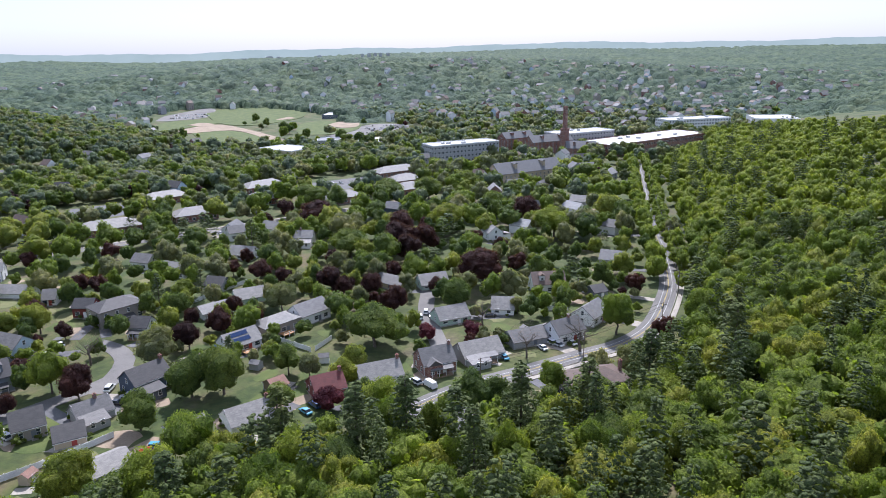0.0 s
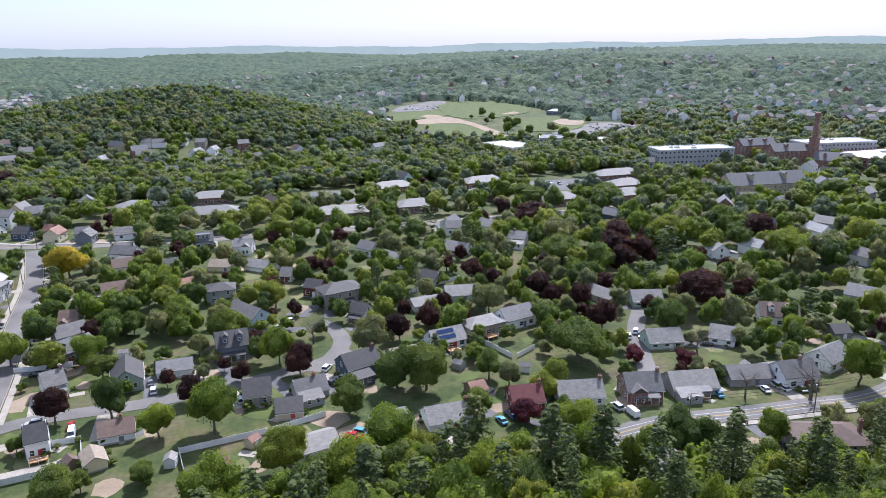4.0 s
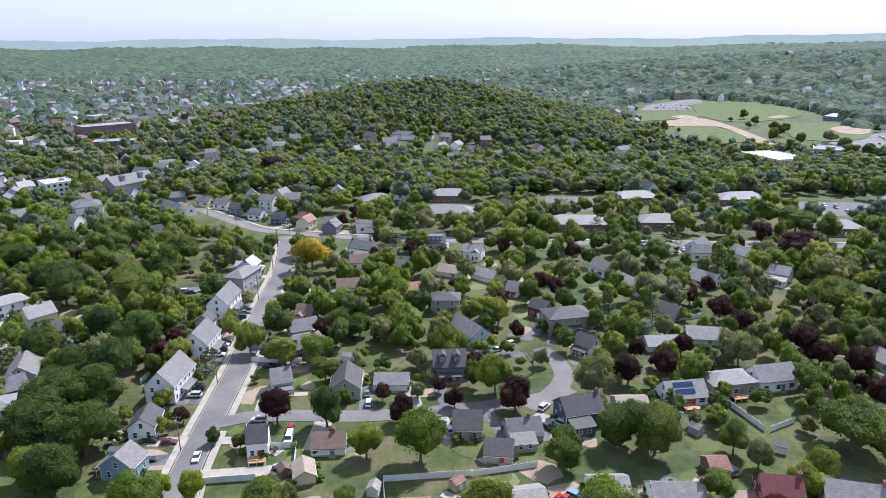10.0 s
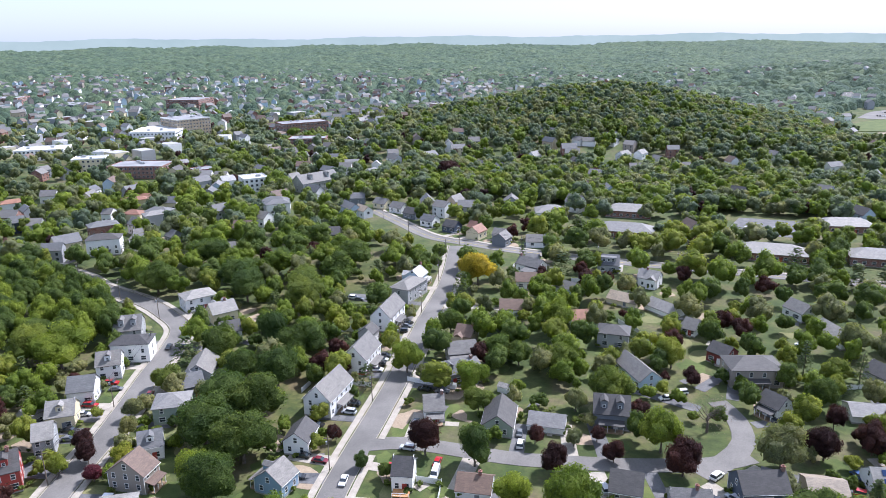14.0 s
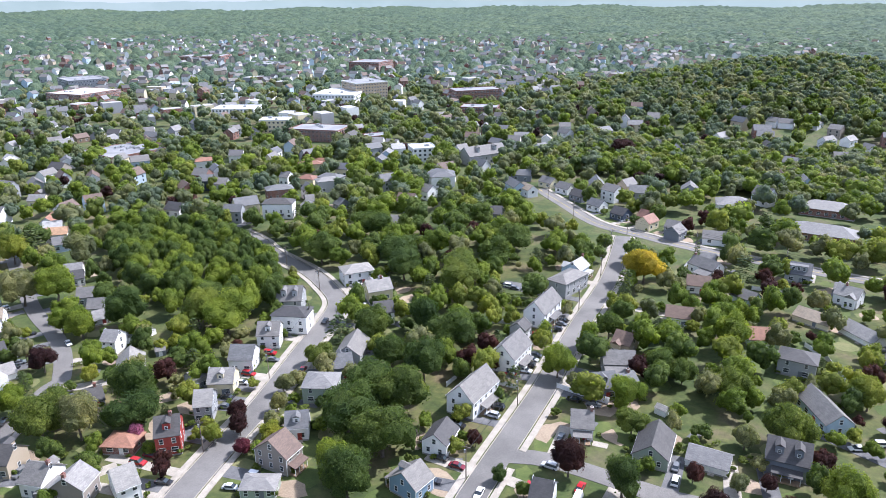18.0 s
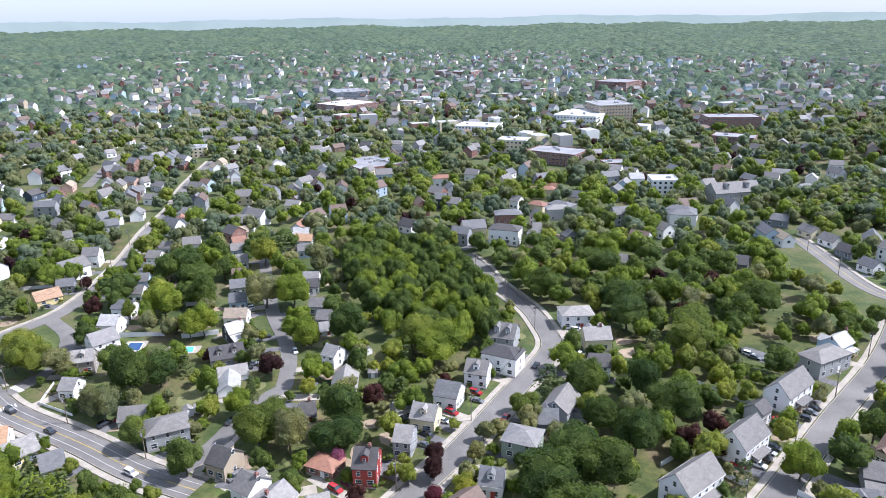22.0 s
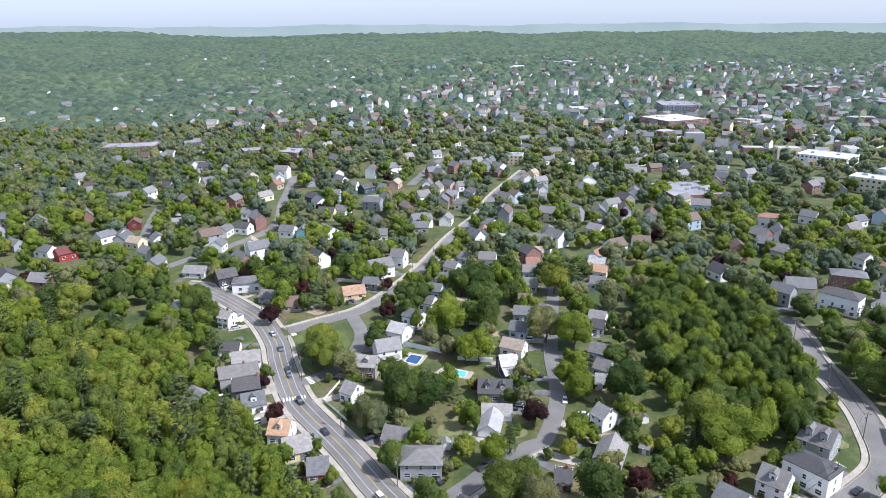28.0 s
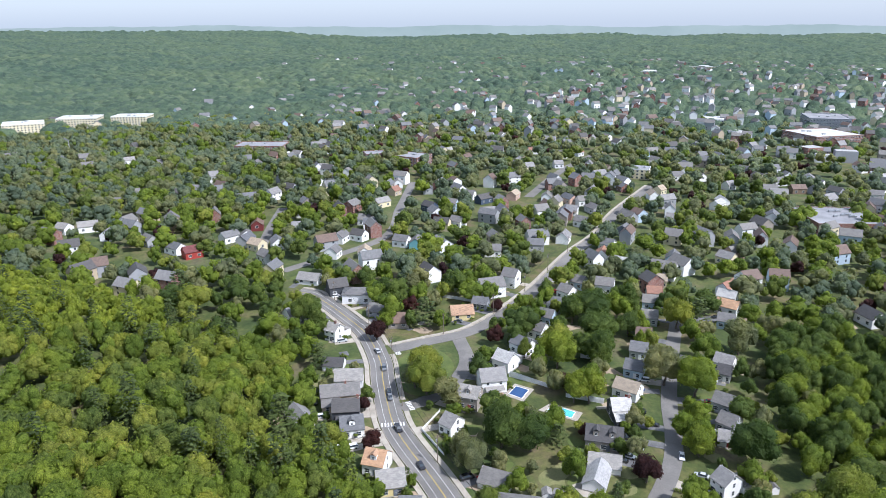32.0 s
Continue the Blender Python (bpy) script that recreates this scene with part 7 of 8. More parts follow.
shed(80.8, 170.7, 153, 3.4, 2.8, "white", "grey")
shed(61.3, 178.9, 127, 3.4, 2.8, "grey", "lgrey")
shed(147.4, 149.4, 72, 3.4, 2.8, "white", "lgrey")
shed(-4.0, 151.4, 46, 3.4, 2.8, "tan", "rust")
shed(-222.1, 177.3, 2, 3.4, 2.8, "white", "grey")
shed(-116.2, 252.5, 109, 3.4, 2.8, "white", "white")
shed(-205.1, 168.9, 52, 3.4, 2.8, "slate", "grey")

# ---------------------------------------------------------------- garden and street trees
tree(-147.7, 278.6, 17.5, 10.5, "oak", 0)
tree(-131.0, 226.3, 17.5, 7.9, "dark", 0)
tree(-117.1, 222.9, 17.5, 9.0, "dark", 0)
tree(-114.9, 200.7, 17.5, 7.8, "dark", 0)
tree(-128.2, 201.0, 13.8, 6.0, "dark", 0)
tree(-118.1, 177.8, 17.5, 9.7, "dark", 0)
tree(-109.8, 179.9, 17.5, 9.0, "dark", 0)
tree(-147.9, 222.0, 10.2, 4.4, "dark", 1)
tree(-170.5, 269.6, 17.5, 9.5, "dark", 0)
tree(-103.4, 147.0, 14.5, 6.3, "oak", 0)
tree(-75.7, 134.9, 14.1, 6.1, "maple", 0)
tree(-78.6, 224.9, 13.0, 5.7, "maple", 0)
tree(-97.9, 218.0, 6.4, 2.8, "plum", 0)
tree(-83.2, 178.3, 5.7, 2.5, "plum", 0)
tree(-70.7, 168.3, 5.5, 2.2, "dark", 0)
tree(-66.3, 143.0, 8.9, 3.9, "maple", 0)
tree(-74.7, 144.8, 6.8, 3.0, "maple", 0)
tree(-48.5, 143.3, 8.3, 3.6, "pale", 0)
tree(-56.2, 179.1, 11.5, 5.0, "plum", 0)
tree(-41.6, 177.7, 13.5, 5.9, "dark", 0)
tree(-53.3, 217.7, 12.4, 5.4, "maple", 0)
tree(-47.9, 205.4, 9.7, 4.2, "oak", 0)
tree(-64.5, 257.1, 10.5, 2.8, "oak", 1)
tree(-73.3, 259.5, 12.0, 5.2, "oak", 1)
tree(-50.7, 240.6, 12.6, 5.5, "oak", 0)
tree(-42.7, 241.2, 11.0, 4.8, "oak", 0)
tree(-27.3, 238.3, 13.9, 6.0, "oak", 0)
tree(-34.4, 272.1, 15.6, 6.8, "maple", 1)
tree(-19.4, 214.7, 8.9, 3.9, "pale", 0)
tree(-17.4, 195.0, 6.3, 2.8, "pale", 0)
tree(-9.1, 221.4, 15.8, 6.9, "oak", 0)
tree(-28.0, 193.2, 6.9, 3.0, "plum", 0)
tree(-20.6, 181.0, 9.5, 4.1, "plum", 0)
tree(-28.0, 162.7, 10.9, 4.7, "maple", 0)
tree(-13.7, 160.8, 16.7, 7.3, "maple", 0)
tree(-11.3, 199.3, 5.8, 2.5, "plum", 0)
tree(-5.9, 190.1, 7.4, 3.2, "plum", 0)
tree(-30.2, 143.4, 6.3, 2.8, "oak", 0)
tree(-78.1, 318.1, 17.5, 8.9, "yellow", 0)
tree(-161.5, 552.3, 17.5, 10.2, "plum", 0)
tree(-130.0, 484.2, 10.3, 4.5, "plum", 1)
tree(-64.5, 355.7, 11.0, 2.2, "pine", 1)
tree(6.1, 198.6, 14.4, 6.3, "maple", 0)
tree(11.9, 188.9, 12.2, 5.3, "plum", 0)
tree(18.8, 213.3, 14.8, 6.4, "bare", 0)
tree(36.8, 199.9, 14.2, 6.2, "pale", 0)
tree(51.5, 236.0, 12.4, 5.4, "dark", 0)
tree(53.9, 224.7, 8.7, 3.8, "plum", 0)
tree(48.3, 207.1, 10.8, 4.7, "plum", 0)
tree(61.3, 213.5, 11.2, 4.9, "plum", 0)
tree(72.8, 211.4, 8.6, 3.7, "plum", 0)
tree(70.5, 228.9, 8.9, 3.9, "plum", 0)
tree(86.7, 219.9, 13.9, 6.1, "pale", 0)
tree(111.4, 227.5, 14.0, 6.1, "plum", 1)
tree(113.3, 221.0, 10.7, 4.7, "plum", 0)
tree(121.8, 214.3, 12.2, 5.3, "plum", 0)
tree(120.6, 193.1, 12.8, 5.6, "plum", 0)
tree(141.5, 269.4, 17.5, 10.5, "oak", 0)
tree(149.4, 247.9, 17.5, 7.9, "oak", 1)
tree(99.7, 171.3, 17.5, 10.5, "oak", 0)
tree(67.7, 168.2, 11.0, 4.8, "oak", 0)
tree(72.1, 162.4, 9.3, 4.1, "pale", 0)
tree(39.2, 171.4, 15.5, 6.7, "oak", 0)
tree(47.4, 167.7, 17.5, 7.7, "oak", 0)
tree(22.8, 160.6, 12.4, 5.4, "oak", 0)
tree(27.5, 166.2, 7.9, 3.4, "bare", 0)
tree(54.7, 183.3, 11.6, 2.5, "pine", 0)
tree(78.8, 151.5, 9.7, 4.2, "lime", 0)
tree(57.3, 148.4, 10.0, 4.4, "oak", 0)
tree(68.0, 141.0, 8.5, 4.5, "red", 0)
tree(29.2, 133.5, 17.5, 7.7, "maple", 0)
tree(3.1, 136.8, 13.5, 5.9, "lime", 0)
tree(79.2, 139.0, 7.9, 3.4, "oak", 0)
tree(8.5, 253.4, 12.5, 5.4, "lime", 0)
tree(15.0, 242.0, 7.5, 3.3, "plum", 0)
tree(22.3, 275.2, 12.2, 5.3, "dark", 1)
tree(70.9, 282.8, 14.1, 6.1, "pale", 1)
tree(58.8, 254.7, 11.2, 4.9, "lime", 1)
tree(66.7, 254.7, 13.5, 2.9, "pine", 1)
tree(98.4, 248.5, 9.8, 4.3, "plum", 1)
tree(179.6, 283.2, 17.5, 8.7, "plum", 0)
tree(161.2, 248.9, 16.1, 7.0, "plum", 1)
tree(87.1, 277.8, 8.8, 3.8, "plum", 1)
tree(94.0, 261.4, 11.8, 5.1, "plum", 1)
tree(50.9, 258.9, 13.5, 2.9, "pine", 1)
tree(45.4, 117.4, 23.0, 5.0, "pine", 0)
tree(59.6, 106.5, 23.0, 5.0, "pine", 0)
tree(70.6, 103.1, 23.0, 5.0, "pine", 0)
tree(94.2, 89.6, 23.0, 5.0, "pine", 0)
tree(109.7, 83.4, 23.0, 5.0, "pine", 0)
tree(76.8, 125.5, 14.6, 6.3, "maple", 0)
tree(98.8, 114.5, 14.7, 6.4, "dark", 0)
tree(104.7, 110.5, 12.6, 5.5, "oak", 0)
tree(90.4, 114.2, 10.0, 4.4, "maple", 0)
tree(124.1, 110.9, 10.9, 4.7, "maple", 0)
tree(152.1, 127.7, 17.1, 9.0, "bare", 0)
tree(134.9, 134.3, 14.2, 6.2, "bare", 0)
tree(172.1, 130.1, 16.1, 7.0, "maple", 0)
tree(205.8, 168.2, 12.3, 5.3, "oak", 1)
tree(179.4, 165.8, 9.8, 4.3, "maple", 0)
tree(157.7, 165.8, 7.2, 3.0, "pale", 0)
tree(138.9, 162.6, 15.6, 6.8, "bare", 0)
tree(141.6, 181.1, 15.0, 6.5, "oak", 0)
tree(166.2, 198.2, 17.5, 10.5, "plum", 0)
tree(144.3, 199.0, 9.6, 4.2, "plum", 0)
tree(117.0, 165.5, 6.6, 3.5, "red", 0)
tree(130.7, 157.2, 7.3, 3.8, "red", 0)
tree(85.2, 158.5, 10.1, 4.4, "lime", 0)
tree(151.9, 105.6, 11.3, 4.9, "pale", 0)
tree(16.6, 119.5, 16.8, 7.3, "maple", 0)
tree(-13.6, 121.7, 16.9, 7.4, "maple", 0)
tree(30.5, 113.7, 12.3, 5.4, "lime", 0)
tree(8.8, 117.2, 15.6, 6.8, "oak", 0)
tree(-47.9, 135.9, 13.3, 5.8, "oak", 0)
tree(-43.5, 142.1, 6.9, 3.0, "oak", 0)
tree(-29.6, 140.2, 6.7, 2.9, "oak", 0)
tree(-62.6, 166.0, 5.5, 2.2, "oak", 0)
tree(207.6, 285.4, 17.5, 10.5, "lime", 0)
tree(282.9, 369.7, 17.5, 10.5, "oak", 0)
tree(244.7, 357.6, 17.5, 10.5, "oak", 0)
tree(253.1, 300.8, 17.5, 8.7, "oak", 0)
tree(278.9, 314.5, 15.9, 6.9, "oak", 1)
tree(253.8, 269.6, 17.5, 8.9, "plum", 0)
tree(177.2, 257.5, 15.7, 6.8, "plum", 1)
tree(166.2, 265.4, 17.5, 8.6, "plum", 0)
tree(369.9, 338.9, 17.5, 10.5, "oak", 0)
tree(293.5, 248.1, 17.5, 9.2, "lime", 0)
tree(154.5, 334.8, 17.5, 10.5, "plum", 0)
tree(150.5, 370.2, 12.3, 5.4, "plum", 1)
tree(106.4, 305.4, 19.1, 4.2, "pine", 1)
tree(175.2, 388.2, 17.5, 10.5, "oak", 0)
tree(185.7, 372.2, 17.5, 8.0, "oak", 0)
tree(222.7, 371.4, 17.5, 10.5, "oak", 0)
tree(278.4, 229.3, 9.6, 2.8, "oak", 1)
tree(244.7, 239.0, 17.5, 10.5, "maple", 0)
tree(-234.6, 176.7, 17.5, 9.0, "dark", 0)
tree(-172.7, 135.0, 14.4, 7.6, "dark", 0)
tree(-228.4, 140.6, 11.7, 5.1, "plum", 1)
tree(-190.8, 118.0, 16.5, 7.2, "oak", 0)
tree(-181.1, 123.6, 15.6, 6.8, "pale", 0)
tree(-150.3, 153.3, 7.6, 3.3, "plum", 0)
tree(-146.3, 213.8, 16.5, 7.2, "dark", 0)
tree(-118.1, 165.8, 17.5, 9.0, "dark", 0)
tree(-102.7, 161.2, 17.5, 9.0, "dark", 0)
tree(-108.6, 148.3, 12.4, 5.4, "maple", 0)
tree(-100.0, 142.7, 15.0, 6.5, "dark", 0)
tree(-132.3, 150.2, 8.3, 3.6, "lime", 0)
tree(-142.4, 162.4, 7.6, 3.3, "pale", 0)
tree(-149.7, 190.7, 10.0, 4.4, "oak", 0)
tree(-147.4, 141.8, 7.3, 3.2, "lime", 0)
tree(-136.2, 142.6, 5.7, 3.0, "red", 0)
tree(-190.3, 96.0, 13.4, 5.8, "oak", 0)
tree(-288.8, 167.6, 17.5, 9.1, "pale", 0)
tree(-279.6, 176.3, 17.5, 9.3, "maple", 0)
tree(-319.4, 167.9, 10.5, 3.1, "maple", 1)
tree(-167.6, 131.6, 6.0, 2.8, "pink", 0)
tree(-215.4, 266.6, 17.5, 8.2, "oak", 0)
tree(-183.7, 281.5, 17.5, 10.5, "dark", 0)
tree(-216.3, 309.7, 17.5, 10.5, "oak", 0)
tree(-201.8, 315.7, 14.4, 6.2, "oak", 1)
tree(-144.8, 327.8, 17.5, 10.5, "oak", 0)
tree(-142.0, 301.0, 17.5, 7.9, "oak", 1)
tree(-140.9, 270.1, 17.5, 10.5, "oak", 0)
tree(-143.6, 148.4, 8.1, 3.5, "plum", 0)
tree(-148.9, 171.7, 7.5, 3.3, "pale", 0)
tree(-153.8, 191.4, 8.3, 3.6, "oak", 0)
tree(-287.4, 73.9, 17.5, 8.5, "lime", 0)
tree(-278.6, 81.9, 12.6, 6.5, "pale", 1)
tree(-250.3, 98.1, 17.5, 9.2, "dark", 0)
tree(-247.5, 107.5, 15.0, 6.5, "dark", 1)
tree(-236.2, 86.2, 13.8, 6.0, "pale", 0)
tree(-213.4, 88.8, 11.9, 5.2, "oak", 0)
tree(-276.8, 50.7, 6.4, 2.8, "plum", 1)
tree(-250.7, 54.2, 8.7, 3.8, "plum", 1)
tree(-338.3, 52.8, 11.4, 5.0, "plum", 1)
tree(-359.2, 19.6, 17.4, 8.2, "oak", 0)
tree(-343.3, 25.8, 14.1, 6.1, "oak", 1)
tree(-315.8, 116.8, 10.1, 3.0, "oak", 1)
tree(-262.6, 119.3, 9.6, 4.2, "maple", 1)
tree(-278.1, 129.2, 13.5, 5.9, "maple", 1)
tree(-290.0, 127.5, 7.6, 3.3, "plum", 1)
tree(-341.3, 192.0, 17.5, 8.0, "lime", 0)
tree(-250.3, 160.6, 11.3, 4.9, "maple", 1)
tree(-241.0, 162.4, 12.5, 5.5, "maple", 1)
tree(-313.2, 208.7, 17.5, 7.6, "pale", 1)
tree(-209.4, 190.1, 17.5, 9.4, "lime", 0)
tree(-197.3, 192.8, 17.5, 10.5, "maple", 0)
tree(-181.1, 141.6, 17.5, 9.2, "dark", 0)
tree(-192.6, 123.1, 15.1, 6.6, "oak", 0)
tree(-210.8, 120.4, 10.8, 4.7, "maple", 0)
tree(-208.6, 144.7, 6.7, 2.9, "lime", 0)
tree(-214.8, 127.1, 11.1, 2.4, "pine", 0)
tree(-353.5, 154.8, 17.5, 10.5, "dark", 0)
tree(-327.4, 151.4, 17.5, 9.1, "oak", 0)
tree(-306.1, 128.8, 17.5, 8.4, "maple", 0)
tree(-306.1, 147.4, 16.1, 7.0, "oak", 1)
tree(-350.6, 145.2, 16.2, 7.0, "oak", 1)
tree(-277.0, 134.6, 14.6, 6.4, "maple", 1)
tree(-287.1, 128.7, 7.3, 3.2, "plum", 1)
tree(-365.0, 176.4, 15.0, 6.5, "oak", 1)
tree(-335.1, 167.3, 13.8, 6.0, "dark", 1)
tree(-244.9, 163.4, 12.2, 5.3, "maple", 1)
tree(-244.2, 84.1, 10.9, 4.8, "pale", 1)
tree(-347.5, 111.3, 5.9, 2.6, "maple", 1)
tree(-371.2, 127.6, 8.2, 3.6, "lime", 1)
tree(-367.5, 111.2, 8.1, 3.5, "plum", 1)


tree(-303.0, 75.0, 13.5, 8.2, "lime", 0)
tree(-292.5, 69.5, 12.5, 6.8, "pale", 0)

# ---------------------------------------------------------------- drives, poles, crossings, shrubs
ALL_PTS = np.concatenate([p for p, w in ROAD_LINES])
ALL_W = np.concatenate([np.full(len(p), w / 2) for p, w in ROAD_LINES])
dr = random.Random(8)
shrub_spots = []
for x, y, r in list(HOUSES):
    d = math.hypot(x + 10, y - 20)
    if d > 420 or r > 12:
        continue
    dist = np.hypot(ALL_PTS[:, 0] - x, ALL_PTS[:, 1] - y) - ALL_W
    k = int(np.argmin(dist))
    for j in range(dr.randrange(3, 7)):
        a = dr.uniform(0, 6.28)
        shrub_spots.append((x + (r + 0.8) * math.cos(a), y + (r + 0.8) * math.sin(a), dr.uniform(1.0, 2.6), dr.uniform(0.7, 1.6)))
    if not 4 < dist[k] < 32:
        continue
    q = Vector((*ALL_PTS[k], 0))
    p = Vector((x, y, 0))
    dv = (p - q).normalized()
    s = Vector((-dv.y, dv.x, 0)) * (r * 0.75 + 1.5) * dr.choice([-1, 1])
    a, b = q + dv * (ALL_W[k] - 0.3) + s, p + s + dv * r * 0.3
    n = Vector((-dv.y, dv.x, 0)) * dr.uniform(1.5, 2.3)
    patch("driveway", [(v.x, v.y) for v in (a - n * 1.15, b - n, b + n, a + n * 1.15)], dr.choice([DRIVE, DRIVE, CONCRETE]), "asphalt driveway from the street to a house", "driveway", 0.06, round_=False)
    if dr.random() < 0.6:
        c = a.lerp(b, dr.uniform(0.55, 0.8))
        car(c.x, c.y, math.degrees(math.atan2(dv.y, dv.x)) + dr.choice([0, 180]), dr.choice(["black", "silver", "white", "grey", "blue", "red", "white", "black"]), dr.choice(["sedan", "suv"]), 0.1)
    shrub_spots += [(b.x + dr.uniform(-6, 6), b.y + dr.uniform(-6, 6), dr.uniform(1.5, 3.5), dr.uniform(1.0, 2.0)) for j in range(2)]
shrub_spots = [q for q in shrub_spots if np.min(np.hypot(ALL_PTS[:, 0] - q[0], ALL_PTS[:, 1] - q[1]) - ALL_W) > 3]

# poles along the streets, with cables between them
for i, (pts, w) in enumerate(ROAD_LINES):
    if w < 7.0 or i in (9, 10, 11):
        continue
    prev, strands, step = None, {}, 36.0
    run = 12.0
    side = 1 if i % 2 else -1
    for a, b in zip(pts, pts[1:]):
        seg = math.hypot(b[0] - a[0], b[1] - a[1])
        run += seg
        if run < step or math.hypot(b[0], b[1]) > 520:
            continue
        run = 0.0
        d = Vector((b[0] - a[0], b[1] - a[1], 0)).normalized()
        q = Vector((b[0], b[1], 0)) + Vector((d.y, -d.x, 0)) * side * (w / 2 + 0.6)
        pole(q.x, q.y, math.degrees(math.atan2(d.y, d.x)) + 90)
        if prev is not None:
            for off, zz in ((-1.0, 9.7), (1.0, 9.7), (0.0, 8.2)):
                o = Vector((d.y, -d.x, 0)) * off
                p0, p1 = prev + o + Vector((0, 0, zz)), q + o + Vector((0, 0, zz))
                mid = (p0 + p1) / 2 - Vector((0, 0, 0.6))
                strand = strands.setdefault(off, [p0])
                strand += [mid, p1]
        prev = q
    for strand in strands.values():
        wire = Mesh()
        for p in strand:
            wire.v += [(p.x + 0.03 * math.cos(k * 1.5708), p.y + 0.03 * math.sin(k * 1.5708), p.z + (0.03 if k % 2 else -0.03)) for k in range(4)]
        wire.f = [(4 * n + k, 4 * n + (k + 1) % 4, 4 * n + 4 + (k + 1) % 4, 4 * n + 4 + k) for n in range(len(strand) - 1) for k in range(4)]
        tagged(new("overhead_cable", wire.data("overhead_cable", RUBBER)), "thin black overhead cable strung between poles", "cable", "overhead cables")


def crossing(ax, ay, bx, by, length=2.6):
    """White bars across a street."""
    e = thing("crosswalk", ax, ay, 0, math.degrees(math.atan2(by - ay, bx - ax)), "worn white ladder crosswalk painted on asphalt", "crosswalk", kind="structure")
    n = int(math.hypot(bx - ax, by - ay) / 1.1)
    for k in range(n):
        part("bar", Mesh().box(1.1 * k, 1.1 * k + 0.55, -length / 2, length / 2, 0.0, 0.245), PAINT_W, e)


crossing(-266.2, 57.2, -266.9, 66.0)
crossing(-282.0, 66.6, -275.0, 69.0, 2.0)
crossing(-330.5, 60.3, -322.0, 63.3, 2.2)

if shrub_spots:
    woodland("shrubs", shrub_spots, LEAF["oak"], "low green garden shrubs beside the houses", fine=3)

# yard patches: worn grass, mulch, patios, mown squares
yards = {"mown_lawn": (Mesh(), LAWN, "mown green lawn patches in the yards"), "dry_lawn": (Mesh(), DRY_LAWN, "dry yellowish grass patches in the yards"),
         "bare_soil": (Mesh(), DIRT, "bare soil and mulch patches in the yards"), "patio": (Mesh(), CONCRETE, "pale paved patios behind houses"), "drive_apron": (Mesh(), DRIVE, "dark asphalt parking aprons beside houses")}
yn = 0
for x, y, r in list(HOUSES):
    if math.hypot(x + 10, y - 20) > 430 or r > 12:
        continue
    for j in range(5):
        a = dr.uniform(0, 6.28)
        o = r + dr.uniform(0.5, 9)
        cx, cy = x + o * math.cos(a), y + o * math.sin(a)
        if np.min(np.hypot(ALL_PTS[:, 0] - cx, ALL_PTS[:, 1] - cy) - ALL_W) < 4.5:
            continue
        key = dr.choice(["mown_lawn"] * 5 + ["dry_lawn"] * 2 + ["bare_soil"] * 2 + ["patio", "drive_apron"])
        hard = key in ("patio", "drive_apron")
        rx, ry, tw = dr.uniform(2.5, 6.5) * (0.55 if hard else 1), dr.uniform(2.5, 5.0) * (0.6 if hard else 1), dr.uniform(0, 3.14)
        n = 4 if hard else 11
        yn += 1
        zz = 0.02 + 0.006 * (yn % 8)
        vs = []
        for k in range(n):
            b = 6.283 * (k + 0.5) / n
            q = 1.0 if hard else dr.uniform(0.75, 1.2)
            u, v = rx * q * math.cos(b), ry * q * math.sin(b)
            px, py = cx + u * math.cos(tw) - v * math.sin(tw), cy + u * math.sin(tw) + v * math.cos(tw)
            vs.append((px, py, hz(px, py) + zz))
        yards[key][0].add(vs + [(p[0], p[1], p[2] - 0.3) for p in vs], [tuple(range(n))] + [(k, n + k, n + (k + 1) % n, (k + 1) % n) for k in range(n)])
for key, (m, mat, words) in yards.items():
    tagged(new(key, m.data(key, mat)), words, "yard", kind="stuff")


# cars and trees about the ball fields
fc = random.Random(8)
rows = {}
for x0, y0, x1, y1, n in FIELD_CARS:
    rot = Matrix.Rotation(math.atan2(y1 - y0, x1 - x0) + math.pi / 2, 3, "Z")
    for k in range(n):
        if fc.random() < 0.75:
            u = (k + 0.5) / n
            at = Vector((x0 + (x1 - x0) * u, y0 + (y1 - y0) * u, hz(x0 + (x1 - x0) * u, y0 + (y1 - y0) * u) + 0.3))
            body = Mesh().box(-2.2, 2.2, -0.9, 0.9, 0.25, 0.9).box(-1.3, 1.0, -0.78, 0.78, 0.9, 1.45)
            rows.setdefault(fc.choice(["black", "white", "silver", "white"]), Mesh()).add([rot @ Vector(v) + at for v in body.v], body.f)
for colour, m in rows.items():
    tagged(new("distant_cars", m.data("distant_cars", PAINTS[colour])), "rows of %s cars parked far off beside the ball fields" % colour, "cars", kind="stuff")
for x, y, h in FIELD_TREES:
    tree(x, y, h, h * 0.42, fc.choice(["maple", "oak", "pale", "dark"]), 1, "trees of the ball fields")


# ---------------------------------------------------------------- woods
ROAD_PTS = np.concatenate([p for p, w in ROAD_LINES])
ROAD_W = np.concatenate([np.full(len(p), w / 2) for p, w in ROAD_LINES])
HOUSE_A = np.array(HOUSES)
CELLS = {}
CELL = 14.0


def note_tree(x, y, r):
    CELLS.setdefault((int(x // CELL), int(y // CELL)), []).append((x, y, r))


for spot in TREES:
    note_tree(*spot)


def crowded(x, y, r, k=0.72):
    cx, cy = int(x // CELL), int(y // CELL)
    for i in (-1, 0, 1):
        for j in (-1, 0, 1):
            for a, b, q in CELLS.get((cx + i, cy + j), ()):
                if (x - a) ** 2 + (y - b) ** 2 < (k * (r + q)) ** 2:
                    return True
    return False


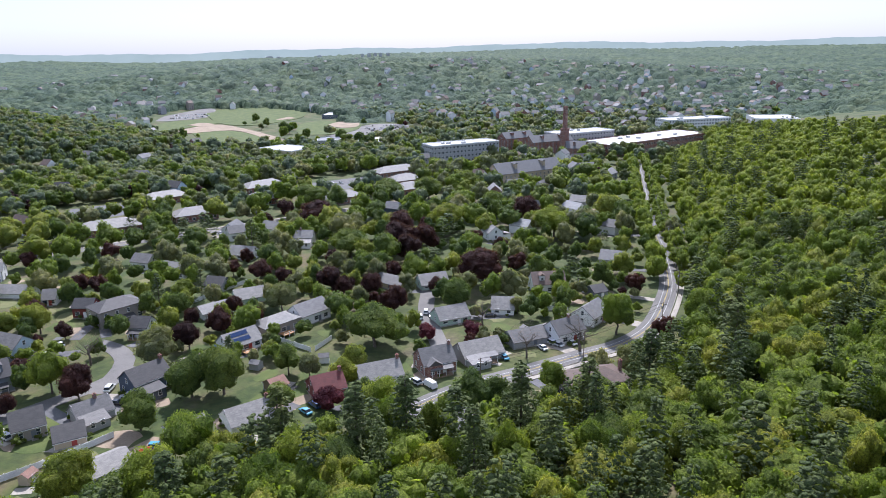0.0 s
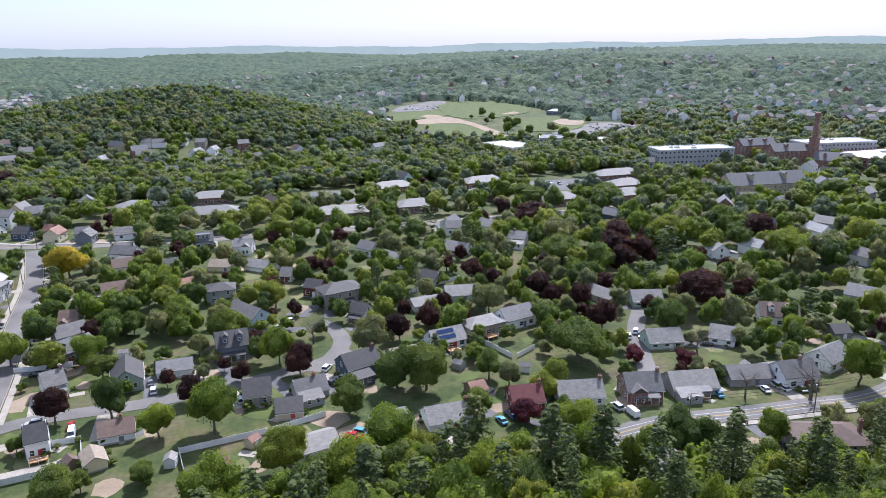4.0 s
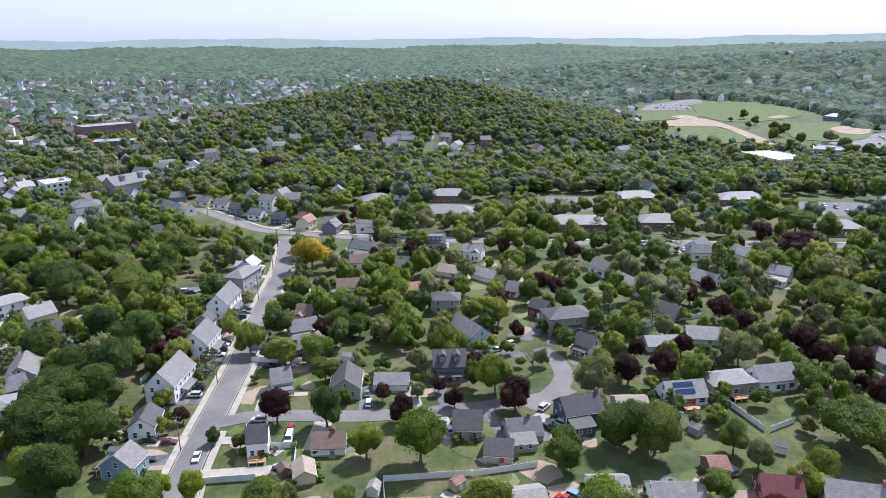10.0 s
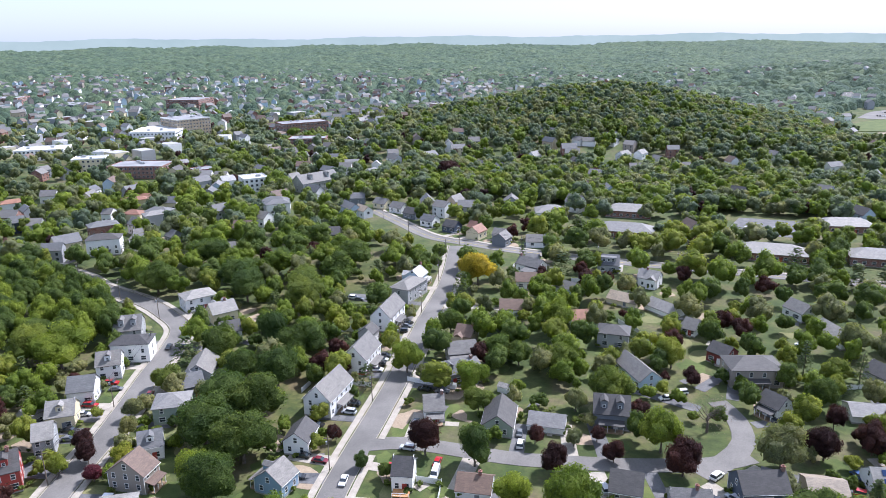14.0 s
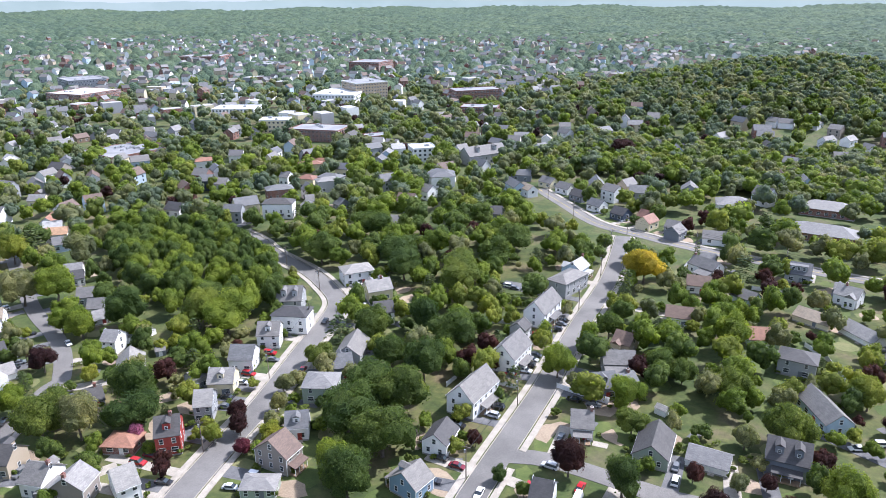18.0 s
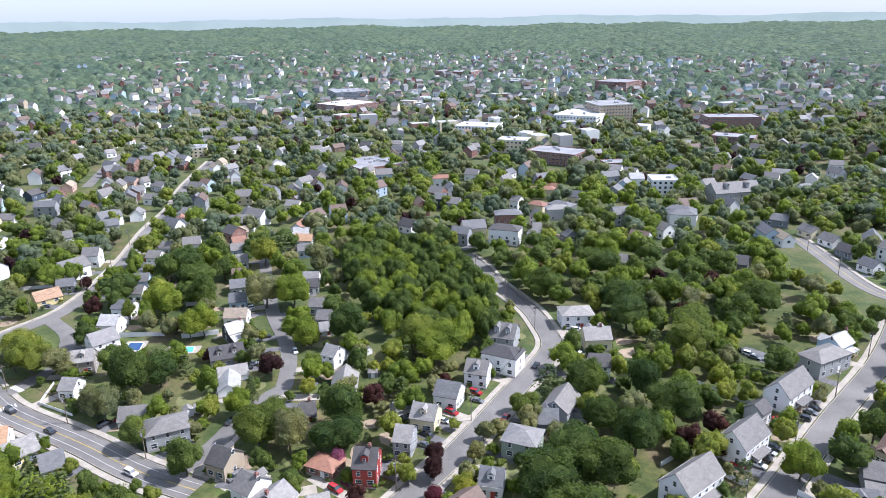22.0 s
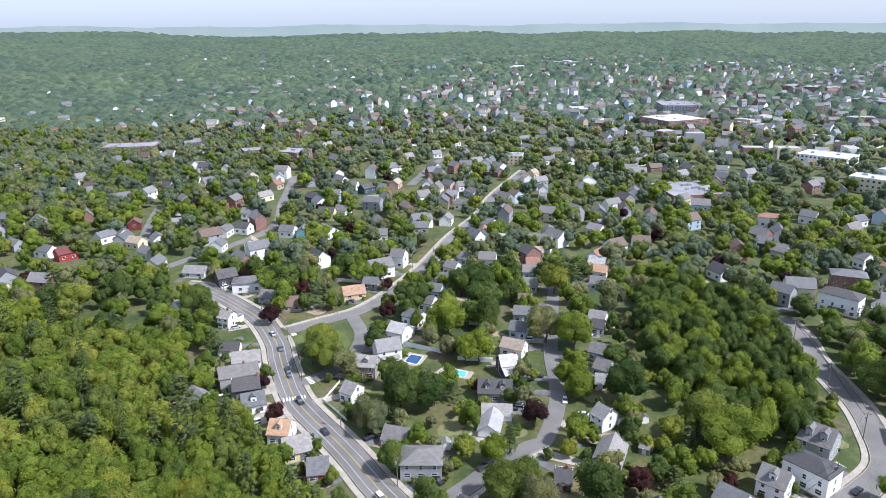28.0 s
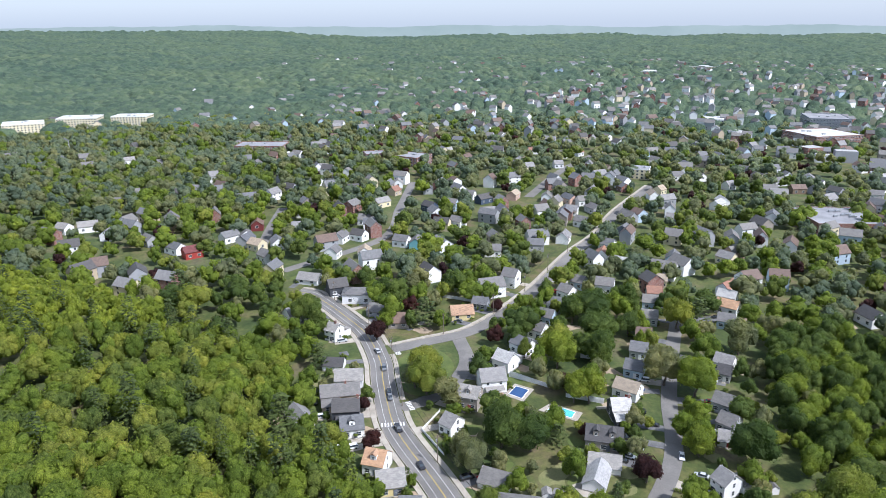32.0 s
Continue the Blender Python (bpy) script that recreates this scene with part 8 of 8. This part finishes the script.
def taken(x, y, road=4.0, wall=3.5):
    if np.min(np.hypot(ROAD_PTS[:, 0] - x, ROAD_PTS[:, 1] - y) - ROAD_W) < road:
        return True
    return bool(np.min(np.hypot(HOUSE_A[:, 0] - x, HOUSE_A[:, 1] - y) - HOUSE_A[:, 2] * 0.8) < wall)


EYE = (-20.0, 10.0, 108.0)
SEEN = np.concatenate([p for k, (p, w) in enumerate(ROAD_LINES) if k not in (3, 8, 13)] + [ROAD_LINES[3][0][ROAD_LINES[3][0][:, 0] < -60]])


def shuts_off(x, y, h, r):
    """Whether a tree would stand before a street or a house front that lies open to the hill."""
    dx, dy = x - EYE[0], y - EYE[1]
    d = math.hypot(dx, dy)
    ux, uy = dx / d, dy / d
    reach = d * h / (EYE[2] - h)
    al, ac = (SEEN[:, 0] - x) * ux + (SEEN[:, 1] - y) * uy, np.abs((SEEN[:, 0] - x) * uy - (SEEN[:, 1] - y) * ux)
    if np.any((al > 0) & (al < reach * 0.85) & (ac < r * 0.85)):
        return True
    al, ac = (HOUSE_A[:, 0] - x) * ux + (HOUSE_A[:, 1] - y) * uy, np.abs((HOUSE_A[:, 0] - x) * uy - (HOUSE_A[:, 1] - y) * ux)
    return bool(np.any((al > 0) & (al < reach * 0.55) & (ac < r * 0.6 + HOUSE_A[:, 2] * 0.5)))


SLABS = [(-969, -416), (-1026, -370), (-1045, -308)]
OPEN = [(-955, -405, 34), (-1012, -360, 34), (-1030, -300, 34), (60, 462, 30), (228, 450, 36), (-121, 288, 12), (350, 950, 150), (300, 860, 110), (330, 1090, 110), (420, 735, 60), (245, 770, 55), (300, 730, 55), (340, 690, 45), (400, 850, 100),
        (-306, 72, 22), (-272, 122, 12), (-287, 110, 10)]


def in_open(x, y):
    return any((x - a) ** 2 + (y - b) ** 2 < r * r for a, b, r in OPEN)


def built_up(x, y):
    """How far an area is built over (0 wood, 1 town)."""
    t = 0.9 * bell(x, y, -800, 900, 420, 420) + 0.7 * bell(x, y, -1500, 1000, 700, 500) + 0.75 * bell(x, y, -640, 190, 240, 200) + 0.5 * bell(x, y, -1000, 350, 350, 300) + 0.6 * bell(x, y, -500, 1500, 700, 350)
    t = t + 0.6 * bell(x, y, 1300, 900, 500, 400) + 0.5 * bell(x, y, 700, 700, 250, 250)
    return np.clip(t, 0, 0.85)




# distant houses and blocks among the tree tops, far past counting
fr = random.Random(21)
sets = {}
for k in range(8000):
    d = 400 + 2000 * fr.random() ** 1.2
    a = radians(fr.uniform(-122, 70))
    x, y = -10 + d * math.sin(a), 20 + d * math.cos(a)
    t = float(built_up(np.float64(x), np.float64(y)))
    if fr.random() > t * 0.75 + (0.0 if y < 0.2 * x + 80 else (0.05 if d > 900 else 0.04 if d > 500 and a < -0.5 else 0.015)) or in_open(x, y) or y < float(edge_y(x)) + 20 or (-260 < x < 170 and 720 < y < 1060):
        continue
    if d < 850 and fr.random() < 0.5:
        continue
    if d < 1000 and (crowded(x, y, 6.0, 0.8) or taken(x, y, 5, 7)):
        continue
    note_tree(x, y, 6.5)
    wall = fr.choice(["white", "white", "white", "white", "cream", "grey", "grey", "brick", "brick", "taupe", "tan", "lblue"])
    roof = fr.choice(["grey", "lgrey", "grey", "dark", "slate", "slate", "brown"])
    W2 = fr.uniform(3.5, 5)
    L2 = fr.uniform(4.5, 7)
    flat = -900 < x < -420 and 450 < y < 1000 and fr.random() < 0.18
    if flat:
        W2, L2 = W2 * 1.5, L2 * 1.7
    he, hr2 = fr.uniform(5.5, 8) + (4.0 if d > 930 else 0.0), fr.uniform(3, 4)
    z0 = hz(x, y)
    rot = Matrix.Rotation(radians(fr.choice([20, 65, 110, 155]) + fr.uniform(-9, 9)), 3, "Z")
    wm = sets.setdefault(("wall", wall), Mesh())
    rm = sets.setdefault(("roof", roof), Mesh())

    def put(m, vs, fs):
        m.add([rot @ Vector(v) + Vector((x, y, z0)) for v in vs], fs)

    if flat:
        h = fr.uniform(7, 12)
        b = Mesh().box(-L2, L2, -W2, W2, -4, h)
        put(wm, b.v, b.f)
        b = Mesh().box(-L2 + 0.3, L2 - 0.3, -W2 + 0.3, W2 - 0.3, h, h + 0.4)
        put(sets.setdefault(("roof", "white"), Mesh()), b.v, b.f)
    else:
        b = gable_body(L2 * 2, W2 * 2, -4, he, he + hr2)
        put(wm, b.v, b.f)
        b = gable_roof(L2 * 2, W2 * 2, he, he + hr2)
        put(rm, b.v, b.f)
        g = sets.setdefault(("glass", ""), Mesh())
        for sx in (-0.5, 0.5):
            for zz in (1.5, 4.2):
                b = Mesh().box(sx * L2 - 0.6, sx * L2 + 0.6, -W2 - 0.05, W2 + 0.05, zz, zz + 1.4)
                put(g, b.v, b.f)
for (what, c), m in sets.items():
    mat = WALL[c] if what == "wall" else (ROOF[c] if what == "roof" else GLASS)
    words = {"wall": "walls of many distant houses among trees", "roof": "roofs of many distant houses among trees", "glass": "windows of many distant houses"}[what]
    tagged(new("distant_houses", m.data("distant_houses", mat)), words, "distant houses", kind="stuff")
wr = random.Random(3)
belt, pines, front = [], [], {"maple": [], "oak": [], "lime": []}
count = 0
# the wooded hill in front of and beside the camera
for k in range(9000):
    x = wr.uniform(-470, 660)
    y = float(edge_y(x)) - abs(wr.gauss(0, 1)) * 75 - 1
    r = wr.uniform(3.6, 7.0)
    if math.hypot(x + 5, y) < 70 or y < -0.42 * abs(x + 5) - 10:
        continue
    if crowded(x, y, r, 0.6) or taken(x, y, 5.0, 4.0):
        continue
    d = float(edge_y(x)) - y
    note_tree(x, y, r)
    pine = wr.random() < (0.36 if -20 < x < 220 else 0.10)
    h = wr.uniform(16, 23) if pine else wr.uniform(11, 16)
    if count < 70 and d < 45 and math.hypot(x, y - 20) < 260:
        count += 1
        kind = "pine" if pine else wr.choice(["maple", "maple", "lime", "oak", "maple", "maple", "dark"])
        tree(x, y, h, r * (0.85 if pine else 1.08), kind, 0 if math.hypot(x, y - 20) < 260 else 1, "trees of the hillside wood")
    elif pine:
        pines.append((x, y, h, r * 0.8))
    else:
        (belt if math.hypot(x, y - 20) > 330 else front[wr.choice(["maple", "maple", "maple", "lime", "lime", "oak"])]).append((x, y, h, r * 1.08))
woodland("woodland", belt, LEAF["maple"], "fresh green broadleaf wood covering the hillside")
for kind, spots in front.items():
    near = [q for q in spots if math.hypot(q[0], q[1] - 20) < 215]
    woodland("woodland", near, LEAF[kind], "green broadleaf trees of the wood near by", fine=2)
    woodland("woodland", [q for q in spots if q not in near], LEAF[kind], "green broadleaf trees of the hillside wood", fine=1)
woodland("woodland", pines, LEAF["pine"], "dark pines scattered in the hillside wood", True)

# trees that close over the road along the wood
lane, last = [], None
for p in ROAD_LINES[13][0]:
    if p[1] > 150 and (last is None or math.hypot(p[0] - last[0], p[1] - last[1]) > 8):
        last = p
        for side in (-1, 1):
            x, y, r = p[0] + side * 4.0 + wr.uniform(-0.6, 0.6), p[1] - side * 4.0 + wr.uniform(-0.6, 0.6), wr.uniform(4.0, 6.0)
            if wr.random() < 0.8 and not crowded(x, y, r, 0.3):
                note_tree(x, y, r)
                lane.append((x, y, wr.uniform(9, 14), r))
woodland("roadside_trees", lane, LEAF["maple"], "green broadleaf trees closing over the road", fine=1)

# the grove between the lane and the curving street
GROVE = [(-269, 199), (-314, 226), (-328, 255), (-285, 267), (-237, 250), (-217, 241), (-198, 223), (-196, 206), (-228, 190)]


def inside(x, y, poly):
    c = False
    for (x0, y0), (x1, y1) in zip(poly, poly[1:] + poly[:1]):
        if (y0 > y) != (y1 > y) and x < (x1 - x0) * (y - y0) / (y1 - y0) + x0:
            c = not c
    return c


grove = []
for k in range(700):
    x, y, r = wr.uniform(-330, -195), wr.uniform(188, 270), wr.uniform(4.5, 7.0)
    if not inside(x, y, GROVE) or crowded(x, y, r, 0.55) or taken(x, y, 3.0, 2.0):
        continue
    note_tree(x, y, r)
    grove.append((x, y, wr.uniform(13, 17), r))
woodland("woodland", grove[::3], LEAF["dark"], "dense broadleaf grove between the streets", fine=2)
woodland("woodland", grove[1::3], LEAF["oak"], "dense broadleaf grove between the streets", fine=2)
woodland("woodland", grove[2::3], LEAF["maple"], "dense broadleaf grove between the streets", fine=2)

def on_hill(q):
    return -260 < q[0] < 150 and 690 < q[1] < 1050


# trees among the houses, thinner near by where the gardens show
groups, nearer, farther = {}, {}, {}
for k in range(25000):
    d = 200 + 900 * wr.random() ** 0.8
    a = radians(wr.uniform(-128, 72))
    x, y = -10 + d * math.sin(a), 20 + d * math.cos(a)
    if k > 22000:
        d = wr.uniform(170, 400)
        x, y = -10 + d * math.sin(a), 20 + d * math.cos(a)
    elif k > 19000:
        x, y = (wr.uniform(-260, 150), wr.uniform(690, 1050)) if k % 2 else (wr.uniform(-1050, -560), wr.uniform(-420, 40))
        d = math.hypot(x + 10, y - 20)
    if y < float(edge_y(x)) + 4 or in_open(x, y):
        continue
    keep = 0.9 if d < 420 else 0.95
    hill = -260 < x < 150 and 690 < y < 1050
    if hill:
        keep = 1.0
    if x > -60 and d < 450:
        keep = 0.72
    if -1000 < x < -430 and 430 < y < 900:
        keep *= 0.4
    if wr.random() > keep:
        continue
    r = wr.uniform(3.4, 6.6) if d < 320 else (wr.uniform(5.2, 8.8) if d < 650 else wr.uniform(5.2, 8.4))
    if k > 11000:
        r *= 0.75 if k < 22000 else 0.55
    h = min(r * 1.5 + (wr.uniform(1.0, 2.5) if r < 3.4 else wr.uniform(3.0, 6.0)), 18)
    deep = hill or (x < -560 and y < 0.2 * x + 80)
    if crowded(x, y, r, 0.48 if deep else 0.66) or taken(x, y, 2.0 + r * 0.3, 1.5):
        continue
    if d < 700 and not deep and wr.random() < (0.93 if k < 22000 else 0.85) and shuts_off(x, y, h, r):
        continue
    note_tree(x, y, r)
    # with distance more trees take the blue and pale leaf colours, as painted haze
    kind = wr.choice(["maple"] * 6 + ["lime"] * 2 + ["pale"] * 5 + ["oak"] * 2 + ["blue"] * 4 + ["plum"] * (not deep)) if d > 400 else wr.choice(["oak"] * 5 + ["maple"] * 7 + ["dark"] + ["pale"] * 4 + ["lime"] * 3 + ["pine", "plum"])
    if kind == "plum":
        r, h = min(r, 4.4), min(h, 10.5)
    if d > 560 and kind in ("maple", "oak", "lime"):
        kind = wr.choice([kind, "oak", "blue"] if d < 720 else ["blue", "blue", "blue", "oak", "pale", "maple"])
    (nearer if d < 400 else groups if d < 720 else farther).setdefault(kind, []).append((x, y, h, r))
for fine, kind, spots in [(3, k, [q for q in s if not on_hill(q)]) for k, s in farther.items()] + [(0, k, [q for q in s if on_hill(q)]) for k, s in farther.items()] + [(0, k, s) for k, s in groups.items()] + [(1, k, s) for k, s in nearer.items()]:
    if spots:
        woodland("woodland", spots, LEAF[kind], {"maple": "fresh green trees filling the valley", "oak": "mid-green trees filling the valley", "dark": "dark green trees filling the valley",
                 "pine": "scattered dark conifers in the valley", "pale": "pale green trees in the valley", "blue": "haze-tinted green trees filling the valley", "lime": "bright lime-green trees in the valley", "plum": "purple-leaved trees in the valley"}[kind], kind == "pine", fine=fine)

# close woods on the round hill and in the belt below it
close = {}
for k in range(9000):
    x, y = (wr.uniform(-290, 170), wr.uniform(730, 1050)) if k % 3 else (wr.uniform(-210, 330), wr.uniform(492, 610))
    r = wr.uniform(3.8, 7.6)
    if in_open(x, y) or crowded(x, y, r, 0.4) or taken(x, y, 3.0, 2.0):
        continue
    note_tree(x, y, r * 0.9)
    # blue and pale leaf colours imitate haze over the hill
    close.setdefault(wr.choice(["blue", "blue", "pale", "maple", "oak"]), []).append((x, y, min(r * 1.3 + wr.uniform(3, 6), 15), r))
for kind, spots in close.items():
    woodland("woodland", spots, LEAF[kind], {"blue": "haze-tinted green", "pale": "pale green", "maple": "fresh green", "oak": "mid-green"}[kind] + " trees of the close wood round the hill", fine=0)

# the wood under and behind the camera
under = []
for k in range(6000):
    x, y, r = wr.uniform(-240, 240), wr.uniform(-190, 120), wr.uniform(4.5, 7.0)
    if y > float(edge_y(x)) - 4 or crowded(x, y, r, 0.42):
        continue
    note_tree(x, y, r)
    under.append((x, y, wr.uniform(11, 15), r))
woodland("woodland", under, LEAF["maple"], "green broadleaf wood on the top of the hill", fine=3)


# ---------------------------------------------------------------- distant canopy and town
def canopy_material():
    """Distant tree tops: tone from crown to crown, fine leafy relief; pale bluish colour and sheen stand in for haze.
    """
    m, nt, b = material("distant_foliage_hazed", 0.8)
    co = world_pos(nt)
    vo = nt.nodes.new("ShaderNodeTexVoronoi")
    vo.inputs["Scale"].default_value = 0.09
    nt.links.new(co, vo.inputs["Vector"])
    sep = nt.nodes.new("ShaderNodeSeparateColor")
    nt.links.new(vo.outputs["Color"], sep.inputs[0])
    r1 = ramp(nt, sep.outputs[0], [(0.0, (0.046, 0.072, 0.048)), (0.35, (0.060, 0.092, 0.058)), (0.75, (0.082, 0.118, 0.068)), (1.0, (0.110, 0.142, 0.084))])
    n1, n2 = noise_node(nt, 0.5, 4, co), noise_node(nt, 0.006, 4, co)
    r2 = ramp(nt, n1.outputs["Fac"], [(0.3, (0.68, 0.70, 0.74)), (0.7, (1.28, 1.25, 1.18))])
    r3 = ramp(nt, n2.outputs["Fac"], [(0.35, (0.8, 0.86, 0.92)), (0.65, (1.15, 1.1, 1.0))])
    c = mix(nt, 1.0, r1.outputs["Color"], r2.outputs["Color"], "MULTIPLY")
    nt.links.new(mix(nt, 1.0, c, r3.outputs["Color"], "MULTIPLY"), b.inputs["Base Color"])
    # blue-tinted sheen imitates the veil of distance haze
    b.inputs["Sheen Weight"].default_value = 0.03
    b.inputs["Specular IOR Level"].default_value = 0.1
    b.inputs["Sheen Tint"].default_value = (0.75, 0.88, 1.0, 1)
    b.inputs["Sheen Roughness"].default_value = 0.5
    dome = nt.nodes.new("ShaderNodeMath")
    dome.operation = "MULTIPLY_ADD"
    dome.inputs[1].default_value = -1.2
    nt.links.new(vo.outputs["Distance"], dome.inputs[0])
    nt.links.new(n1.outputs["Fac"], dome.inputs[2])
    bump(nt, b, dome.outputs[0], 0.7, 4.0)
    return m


CANOPY = canopy_material()


def cell_rand(i, j, k):
    h = np.sin(i * 127.1 + j * 311.7 + k * 74.7) * 43758.5453
    return h - np.floor(h)


def canopy(x, y):
    """Tree tops as rounded lumps, one to a cell, with gaps where the land is built over."""
    r = np.hypot(x, y)
    size = np.where(r < 1350, 11.0, np.where(r < 2000, 15.0, np.where(r < 3100, 21.0, 30.0)))
    amp = (size / 11.0) ** 0.7
    i0, j0 = np.floor(x / size), np.floor(y / size)
    floor = np.where(bell(x, y, 340, 1030, 110, 170) < 0.4, 2.0, -6.0)
    top = floor.copy()
    for di in (-1, 0, 1):
        for dj in (-1, 0, 1):
            i, j = i0 + di, j0 + dj
            cx, cy = (i + 0.15 + 0.7 * cell_rand(i, j, 1)) * size, (j + 0.15 + 0.7 * cell_rand(i, j, 2)) * size
            rad = size * (0.68 + 0.25 * cell_rand(i, j, 3))
            tall = 10.0 + 5.0 * amp * cell_rand(i, j, 4)
            there = (cell_rand(i, j, 5) > built_up(cx, cy)) & (bell(cx, cy, 340, 1030, 110, 170) < 0.45)
            for sx, sy in SLABS:
                there &= (np.hypot(cx - sx, cy - sy) > 34) & (np.hypot(cx - sx * 0.95, cy - sy * 0.93) > 30)
            q = 1 - ((x - cx) ** 2 + (y - cy) ** 2) / rad ** 2
            z = tall - 9.0 * amp * (1 - np.sqrt(np.clip(q, 0, 1))) + 1.2 * np.sin(x * 1.7 + i) * np.sin(y * 1.9 + j)
            top = np.maximum(top, np.where(there & (q > 0), z, floor))
    fade = np.clip((r - 930) / 80.0, 0, 1)
    return height(x, y) - 6 + (top + 6) * fade


rr = [930.0]
while rr[-1] < 4870:
    rr.append(rr[-1] * (1.0046 + 0.007 * (rr[-1] - 930) / 3940))
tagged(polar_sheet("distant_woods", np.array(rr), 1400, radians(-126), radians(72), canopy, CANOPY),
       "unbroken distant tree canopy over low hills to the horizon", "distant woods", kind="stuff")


# the farthest ridge; its haze is painted as an even pale blue glow
DISTANCE = bpy.data.materials.new("ridge_haze_glow")
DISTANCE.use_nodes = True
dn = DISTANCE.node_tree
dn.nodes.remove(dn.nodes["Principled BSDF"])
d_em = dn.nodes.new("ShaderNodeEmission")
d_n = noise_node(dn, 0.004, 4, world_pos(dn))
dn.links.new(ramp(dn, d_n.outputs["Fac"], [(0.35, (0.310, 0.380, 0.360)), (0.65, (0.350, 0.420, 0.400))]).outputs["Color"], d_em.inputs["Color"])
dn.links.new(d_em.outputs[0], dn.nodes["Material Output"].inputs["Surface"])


def far_ridge(x, y):
    a, r = np.arctan2(x, y), np.hypot(x, y)
    top = 104.0 - 14.0 * a + 60.0 * np.clip(a - 0.25, 0, 0.5) + 5.0 * np.sin(a * 17 + 1) + 3.5 * np.sin(a * 41) + 1.6 * np.sin(a * 133) + 0.8 * np.sin(a * 391)
    return np.where(r < 4760, 20.0, top * np.clip((r - 4700) / 150.0, 0, 1))


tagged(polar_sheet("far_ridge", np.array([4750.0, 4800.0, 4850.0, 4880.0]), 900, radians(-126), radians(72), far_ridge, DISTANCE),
       "wooded ridge on the horizon, glowing pale blue for haze", "distant hills", kind="structure")

# pale city towers on the skyline
sky_line = Mesh()
for bearing, wide, tall in ((13.7, 60, 11), (19.2, 90, 15), (21.1, 45, 23), (21.8, 26, 20), (24.9, 34, 25), (28.2, 22, 29), (28.7, 22, 31), (29.2, 22, 32), (29.6, 22, 31), (30.2, 24, 29)):
    px, py = 4650 * math.sin(radians(bearing)) - 4, 4650 * math.cos(radians(bearing)) - 23
    b = Mesh().box(-wide / 2, wide / 2, -12, 12, -20, tall).box(-wide / 4, wide / 4, -6, 6, tall, tall + 2)
    rot = Matrix.Rotation(-radians(bearing), 3, "Z")
    sky_line.add([rot @ Vector(v) + Vector((px, py, hz(px, py))) for v in b.v], b.f)
tagged(new("distant_towers", sky_line.data("distant_towers", MEMBRANE)), "pale city towers far off on the skyline", "distant buildings", kind="stuff")
